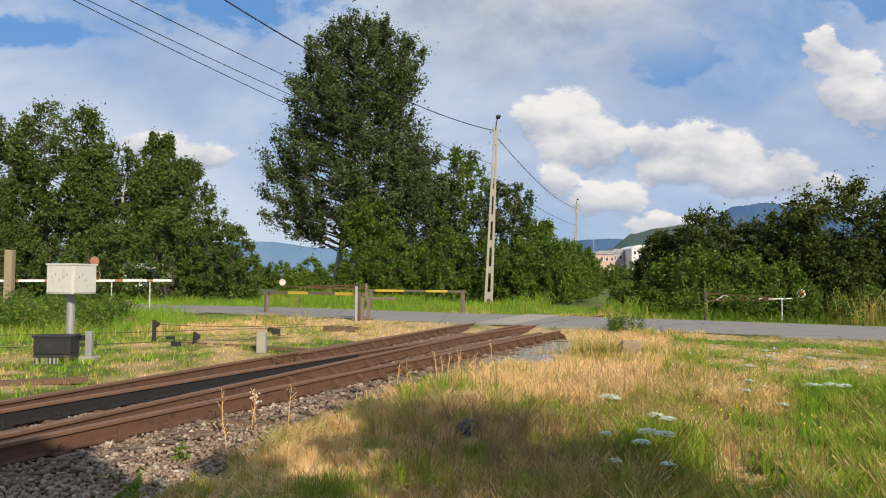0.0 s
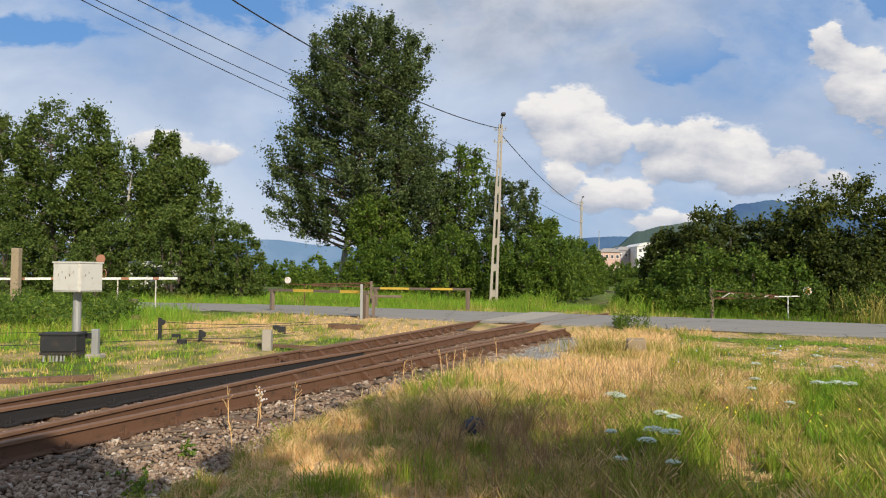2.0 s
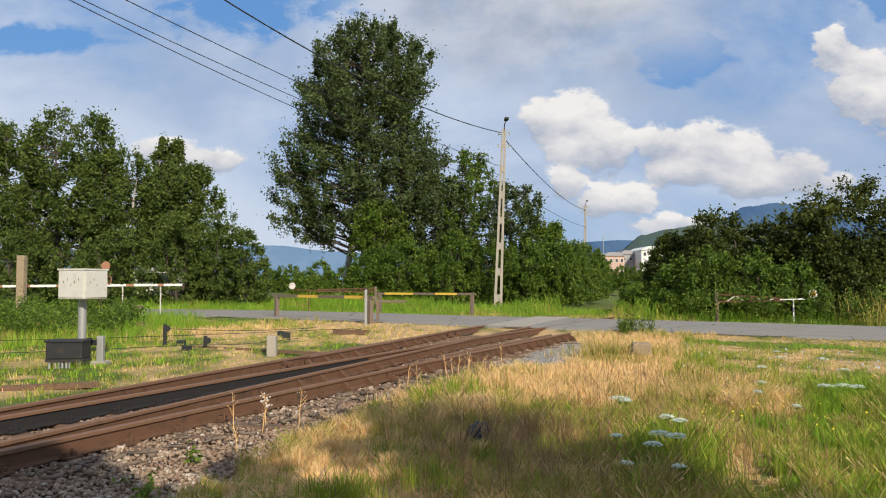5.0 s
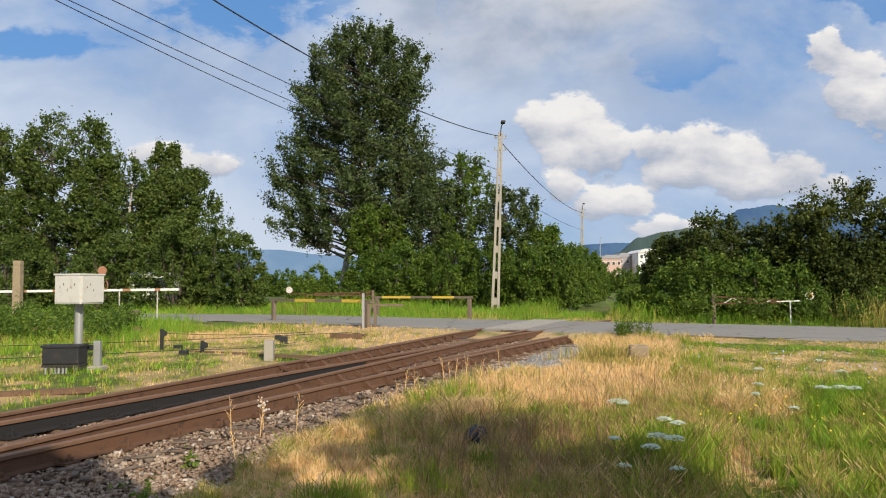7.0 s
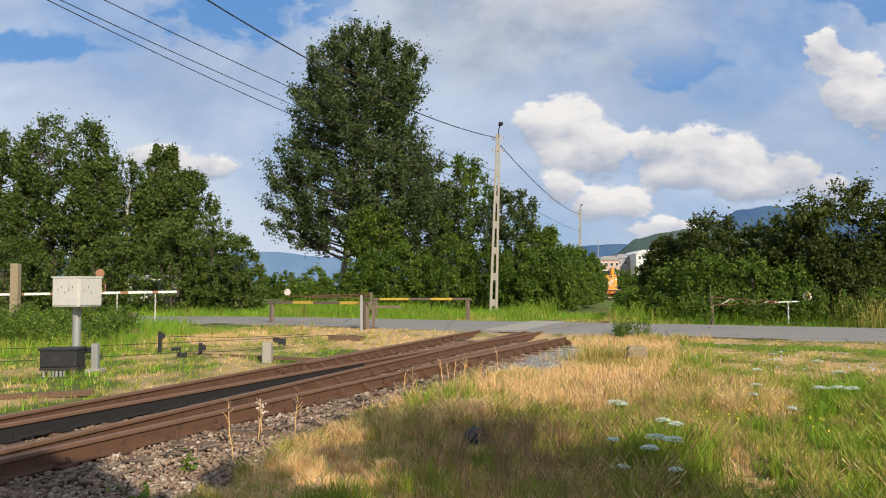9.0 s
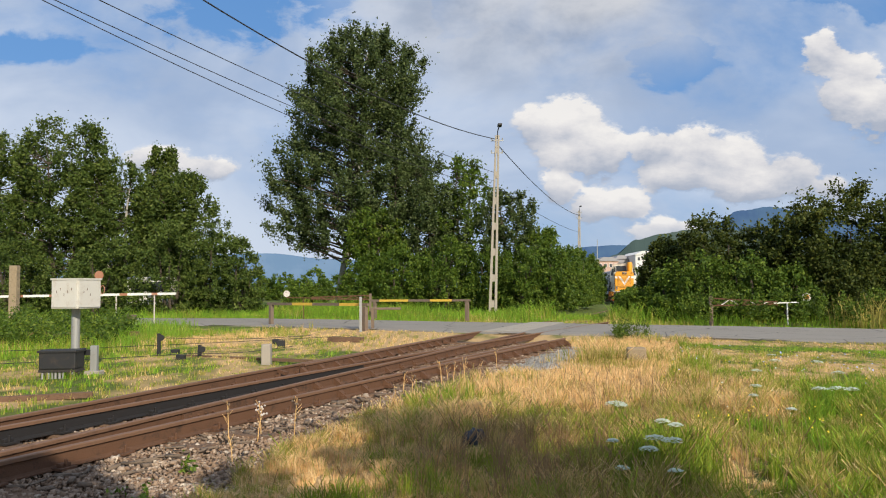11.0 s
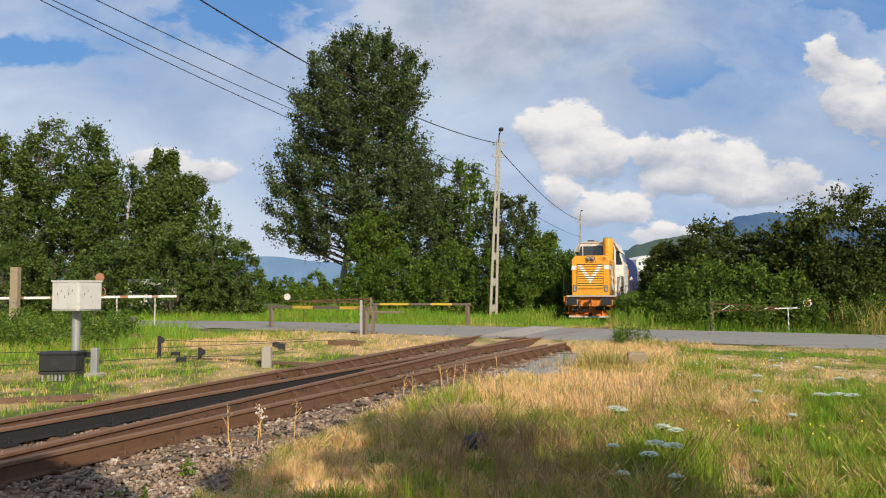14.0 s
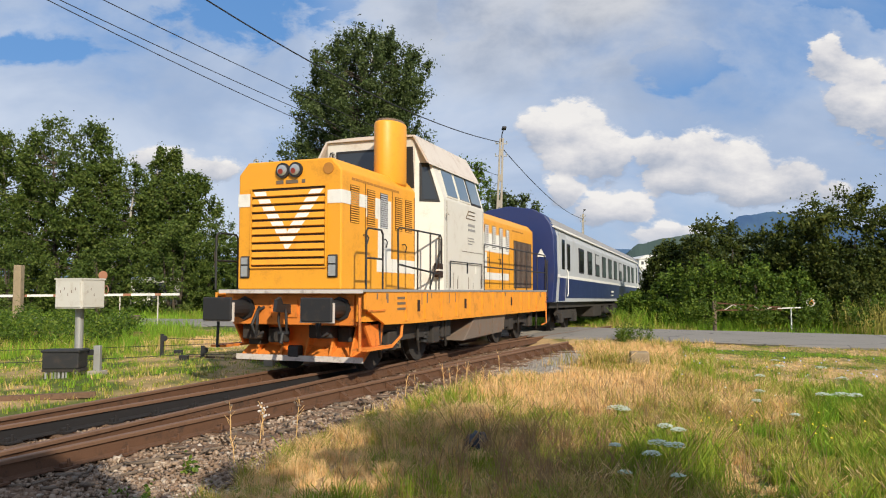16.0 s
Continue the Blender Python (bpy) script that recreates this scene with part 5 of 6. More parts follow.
            part("crossing_slab", bm, M["concrete"], bpy.data.objects["road"])
    # culvert headwall
    t = thing("culvert", "small concrete culvert headwall in dry grass", "culvert", at=(3.82, 14.85, -0.22), turn=-10)
    box_part("headwall", (-0.12, 0.24, -0.14, 0.20, -0.2, 0.36), M["block"], t, "worn brownish concrete block", 0.03)
    box_part("side_wall", (-0.85, -0.10, 0.24, 0.34, -0.2, 0.12), M["sleeper"], t, "", 0.02)
    # near-black block stands in for the shade inside the culvert hole
    box_part("floor", (-0.85, -0.10, -0.2, 0.24, -0.2, 0.05), M["under"], t)
    # a dropped bag
    bm = bmesh.new()
    bmesh.ops.create_icosphere(bm, subdivisions=3, radius=0.11)
    for v in bm.verts:
        k = noise.noise(v.co * 14) * 0.35 + noise.noise(v.co * 34) * 0.2
        v.co *= 1 + k
        v.co.z *= 1.05
    bag = part("plastic_bag", bm, paint("dark bag", (0.02, 0.022, 0.03), 0.35, (0.05, 0.05, 0.07), 0.5, 20.0), None, "", True)
    bag.matrix_basis = pose(0.32, 6.95, float(ground_z(0.32, 6.95)) + 0.10)
    tagged(bag, "crumpled dark plastic bag lying in the grass", "plastic bag")
    # a parked van behind the grove's edge
    t = thing("van", "white van parked behind the bushes", "van", at=(-18.4, 43.9, 0.0))
    box_part("body", (0, 2.6, 0, 1.8, 0.5, 2.15), M["white"], t, "", 0.12)
    box_part("windscreen", (0.3, 2.3, -0.02, 0.02, 1.3, 1.85), M["coachglass"], t, "", 0.02)
    for x in (0.45, 2.1):
        for y in (0.1, 1.7):
            bm = bmesh.new()
            tube(bm, [(x, y - 0.1, 0.33), (x, y + 0.1, 0.33)], 0.33, 16)
            part("wheel", bm, M["seal"], t)
    build_flowers()


def umbel(at, h, r, seed, mat):
    rng = random.Random(seed)
    t = thing("wild_carrot", "white umbel flower on a thin green stem in the meadow", "flower", "wild carrots", at)
    bm = bmesh.new()
    lean = (rng.uniform(-0.1, 0.1), rng.uniform(-0.1, 0.1))
    top = Vector((lean[0], lean[1], h))
    tube(bm, [(0, 0, -0.05), (lean[0] * 0.4, lean[1] * 0.4, h * 0.6), top], 0.004, 5)
    for k in range(9):
        a = k * 0.7
        tube(bm, [top, top + Vector((math.cos(a) * r * 0.8, math.sin(a) * r * 0.8, 0.035))], 0.0016, 4)
    part("stem", bm, M["green"], t)
    bm = bmesh.new()
    for k in range(110):
        a, q = k * 2.39996, r * math.sqrt((k + 0.5) / 110)
        c = top + Vector((math.cos(a) * q, math.sin(a) * q, 0.045 - 0.25 * q * q / r + rng.uniform(-0.006, 0.006)))
        s = rng.uniform(0.007, 0.012)
        vs = [bm.verts.new(c + Vector((math.cos(b) * s, math.sin(b) * s, rng.uniform(-0.003, 0.003)))) for b in (0, 1.26, 2.5, 3.77, 5.0)]
        bm.faces.new(vs)
    part("flower_head", bm, mat, t)
    return t


def build_flowers():
    spots = [(1.54, 6.88, 0.42, 0.10), (1.72, 6.80, 0.40, 0.06), (1.47, 5.40, 0.40, 0.075), (1.50, 5.25, 0.36, 0.065), (1.70, 5.45, 0.40, 0.07), (1.75, 5.65, 0.44, 0.055), (1.71, 5.95, 0.42, 0.06), (1.36, 5.9, 0.30, 0.045), (1.30, 5.1, 0.24, 0.05), (1.55, 5.0, 0.26, 0.045),
             (3.76, 7.5, 0.44, 0.07), (3.88, 7.3, 0.46, 0.10), (4.05, 7.35, 0.44, 0.06), (3.42, 8.0, 0.40, 0.06), (3.30, 7.7, 0.34, 0.045), (4.55, 10.5, 0.46, 0.09), (4.75, 10.7, 0.5, 0.06), (4.48, 8.4, 0.46, 0.07), (4.9, 9.6, 0.48, 0.07), (3.9, 9.3, 0.40, 0.07), (3.2, 7.0, 0.30, 0.045), (4.3, 6.6, 0.36, 0.05)]
    for i, (x, y, h, r) in enumerate(spots):
        umbel((x, y, float(ground_z(x, y))), h, r, i, M["petal"])
    # dry seed stalks along the ballast
    rng = random.Random(8)
    for i, (s, o, h) in enumerate([(-3.2, 1.75, 0.42), (-3.0, 1.95, 0.36), (-2.85, 1.9, 0.40), (-2.7, 2.2, 0.44), (-3.9, 2.3, 0.25), (0.2, 2.2, 0.38), (0.35, 2.3, 0.34), (1.3, 2.4, 0.46), (1.5, 2.5, 0.42), (1.6, 2.4, 0.36), (1.9, 2.55, 0.44), (2.1, 2.5, 0.40), (2.3, 2.7, 0.34), (4.4, 2.4, 0.40), (-0.6, 2.4, 0.30)]):
        p = on(s, o, -0.24)
        t = thing("dry_stalk", "dry brown weed stalk growing from the ballast", "weed", "dry stalks", tuple(p))
        bm = bmesh.new()
        lx, ly = rng.uniform(-0.06, 0.06), rng.uniform(-0.06, 0.06)
        tube(bm, [(0, 0, -0.03), (lx * 0.4, ly * 0.5, h * 0.55), (lx, ly, h)], [0.006, 0.005, 0.003], 5)
        for k in range(5):
            z = h * (0.5 + 0.1 * k)
            tube(bm, [(lx * z / h, ly * z / h, z), (lx * z / h + rng.uniform(-0.06, 0.06), ly * z / h + rng.uniform(-0.06, 0.06), z + 0.07)], 0.0025, 4)
        part("stem", bm, M["dry"], t)
        bm = bmesh.new()
        for k in range(6):
            bmesh.ops.create_icosphere(bm, subdivisions=1, radius=rng.uniform(0.010, 0.018), matrix=Matrix.Translation((lx + rng.uniform(-0.05, 0.05), ly + rng.uniform(-0.05, 0.05), h + rng.uniform(-0.08, 0.03))))
        tagged(part("seed_head", bm, M["plough"] if 1 <= i <= 2 else M["wood"], t), kind="stuff")
    # small meadow flowers, leafy weeds
    nr = np.random.default_rng(21)

    def dots(n, x0, x1, y0, y1, z0, z1, size, mat, label):
        x, y = scatter(nr, n, x0, x1, y0, y1)
        s, o = to_track(x, y)
        ok = (o > 5.6) & (y < edge_y(ROAD_NEAR, x) - 2) & (fbm(x, y, 1.4, 6.0) > 0.1)
        x, y = x[ok], y[ok]
        n = len(x)
        z = ground_z(x, y) + nr.uniform(z0, z1, n)
        a = nr.uniform(0, 6.28, (n, 1)) + np.array([[0, 1.571, 3.142, 4.712]])
        sz = size * nr.uniform(0.6, 1.3, (n, 1))
        tilt = nr.normal(size=(n, 1)) * 0.4
        v = np.stack([x[:, None] + np.cos(a) * sz, y[:, None] + np.sin(a) * sz * 0.8, z[:, None] + np.sin(a) * sz * (0.5 + tilt)], -1).reshape(-1, 3)
        tagged(arrays("meadow_flowers", v, np.arange(n * 4).reshape(-1, 4), mat), label, "flowers", kind="stuff")
    dots(420, 1.8, 7, 5, 14, 0.15, 0.32, 0.010, M["petal_y"], "small yellow meadow flowers in the grass")
    dots(110, 3.4, 9, 10, 15, 0.15, 0.40, 0.014, M["petal_b"], "pale blue chicory flowers in the grass")
    dots(90, 1.8, 8, 5, 15, 0.15, 0.40, 0.010, M["petal"], "tiny white meadow flowers in the grass")


def weeds():
    """Leafy low plants as clumps of leaves."""
    nr = np.random.default_rng(31)
    cs, rs = [], []
    for x, y, r, h in [(5.35, 20.9, 0.35, 0.25), (5.0, 20.8, 0.3, 0.2), (5.7, 21.1, 0.3, 0.22), (5.2, 21.8, 0.25, 0.2),
                       (-2.2, 5.6, 0.09, 0.05), (-2.45, 5.75, 0.08, 0.06), (-2.15, 6.4, 0.09, 0.12), (-2.1, 5.3, 0.10, 0.06)]:
        for k in range(6):
            cs.append((x + nr.normal() * r * 0.5, y + nr.normal() * r * 0.5, float(ground_z(x, y)) + h * nr.uniform(0.2, 1.2)))
            rs.append(r * 0.7)
    up = np.tile(np.array([[0.1, 0.0, 1.0]]), (len(cs), 1))
    v, f = leaf_cloud(nr, np.array(cs), np.array(rs), up, 3600, 0.022)
    tagged(arrays("leafy_weeds", v, f, M["leaf_bush"]), "low leafy green weeds in the grass", "weeds", kind="stuff")
    a, q = nr.uniform(0, 6.28, 1500), np.abs(nr.normal(size=1500))
    x, y = 1.68 + np.cos(a) * q * 0.26, 5.85 + np.sin(a) * q * 0.42
    blades("tall_grass", x, y, nr.uniform(0.16, 0.42, len(x)), nr.uniform(0.005, 0.011, len(x)), M["green"], nr, 0.30, "tall dark green weeds among the flowers", "weeds")
    # tall weeds by the road and the hedge
    cs, rs = [], []
    for k in range(150):
        x = nr.uniform(9.5, 20)
        y = float(edge_y(ROAD_FAR, x)) + nr.uniform(1.5, 4.5)
        cs.append((x, y, nr.uniform(0.2, 1.1)))
        rs.append(nr.uniform(0.12, 0.3))
    for k in range(150):
        x = nr.uniform(-24, -8.5)
        y = float(edge_y(ROAD_NEAR, x)) - nr.uniform(0.8, 9) * (1 if x < -10.5 else 0.3)
        if x > -12 and y > 27:
            continue
        cs.append((x, y, nr.uniform(0.0, 0.55)))
        rs.append(nr.uniform(0.12, 0.35))
    for k in range(130):
        x, y = nr.uniform(-15, -8.4), nr.uniform(18.5, 27)
        if x > -0.30 * y - 2.6 or y > float(edge_y(ROAD_NEAR, x)) - 1.5:
            continue
        cs.append((x, y, nr.uniform(-0.1, 0.45)))
        rs.append(nr.uniform(0.18, 0.42))
    up = np.tile(np.array([[0.05, 0.0, 1.0]]), (len(cs), 1))
    v, f = leaf_cloud(nr, np.array(cs), np.array(rs), up, 40000, 0.042)
    v[:, 2] = np.maximum(v[:, 2], -0.1)
    tagged(arrays("tall_weeds", v, f, M["leaf_bush"]), "tall leafy roadside weeds", "weeds", kind="stuff")


weeds()


# ---- the train ----
def hood_outline(w, z0, z1, ch):
    return [(-w, z0), (w, z0), (w, z1 - ch), (w - ch * 0.9, z1), (-w + ch * 0.9, z1), (-w, z1 - ch)]


def louvre(parent, x, y0, y1, z0, z1, n, paint_mat, sign=1):
    """A louvred panel on a side wall, its slats proud of a dark backing."""
    back = box_part("louvre", (x - 0.004 * sign if sign > 0 else x - 0.004, x + 0.004, y0, y1, z0, z1), M["slat_dark"], parent, "slatted air louvre")
    bm = bmesh.new()
    for i in range(n):
        z = z0 + (z1 - z0) * (i + 0.5) / n
        h = (z1 - z0) / n * 0.30
        prism(bm, [(x + 0.002 * sign, z - h), (x + 0.016 * sign, z - h * 1.3), (x + 0.002 * sign, z + h)], y0 + 0.015, y1 - 0.015)
    part("slat", bm, paint_mat, back)
    return back


def rail_loop(name, pts, posts, parent, r=0.017):
    bm = bmesh.new()
    tube(bm, pts, r, 6)
    for p, q in posts:
        tube(bm, [p, q], r, 6)
    return part(name, bm, M["black"], parent, "black tubular handrail")


def wheelset(parent, y, r=0.5, name="wheel"):
    for sx in (-1, 1):
        bm = bmesh.new()
        tube(bm, [(sx * 0.70, y, r), (sx * 0.82, y, r)], r, 24)
        tube(bm, [(sx * 0.68, y, r), (sx * 0.71, y, r)], r + 0.027, 24)
        w = part(name, bm, M["under"], parent)
        bm = bmesh.new()
        tube(bm, [(sx * 0.82, y, r), (sx * 0.86, y, r)], r * 0.30, 14)
        part("hub", bm, M["rust"], w)


def bogie(parent, y0, y1, r, xo, z):
    b = box_part("bogie_frame", (-xo, xo, (y0 + y1) / 2 - 0.3, (y0 + y1) / 2 + 0.3, z - 0.12, z + 0.16), M["under"], parent, "dark grimy bogie frame")
    for sx in (-1, 1):
        bm = bmesh.new()
        prism(bm, [(y0 - 0.55, z - 0.02), (y0 - 0.2, z - 0.14), (y1 + 0.2, z - 0.14), (y1 + 0.55, z - 0.02), (y1 + 0.5, z + 0.16), (y0 - 0.5, z + 0.16)], sx * xo - 0.05, sx * xo + 0.05, "x")
        part("side_beam", bm, M["under"], b)
        for y in (y0, y1):
            box_part("axle_box", (sx * xo - 0.14, sx * xo + 0.14, y - 0.17, y + 0.17, r - 0.16, r + 0.17), M["under"], b, bevel=0.03)
        for y in (y0 - 0.34, y0 + 0.34, y1 - 0.34, y1 + 0.34):
            bm = bmesh.new()
            for k in range(5):
                tube(bm, [(sx * xo, y, z - 0.24 + 0.075 * k), (sx * xo, y, z - 0.20 + 0.075 * k)], 0.085, 10)
            part("coil_spring", bm, M["black"], b)
    wheelset(parent, y0, r)
    wheelset(parent, y1, r)


def buffer_pair(parent, y, back, z=1.06, wide=0.265, tall=0.18):
    """Buffers whose heads stand at y and whose shanks run to y + back."""
    s = 1 if back > 0 else -1
    for sx in (-0.875, 0.875):
        bm = bmesh.new()
        box(bm, sx - wide, sx + wide, min(y, y + 0.05 * s), max(y, y + 0.05 * s), z - tall, z + tall, 0.02)
        hd = part("buffer", bm, M["black"], parent, "black rectangular buffer with pale edge")
        bm = bmesh.new()
        box(bm, sx - wide - 0.012, sx + wide + 0.012, min(y + 0.03 * s, y + 0.075 * s), max(y + 0.03 * s, y + 0.075 * s), z - tall - 0.012, z + tall * 0.55)
        part("edge", bm, M["plough"], hd)
        bm = bmesh.new()
        tube(bm, [(sx, y + 0.05 * s, z), (sx, y + 0.30 * s, z)], 0.095, 14)
        tube(bm, [(sx, y + 0.28 * s, z), (sx, y + back, z)], 0.135, 14)
        tube(bm, [(sx, y + back - 0.05 * s, z), (sx, y + back, z)], 0.19, 8)
        part("shank", bm, M["black"], hd)


def hoses(parent, y, xs, z0, s):
    for k, x in enumerate(xs):
        bm = bmesh.new()
        d = 0.05 * (-1) ** k
        tube(bm, [(x, y, z0), (x + d, y - 0.12 * s, z0 - 0.06), (x + d * 2, y - 0.20 * s, z0 - 0.28), (x + d, y - 0.16 * s, z0 - 0.46), (x - d * 0.5, y - 0.06 * s, z0 - 0.40)], 0.026, 7)
        part("brake_hose", bm, M["black"], parent, "hanging black rubber brake hose")


def build_loco():
    t = thing("locomotive", "orange and cream diesel shunting locomotive with white chevron front", "locomotive")
    O, C = M["orange"], M["cream"]
    # frame, walkway, headstocks
    f = box_part("frame", (-1.30, 1.30, 0.78, 12.45, 0.86, 1.30), M["sill"], t, "orange side sill with ribs")
    for sx in (-1, 1):
        bm = bmesh.new()
        prism(bm, [(1.3, 0.80), (2.4, 0.78), (12.45, 0.76), (12.45, 1.315), (0.62, 1.315), (0.62, 1.06)], sx * 1.34, sx * 1.385, "x")
        part("sill_plate", bm, M["sill"], f)
        for i in range(13):
            y = 2.1 + 0.83 * i
            box_part("rib", (sx * 1.40 - 0.018, sx * 1.40 + 0.018, y - 0.02, y + 0.02, 0.84, 1.31), M["sill"], f)
        for y in (2.6, 5.1, 8.6):
            # no hole is cut: a dark plate paints the slot's inner shade
            box_part("slot", (sx * 1.389 - 0.004, sx * 1.389 + 0.004, y, y + 0.11, 0.98, 1.18), M["slat_dark"], f)
        # stencilled notes as plain bars
        for k in range(3):
            box_part("lettering", (sx * 1.389 - 0.003, sx * 1.389 + 0.003, 1.75, 2.05 + 0.05 * k, 1.20 - 0.09 * k, 1.24 - 0.09 * k), M["stain"], f)
    wk = box_part("walkway", (-1.24, 1.40, 0.52, 12.66, 1.322, 1.362), M["roofgrey"], t, "worn grey walkway plate")
    box_part("edge_strip", (-1.22, 1.38, 0.495, 0.525, 1.30, 1.352), M["plough"], wk)
    hs = box_part("headstock", (-1.30, 1.30, 0.54, 0.66, 0.80, 1.28), M["orange_low"], t, "worn orange buffer beam", 0.01)
    for sx in (-0.44, -0.30, 0.24, 0.38):
        for k in range(4):
            bm = bmesh.new()
            tube(bm, [(sx, 0.545, 0.92 + 0.09 * k), (sx, 0.515, 0.92 + 0.09 * k)], 0.022, 6)
            part("bolt", bm, M["orange_low"], hs)
    box_part("drawplate", (-0.19, 0.13, 0.52, 0.545, 0.92, 1.20), M["orange_low"], hs)
    bm = bmesh.new()
    prism(bm, [(0.10, 1.02), (0.56, 0.98), (0.56, 1.12), (0.30, 1.14), (0.24, 1.24), (0.14, 1.20)], -0.07, 0.0, "x")
    hook = part("coupling_hook", bm, M["black"], hs, "black steel coupling hook")
    bm = bmesh.new()
    for sx in (-0.10, 0.04):
        tube(bm, [(sx, 0.32, 1.06), (sx * 1.2, 0.33, 0.86), (sx * 0.8, 0.36, 0.68)], 0.024, 7)
    tube(bm, [(-0.13, 0.36, 0.68), (0.09, 0.36, 0.68)], 0.03, 7)
    tube(bm, [(-0.03, 0.34, 0.68), (-0.04, 0.30, 0.52)], 0.035, 7)
    part("screw_coupling", bm, M["black"], hook)
    hs.location, hs.scale = (0, 0.20, 0), (0.86, 1, 1)
    box_part("rear_headstock", (-1.30, 1.30, 12.40, 12.50, 0.80, 1.28), M["orange_low"], t, "worn orange rear buffer beam")
    buffer_pair(t, 0.0, 0.75)
    buffer_pair(t, 13.06, -0.56)
    hoses(t, 0.76, (-0.62, -0.52, 0.52, 0.66), 1.08, 1)
    # snow plough and front underworks
    pl = box_part("snow_plough", (-1.28, 1.28, 0.66, 0.72, 0.36, 0.82), M["orange_low"], t, "worn orange snow plough with pale lower edge")
    bm = bmesh.new()
    prism(bm, [(0.36, 0.24), (0.44, 0.22), (0.80, 0.46), (0.80, 0.52)], -1.30, 1.30, "x")
    part("blade", bm, M["orange_low"], pl)
    box_part("blade_edge", (-1.33, 1.33, 0.33, 0.38, 0.21, 0.30), M["plough"], pl, "chipped pale blade edge", 0.006)
    for sx in (-0.95, -0.42, 0.10, 0.62, 1.05):
        bm = bmesh.new()
        prism(bm, [(0.42, 0.30), (0.70, 0.36), (0.70, 0.80), (0.62, 0.80)], sx - 0.02, sx + 0.02, "x")
        part("gusset", bm, M["orange_low"], pl)
    box_part("bracket", (-0.18, 0.04, 0.30, 0.46, 0.28, 0.46), M["black"], pl, "black steel bracket", 0.02)
    box_part("side_box", (-1.16, -0.86, 0.45, 0.7, 0.45, 0.75), M["under"], pl, "", 0.03)
    box_part("side_box", (0.72, 1.0, 0.50, 0.7, 0.52, 0.76), M["under"], pl, "", 0.03)
    pl.location, pl.scale = (0, 0.58, 0), (0.88, 1, 1)
    # corner steps
    for sx in (-1, 1):
        bm = bmesh.new()
        tube(bm, [(sx * 1.28, 0.60, 1.25), (sx * 1.30, 0.58, 0.44), (sx * 1.32, 1.7, 0.44), (sx * 1.34, 2.0, 0.58), (sx * 1.34, 2.05, 0.80)], 0.026, 7)
        st = part("step_frame", bm, M["orange_low"] if sx > 0 else M["black"], t, "bent tube holding the corner step")
        box_part("tread", (sx * 1.30 - 0.16, sx * 1.30 + 0.10, 0.62, 1.55, 0.42, 0.455), M["orange_low"], st)
        bm = bmesh.new()
        prism(bm, [(1.15, 0.46), (1.48, 0.46), (1.58, 0.80), (0.9, 0.80)], sx * 1.18, sx * 1.22, "x")
        part("gusset", bm, M["orange_low"], st)
        box_part("upper_tread", (sx * 1.34 - 0.12, sx * 1.34 + 0.07, 0.70, 1.25, 1.02, 1.045), M["orange_low"], st)
    for x0, x1, y0, y1, z0, z1 in ((-1.02, -0.70, 0.86, 1.15, 0.55, 0.80), (0.20, 0.62, 0.92, 1.2, 0.58, 0.82), (-0.55, -0.25, 0.90, 1.1, 0.50, 0.74)):
        box_part("brake_gear", (x0, x1, y0, y1, z0, z1), M["under"], t, "grimy brake gear behind the beam", 0.03)
    # front hood
    bm = bmesh.new()
    prism(bm, hood_outline(0.95, 1.362, 3.42, 0.20), 0.62, 3.52, "y", 0.025)
    hood = part("front_hood", bm, O, t, "bright orange engine hood")
    bk = box_part("grille", (-0.68, 0.68, 0.607, 0.63, 1.72, 2.98), M["slat_dark"], hood, "orange slatted radiator grille with white chevron")
    n = 10
    for i in range(n):
        z0, z1 = 1.745 + 1.22 * i / n, 1.745 + 1.22 * (i + 1) / n - 0.028
        bm = bmesh.new()
        prism(bm, [(0.610, z0), (0.575, z0 + 0.012), (0.598, z1), (0.610, z1)], -0.665, 0.665, "x")
        part("slat", bm, O, bk)
        # chevron stripes on this slat
        for sx in (-1, 1):
            lo, hi = z0 + 0.016, z1 - 0.006
            def out_x(z):
                return (z - 1.96) / 0.94 * 0.62
            a0, a1, b0, b1 = out_x(lo), out_x(hi), out_x(lo) - 0.215, out_x(hi) - 0.215
            if a1 <= 0.0:
                continue
            bm = bmesh.new()
            q = [(max(b0, 0), lo), (max(a0, 0.001), lo), (min(a1, 0.66), hi), (max(b1, 0), hi)]
            vs = []
            for d in (-0.006, 0.004):
                vs.append([bm.verts.new((sx * x, 0.575 + (z - z0) / (z1 - z0) * 0.023 + d, z)) for x, z in q])
            for j in range(4):
                bm.faces.new((vs[0][j], vs[0][(j + 1) % 4], vs[1][(j + 1) % 4], vs[1][j]))
            bm.faces.new(vs[0])
            bm.faces.new(vs[1][::-1])
            bmesh.ops.recalc_face_normals(bm, faces=bm.faces)
            part("chevron", bm, M["white"], bk)
    fr = bmesh.new()
    for a, b in (((-0.69, 0.60, 1.71), (0.69, 0.60, 1.71)), ((-0.69, 0.60, 2.99), (0.69, 0.60, 2.99)), ((-0.69, 0.60, 1.71), (-0.69, 0.60, 2.99)), ((0.69, 0.60, 1.71), (0.69, 0.60, 2.99))):
        bar(fr, a, b, 0.025)
    part("grille_frame", fr, O, bk)
    for x0, x1 in ((-0.952, -0.705), (0.705, 0.952)):
        box_part("band", (x0, x1, 0.612, 0.63, 2.70, 2.91), M["white"], hood, "white painted band")
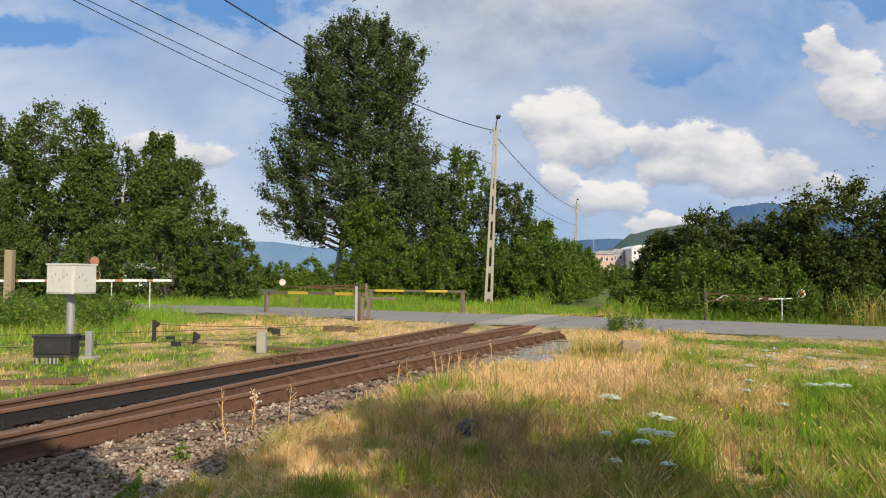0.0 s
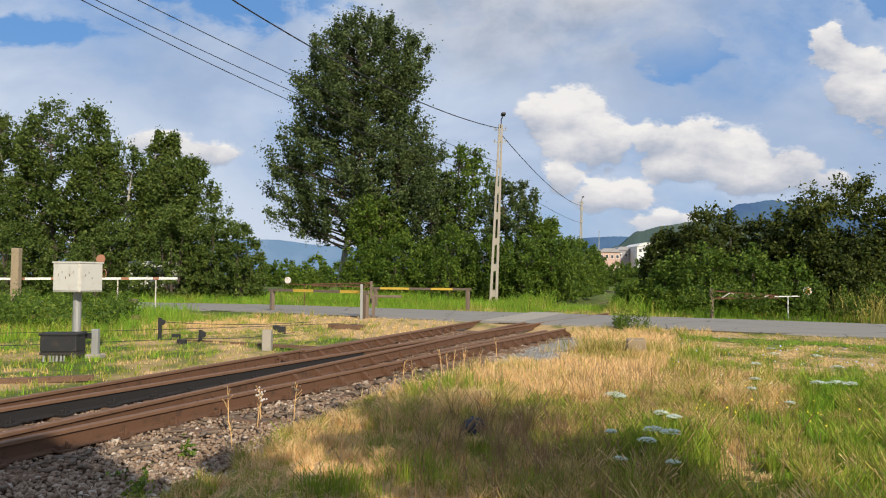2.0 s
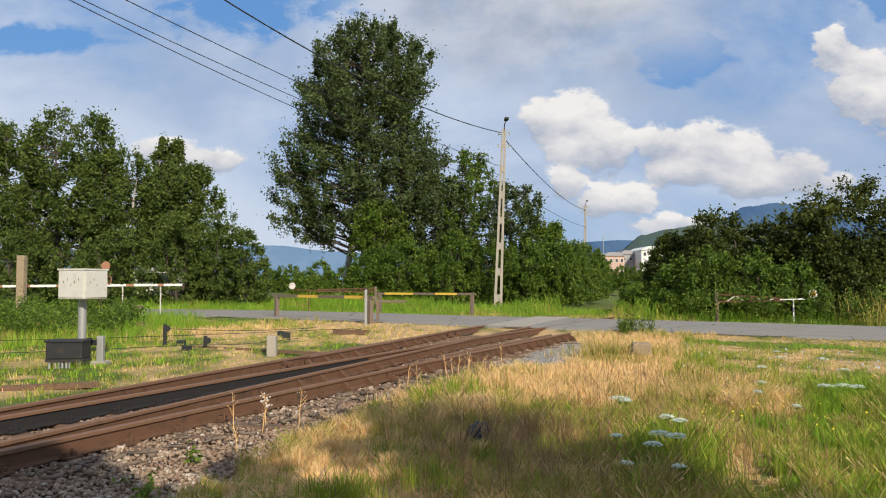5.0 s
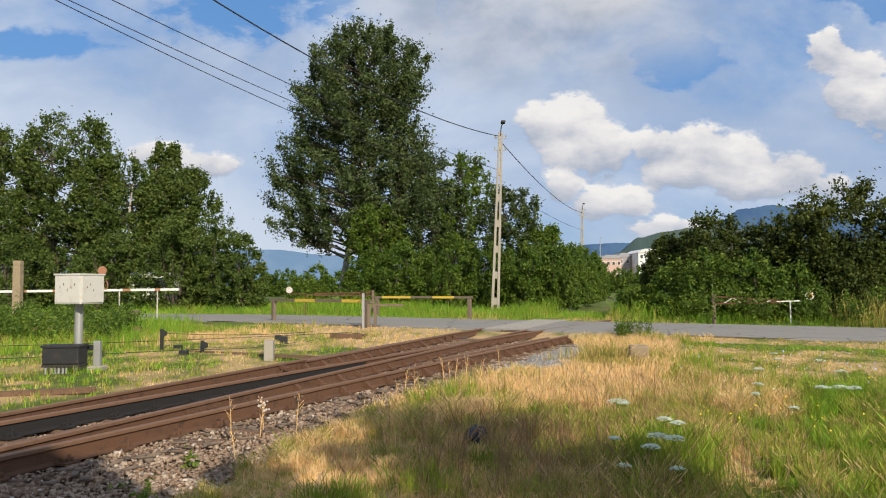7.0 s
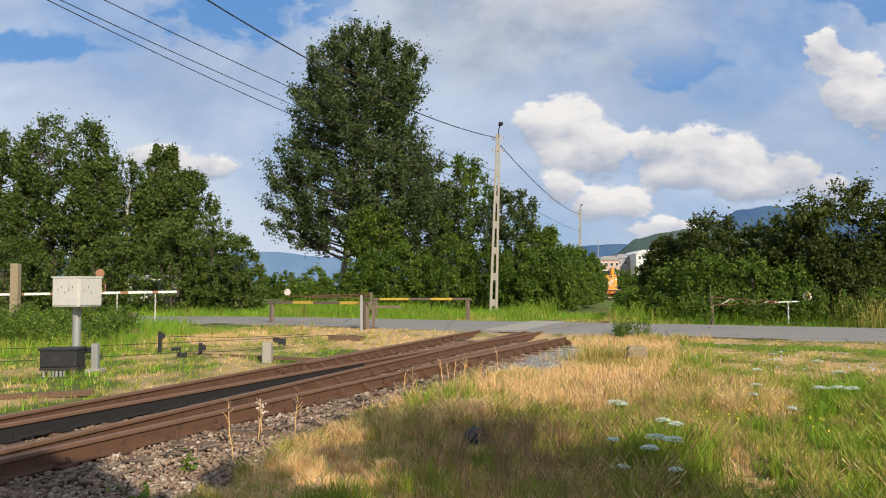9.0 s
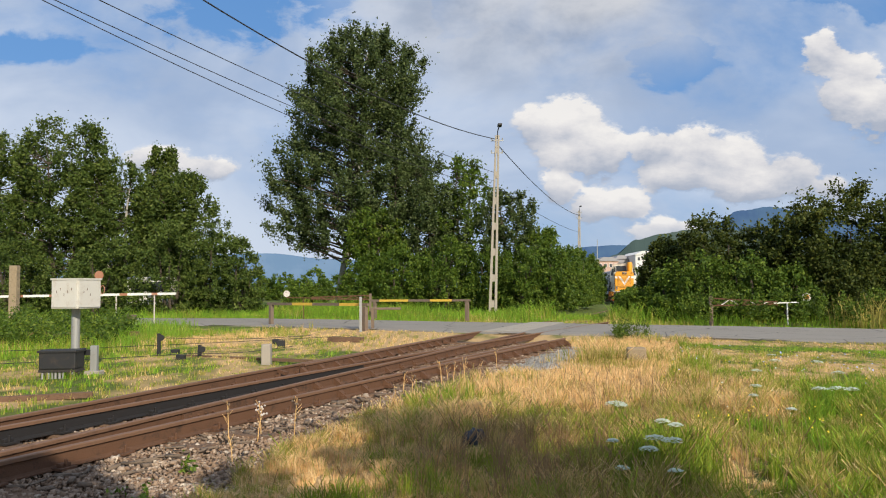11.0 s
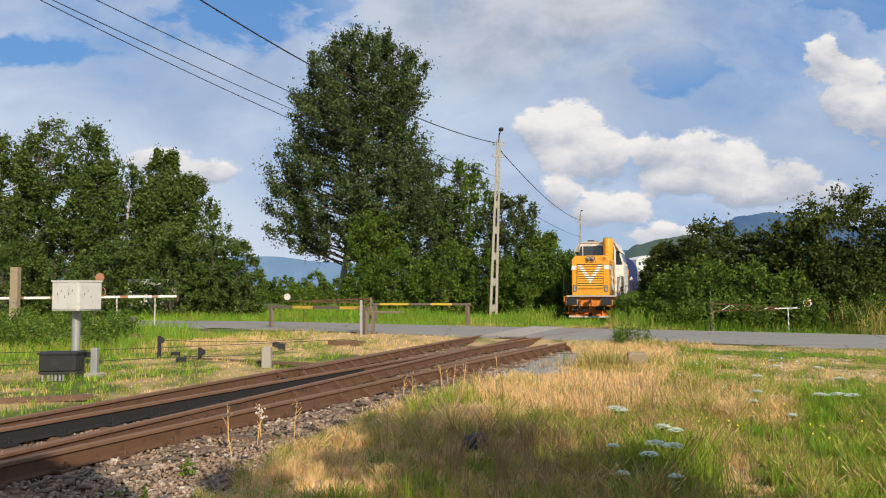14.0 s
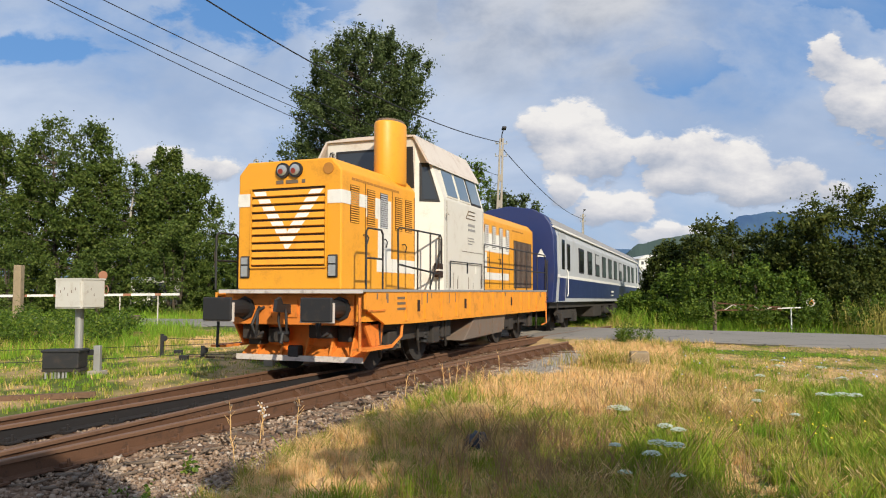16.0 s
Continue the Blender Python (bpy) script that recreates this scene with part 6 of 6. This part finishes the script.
    # twin headlights, marker disc, number shown as plain bars
    for x in (-0.10, 0.135):
        bm = bmesh.new()
        tube(bm, [(x, 0.64, 3.255), (x, 0.575, 3.255)], 0.122, 22)
        l = part("headlight", bm, M["black"], hood, "round headlight in a black ring")
        bm = bmesh.new()
        tube(bm, [(x, 0.59, 3.255), (x, 0.562, 3.255), (x, 0.552, 3.255)], [0.088, 0.088, 0.05], 20)
        part("lens", bm, M["lens"], l)
        bm = bmesh.new()
        disc(bm, (x - 0.02, 0.553, 3.235), (0, -1, 0), 0.045, 0.006, 12)
        part("bulb", bm, M["ledred"], l)
    bm = bmesh.new()
    disc(bm, (0.72, 0.625, 3.25), (0, -1, 0), 0.09, 0.02)
    part("marker_disc", bm, M["faded"], hood, "blanked round marker lamp")
    for x0, x1 in ((-0.23, -0.10), (-0.05, 0.17), (0.24, 0.30)):
        box_part("number", (x0, x1, 0.610, 0.625, 3.045, 3.10), M["stain"], hood)
    for sx in (-0.80, 0.81):
        h = box_part("tail_lamp", (sx - 0.085, sx + 0.085, 0.585, 0.63, 1.545, 1.90), M["black"], hood, "rectangular lamp in a dark frame", 0.02)
        box_part("lens", (sx - 0.062, sx + 0.062, 0.575, 0.59, 1.57, 1.74), M["lens"], h)
        box_part("red_lens", (sx - 0.062, sx + 0.062, 0.575, 0.59, 1.765, 1.875), M["lens"], h)
    for sx in (-0.72, 0.72):
        bm = bmesh.new()
        tube(bm, [(sx + 0.04 * math.cos(a), 0.75, 3.46 + 0.04 * math.sin(a)) for a in [k * 0.785 for k in range(9)]], 0.012, 6)
        part("lifting_eye", bm, M["greymetal"], hood)
    for sx in (-1, 1):
        x = sx * 0.952
        for y in (0.90, 1.48, 1.98, 2.60, 3.04):
            louvre(hood, x, y, y + 0.30, 2.42, 3.02, 16, O if y != 1.98 else M["lightgrey"], sx)
        for y0, y1, z0, z1 in ((0.625, 1.46, 2.70, 2.91), (1.46, 1.90, 2.56, 2.91), (1.90, 2.42, 1.90, 2.91), (1.86, 3.50, 1.66, 1.90)):
            box_part("band", (x - 0.003 + 0.001 * sx, x + 0.003 + 0.001 * sx, y0, y1, z0, z1), M["white"], hood)
        for y in (1.42, 2.46, 3.46):
            box_part("seam", (x - 0.004, x + 0.004, y, y + 0.012, 1.42, 3.1), M["slat_dark"], hood)
        for y, z in ((1.36, 2.25), (2.08, 2.22), (2.9, 2.18)):
            bm = bmesh.new()
            tube(bm, [(x, y, z), (x + 0.06 * sx, y, z), (x + 0.06 * sx, y + 0.07, z - 0.04), (x + 0.05 * sx, y + 0.04, z - 0.14)], 0.012, 6)
            part("door_handle", bm, M["black"], hood)
        for k in range(14):
            box_part("lettering", (x - 0.003, x + 0.003, 0.95 + 0.13 * k, 1.06 + 0.13 * k, 3.10, 3.14), M["faded"], hood)
    # exhaust stack
    bm = bmesh.new()
    outline = [(0.665 + 0.275 * math.cos(a), 3.0 + 0.42 * math.sin(a)) for a in [k * math.pi / 10 for k in range(20)]]
    prism(bm, outline, 3.28, 4.45, "z", 0.04)
    st = part("exhaust_pipe", bm, O, t, "tall rounded orange exhaust stack", True)
    bm = bmesh.new()
    prism(bm, [(0.665 + 0.24 * math.cos(a), 3.0 + 0.36 * math.sin(a)) for a in [k * math.pi / 10 for k in range(20)]], 4.44, 4.49, "z")
    part("rim", bm, M["tank"], st)
    # cab
    sec = [(-1.40, 1.362), (1.40, 1.362), (1.40, 3.12), (1.20, 3.80), (0.93, 4.28), (-0.93, 4.28), (-1.20, 3.80), (-1.40, 3.12)]

    def front_y(x):
        return 3.50 + 0.36 * max(0, (abs(x) - 0.95) / 0.45)
    bm = bmesh.new()
    lo = [bm.verts.new((x, front_y(x), z)) for x, z in sec]
    hi = [bm.verts.new((x, 6.36, z)) for x, z in sec]
    inner = {(sx, k): bm.verts.new((sx * 0.95, 3.50, z)) for sx in (-1, 1) for k, z in ((0, 1.362), (1, 4.245))}
    bm.faces.new((inner[-1, 0], inner[1, 0], inner[1, 1], lo[4], lo[5], inner[-1, 1]))
    bm.faces.new((inner[1, 0], lo[1], lo[2], lo[3], inner[1, 1]))
    bm.faces.new((inner[-1, 1], lo[6], lo[7], lo[0], inner[-1, 0]))
    bm.faces.new(hi)
    for i in range(8):
        bm.faces.new((lo[i], lo[(i + 1) % 8], hi[(i + 1) % 8], hi[i]))
    bmesh.ops.recalc_face_normals(bm, faces=bm.faces)
    cab = part("cab", bm, C, t, "cream driver's cab with sloped side windows")
    bm = bmesh.new()
    rs = [(-1.27, 3.74), (-1.245, 3.81), (-0.96, 4.315), (-0.5, 4.35), (0.5, 4.35), (0.96, 4.315), (1.245, 3.81), (1.27, 3.74), (1.205, 3.795), (0.935, 4.285), (-0.935, 4.285), (-1.205, 3.795)]
    prism(bm, rs, 3.44, 6.44)
    roof = part("cab_roof", bm, M["cabroof"], cab, "faded pinkish cab roof with overhang")
    for x0, x1, y0, z1 in ((-0.55, -0.20, 3.9, 4.47), (-0.16, 0.10, 4.0, 4.43)):
        box_part("roof_vent", (x0, x1, y0, y0 + 0.5, 4.32, z1), M["black"], roof, "", 0.03)

    def quad_pane(name, pts, push, mat, parent, label=""):
        bm = bmesh.new()
        a, b = [bm.verts.new(Vector(p)) for p in pts], [bm.verts.new(Vector(p) + Vector(push)) for p in pts]
        bm.faces.new(a[::-1]), bm.faces.new(b)
        for i in range(len(pts)):
            bm.faces.new((a[i], a[(i + 1) % len(pts)], b[(i + 1) % len(pts)], b[i]))
        bmesh.ops.recalc_face_normals(bm, faces=bm.faces)
        return part(name, bm, mat, parent, label)

    def slope_x(z):
        return 1.40 - 0.20 * (z - 3.12) / 0.68
    for sx in (-1, 1):
        for (y0, y1, top) in ((4.06, 4.72, 0.0), (4.80, 5.46, 0.0), (5.54, 6.22, 0.0)):
            for nm, g, mat, d in (("window", 0.0, M["seal"] if y0 > 5.5 else C, 0.012), ("pane", 0.035, M["paleglass"], 0.020)):
                z0, z1 = 3.17 + g, 3.765 - g
                pts = [(sx * slope_x(z0), y0 + g, z0), (sx * slope_x(z0), y1 - g, z0), (sx * slope_x(z1), y1 - g, z1), (sx * slope_x(z1), y0 + g, z1)]
                ob = quad_pane(nm, pts, (sx * d, 0, d * 0.4), mat, cab if nm == "window" else last, "")
                last = ob
        # corner window in the bevelled front
        for nm, g, mat, d in (("window", 0.0, M["seal"], 0.012), ("pane", 0.04, M["glass"], 0.020)):
            z0, z1 = 3.05 + g, 3.79 - g
            pts = [(sx * (1.02 + g), front_y(1.02 + g), z0), (sx * (1.345 - g), front_y(1.345 - g), z0), (sx * (1.16 - g), front_y(1.16 - g), z1), (sx * (1.02 + g), front_y(1.02 + g), z1)]
            ob = quad_pane(nm, pts, (0.3 * d * sx, -d, 0), mat, cab if nm == "window" else last)
            last = ob
        # door, seams, handles
        for y in (4.02, 6.30):
            box_part("seam", (sx * 1.401 - 0.004, sx * 1.401 + 0.004, y, y + 0.015, 1.40, 3.10), M["stain"], cab)
        box_part("seam", (sx * 1.401 - 0.004, sx * 1.401 + 0.004, 4.9, 6.3, 2.15, 2.162), M["stain"], cab)
        for y in (5.2, 5.75):
            box_part("latch", (sx * 1.402 - 0.006, sx * 1.402 + 0.006, y, y + 0.07, 1.70, 1.92), M["seal"] if y < 5.5 else M["white"], cab)
        # maker's sign and notes as plain shapes
        sg = bars_part("sign", [((sx * 1.405, 5.15, 2.86), (sx * 1.405, 5.75, 2.86)), ((sx * 1.405, 5.15, 2.86), (sx * 1.405, 5.32, 3.02)), ((sx * 1.405, 5.32, 3.02), (sx * 1.405, 5.75, 3.02)), ((sx * 1.405, 5.30, 2.94), (sx * 1.405, 5.70, 2.94))], 0.016, M["stain"], cab)
        for k, (a, b, h) in enumerate(((5.30, 5.72, 0.05), (5.30, 5.75, 0.05), (5.28, 5.65, 0.02), (5.28, 5.70, 0.02), (5.28, 5.55, 0.02))):
            z = 2.70 - 0.10 * k if k < 2 else 2.44 - 0.06 * (k - 2)
            box_part("lettering", (sx * 1.404 - 0.004, sx * 1.404 + 0.002, a, b, z, z + h), M["roofgrey"], cab)
        bm = bmesh.new()
        tube(bm, [(sx * 1.40, 4.0, 2.85), (sx * 1.50, 3.9, 2.80), (sx * 1.50, 3.8, 2.85)], 0.012, 6)
        part("mirror_arm", bm, M["cream"], cab)
        # solid dark block paints the shade of the step opening
        box_part("step_recess", (sx * 1.30 - 0.004, sx * 1.30 + 0.004 + 0.09, 3.64, 3.84, 1.60, 1.86), M["slat_dark"], cab)
        box_part("step_bar", (sx * 1.30, sx * 1.30 + 0.10, 3.63, 3.85, 1.72, 1.75), C, cab)
    for x0, x1 in ((-1.02, -0.79), (-0.75, 0.36), (0.74, 0.935)):
        wz1 = 4.10
        w = quad_pane("window", [(x0, front_y(0), 3.44 if x1 < 0.5 else 3.30), (x1, front_y(0), 3.44 if x1 < 0.5 else 3.30), (x1 - 0.03, front_y(0), wz1), (x0 + (0.13 if x0 < -0.9 else 0.0), front_y(0), wz1)], (0, -0.016, 0), M["seal"], cab)
        quad_pane("pane", [(x0 + 0.05, front_y(0) - 0.01, 3.48 if x1 < 0.5 else 3.35), (x1 - 0.05, front_y(0) - 0.01, 3.48 if x1 < 0.5 else 3.35), (x1 - 0.06, front_y(0) - 0.01, wz1 - 0.05), (x0 + (0.15 if x0 < -0.9 else 0.05), front_y(0) - 0.01, wz1 - 0.05)], (0, -0.014, 0), M["glass"], w)
    rng = random.Random(12)
    for sx in (-1, 1):
        for k in range(16):
            y, h = rng.uniform(0.9, 12.2), rng.uniform(0.05, 0.22)
            box_part("rust_streak", (sx * 1.3865 - 0.0015, sx * 1.3865 + 0.0015, y, y + rng.uniform(0.012, 0.05), 1.30 - h, 1.30), M["tank"], f)
        for k in range(7):
            y, h = rng.uniform(4.1, 6.25), rng.uniform(0.08, 0.35)
            box_part("stain", (sx * 1.4005 - 0.0015, sx * 1.4005 + 0.0015, y, y + rng.uniform(0.01, 0.03), 1.38, 1.38 + h), M["tank"], cab)
    # rear hood
    bm = bmesh.new()
    prism(bm, hood_outline(0.95, 1.362, 3.30, 0.18), 6.34, 12.62, "y", 0.025)
    rh = part("rear_hood", bm, O, t, "orange rear hood with louvres and dark radiator grille")
    for sx in (-1, 1):
        x = sx * 0.952
        box_part("band", (x - 0.002, x + 0.002, 6.40, 9.95, 2.32, 2.78), M["white"], rh)
        box_part("band", (x - 0.002, x + 0.002, 6.40, 9.95, 1.62, 1.80), M["white"], rh)
        box_part("panel", (x - 0.004, x + 0.004, 6.42, 8.0, 1.80, 2.30), M["white"], rh)
        for i in range(5):
            louvre(rh, x, 7.2 + 0.62 * i, 7.52 + 0.62 * i, 2.40, 2.98, 12, M["white"] if i < 5 else O, sx)
        g = box_part("radiator", (x - 0.006, x + 0.006, 10.45, 12.40, 1.42, 2.74), M["slat_dark"], rh, "dark brown radiator mesh")
        for i in range(14):
            box_part("slat", (x - 0.012, x + 0.012, 10.48 + 0.138 * i, 10.52 + 0.138 * i, 1.44, 2.72), M["tank"], g)
        for y in (8.2, 9.1, 9.98):
            box_part("seam", (x - 0.005, x + 0.005, y, y + 0.012, 1.42, 2.35), M["slat_dark"], rh)
        for y in (8.0, 9.0):
            bm = bmesh.new()
            tube(bm, [(x, y, 2.16), (x + 0.06 * sx, y, 2.16), (x + 0.05 * sx, y + 0.04, 2.02)], 0.012, 6)
            part("door_handle", bm, M["black"], rh)
        for k in range(6):
            box_part("lettering", (x - 0.003, x + 0.003, 10.3 + 0.2 * k, 10.46 + 0.2 * k, 2.98, 3.02), M["faded"], rh)
    # handrails
    for sx in (-1, 1):
        x = sx * 1.38
        rail_loop("handrail", [(x, 0.62, 1.36), (x, 0.62, 2.24), (x, 0.68, 2.30), (x, 1.14, 2.30), (x, 1.20, 2.24), (x, 1.20, 1.36)], [((x, 0.62, 1.84), (x, 1.20, 1.84))], t)
        rail_loop("handrail", [(x, 1.80, 1.36), (x, 1.78, 2.36), (x, 1.86, 2.40), (x, 3.72, 2.40), (x, 3.80, 2.34), (x, 3.80, 1.75), (x, 3.6, 1.66), (x, 1.8, 1.78)],
                  [((x, 2.62, 1.36), (x, 2.62, 2.40)), ((x, 3.22, 1.36), (x, 3.22, 2.40)), ((x, 3.66, 1.36), (x, 3.66, 2.40)), ((x, 3.2, 1.40), (x, 3.75, 2.1))], t)
        rail_loop("handrail", [(x, 6.45, 1.36), (x, 6.45, 2.36), (x, 6.52, 2.40), (x, 12.30, 2.40), (x, 12.42, 2.30), (x, 12.42, 1.36)],
                  [((x, y, 1.36), (x, y, 2.40)) for y in (7.9, 9.1, 10.2, 11.4)] + [((x, 6.45, 1.88), (x, 12.42, 1.88))], t)
        rail_loop("grab_rail", [(sx * 1.44, 4.12, 1.40), (sx * 1.44, 4.12, 1.92), (sx * 1.44, 6.1, 1.92), (sx * 1.44, 6.1, 1.40)], [], t, 0.012)
        rail_loop("handrail", [(x, 12.40, 1.0), (x + 0.03 * sx, 12.55, 1.3), (x, 12.50, 2.3)], [], t)
        bm = bmesh.new()
        tube(bm, [(x, 12.44, 1.30), (x + 0.02 * sx, 12.40, 0.40), (x, 11.9, 0.36)], 0.022, 6)
        part("rear_step", bm, M["orange_low"], t)
    # tank, boxes, bogies
    bm = bmesh.new()
    prism(bm, [(5.3, 0.30), (8.1, 0.34), (8.5, 0.80), (6.1, 0.80)], -1.30, 1.30, "x", 0.02)
    tk = part("fuel_tank", bm, M["tank"], t, "rust-streaked sloping fuel tank")
    for y in (6.3, 7.3, 8.2):
        box_part("strap", (-1.312, 1.312, y, y + 0.05, 0.40, 0.80), M["tank"], tk)
    for y in (4.55, 8.95):
        box_part("battery_box", (-1.2, 1.2, y - 0.25, y + 0.25, 0.42, 0.85), M["under"], t, "", 0.03)
    bogie(t, 1.95, 3.95, 0.5, 1.08, 0.62)
    bogie(t, 9.25, 11.25, 0.5, 1.08, 0.62)
    for y in (1.4, 3.0, 4.4, 9.9, 11.9):
        bm = bmesh.new()
        tube(bm, [(1.22, y, 0.85), (1.20, y + 0.05, 0.45), (1.15, y + 0.2, 0.25)], 0.03, 6)
        part("sand_pipe", bm, M["under"], t)
    return t


def build_coach():
    t = thing("railway_coach", "dark blue and light grey passenger coach behind the locomotive", "railway coach", "coaches")
    L = 26.2
    sec = [(-1.36, 1.02), (1.36, 1.02), (1.41, 1.9), (1.39, 3.12), (1.28, 3.40), (-1.28, 3.40), (-1.39, 3.12), (-1.41, 1.9)]
    bm = bmesh.new()
    prism(bm, sec, 0.30, L)
    body = part("body", bm, M["lightgrey"], t, "light grey upper coach side")
    bm = bmesh.new()
    rf = [(1.33, 3.34), (1.30, 3.48), (1.12, 3.72), (0.75, 3.92), (0.35, 4.01), (0, 4.03)]
    rf = rf + [(-x, z) for x, z in rf[-2::-1]]
    prism(bm, rf, 0.25, L)
    part("roof", bm, M["roofgrey"], t, "weathered grey curved coach roof")
    bm = bmesh.new()
    e = [(-1.36, 1.0), (1.36, 1.0), (1.43, 1.9), (1.41, 3.12), (1.31, 3.46), (1.13, 3.73), (0.75, 3.94), (0, 4.05), (-0.75, 3.94), (-1.13, 3.73), (-1.31, 3.46), (-1.41, 3.12), (-1.43, 1.9)]
    prism(bm, e, 0.12, 0.62, "y", 0.03)
    en = part("end_wall", bm, M["blue"], t, "dark blue rounded coach end")
    bm = bmesh.new()
    prism(bm, e, L - 0.15, L + 0.12)
    part("end_wall", bm, M["blue"], t)
    box_part("gangway", (-0.62, 0.62, -0.20, 0.14, 1.15, 3.35), M["black"], en, "black rubber gangway", 0.08)
    for sx in (-1, 1):
        bm = bmesh.new()
        prism(bm, [(sx * 0.86, 2.42), (sx * 1.16, 2.42), (sx * 1.01, 2.68)], 0.105, 0.118)
        part("warning_sign", bm, M["white"], en, "small white triangular warning sign")
        bm = bmesh.new()
        tube(bm, [(sx * 1.22, 0.12, 1.1), (sx * 1.22, 0.02, 1.2), (sx * 1.22, 0.02, 2.2), (sx * 1.22, 0.12, 2.3)], 0.018, 6)
        part("handrail", bm, M["black"], en)
        s = sx
        nv = bmesh.new()
        prism(nv, [(s * 1.362, 1.14), (s * 1.370, 1.14), (s * 1.419, 1.80), (s * 1.409, 1.80)], 2.25, L - 2.25)
        part("lower_band", nv, M["navy"], body, "navy blue lower band")
        nv = bmesh.new()
        prism(nv, [(s * 1.38, 1.80), (s * 1.42, 1.80), (s * 1.424, 1.90), (s * 1.38, 1.90)], 0.62, L)
        part("waist_stripe", nv, M["white"], body)
        box_part("gutter", (s * 1.36 - 0.03, s * 1.36 + 0.03, 0.3, L, 3.36, 3.42), M["white"], body)
        for y0 in (1.05, L - 2.05):
            d = box_part("door", (s * 1.412 - 0.012, s * 1.412 + 0.012, y0, y0 + 1.0, 1.86, 3.26), M["lightgrey"], body, "narrow coach door with tall window")
            nv = bmesh.new()
            prism(nv, [(s * 1.362, 1.05), (s * 1.375, 1.05), (s * 1.424, 1.80), (s * 1.412, 1.80)], y0, y0 + 1.0)
            part("lower_panel", nv, M["blue"], d)
            box_part("window", (s * 1.425 - 0.008, s * 1.425 + 0.008, y0 + 0.26, y0 + 0.74, 2.08, 3.06), M["coachglass"], d, "", 0.006)
            bm = bmesh.new()
            tube(bm, [(s * 1.44, y0 + 1.08, 1.2), (s * 1.47, y0 + 1.1, 1.3), (s * 1.47, y0 + 1.1, 2.0), (s * 1.43, y0 + 1.08, 2.1)], 0.018, 6)
            part("grab_rail", bm, M["white"], d)
            box_part("footstep", (s * 1.30 - 0.12, s * 1.30 + 0.12, y0 + 0.1, y0 + 0.9, 0.62, 0.66), M["under"], d)
            box_part("step_plate", (s * 1.30 - 0.02, s * 1.30 + 0.02, y0 + 0.1, y0 + 0.14, 0.62, 1.05), M["under"], d)
        for i in range(11):
            y0 = 2.62 + 1.94 * i if i else 2.30
            w = 1.05 if i else 0.5
            wd = box_part("window", (s * 1.404 - 0.016, s * 1.404 + 0.016, y0, y0 + w, 2.06, 2.98), M["seal"], body, "", 0.008)
            if i % 4 == 3:
                box_part("pane", (s * 1.424 - 0.006, s * 1.424 + 0.006, y0 + 0.05, y0 + w - 0.05, 2.11, 2.48), M["coachglass"], wd)
                box_part("top_pane", (s * 1.418 - 0.006, s * 1.418 + 0.006, y0 + 0.05, y0 + w - 0.05, 2.56, 2.93), M["lightgrey"], wd, "half-open upper sash")
            else:
                box_part("pane", (s * 1.424 - 0.006, s * 1.424 + 0.006, y0 + 0.05, y0 + w - 0.05, 2.11, 2.93), M["coachglass"], wd)
        box_part("lettering", (s * 1.418 - 0.006, s * 1.418 + 0.004, 13.2, 14.0, 1.42, 1.50), M["white"], body)
        box_part("lettering", (s * 1.414 - 0.006, s * 1.414 + 0.004, 13.3, 13.9, 1.26, 1.32), M["white"], body)
    box_part("underframe", (-1.2, 1.2, 0.4, L - 0.2, 0.82, 1.02), M["under"], t)
    for y0, y1, z in ((9.0, 11.2, 0.38), (12.2, 13.6, 0.45), (15.0, 17.4, 0.40)):
        box_part("equipment_box", (-1.22, 1.22, y0, y1, z, 0.84), M["under"], t, "grimy box under the floor", 0.03)
    bogie(t, 2.6, 5.1, 0.46, 1.05, 0.58)
    bogie(t, L - 5.1, L - 2.6, 0.46, 1.05, 0.58)
    buffer_pair(t, -0.08, 0.5)
    bm = bmesh.new()
    tube(bm, [(0, 0.2, 1.05), (0, -0.15, 1.0)], 0.04, 8)
    part("coupling_hook", bm, M["black"], t)
    return t


loco = build_loco()
coach = build_coach()
coach_b = copy_thing(coach, Matrix.Identity(4))
build_clutter()
build_grass()


# ---- what moves ----
def rail_pose(s, base):
    """The pose of a vehicle whose nose is at s, on bogies base metres apart."""
    def mid(q):
        return on(q, track_off(q), float(dip(q)))
    a, b = mid(s + 2.9), mid(s + 2.9 + base)
    d = (b - a).normalized()
    a = a - d * 2.9
    return pose(a.x, a.y, a.z, math.degrees(math.asin(d.z)), 0, math.degrees(-math.atan2(d.x, d.y)))


def motions():
    nose = [(t / 2, 21.8 + 13.7 * (14.5 - t / 2)) for t in range(30)] + [(15, 14.7), (15.5, 7.45), (16, 0.0)]
    for ob, back, base in ((loco, 0.0, 7.3), (coach, 13.14, 18.0), (coach_b, 39.6, 18.0)):
        walk(ob, [(t, rail_pose(s + back, base)) for t, s in nose])


motions()
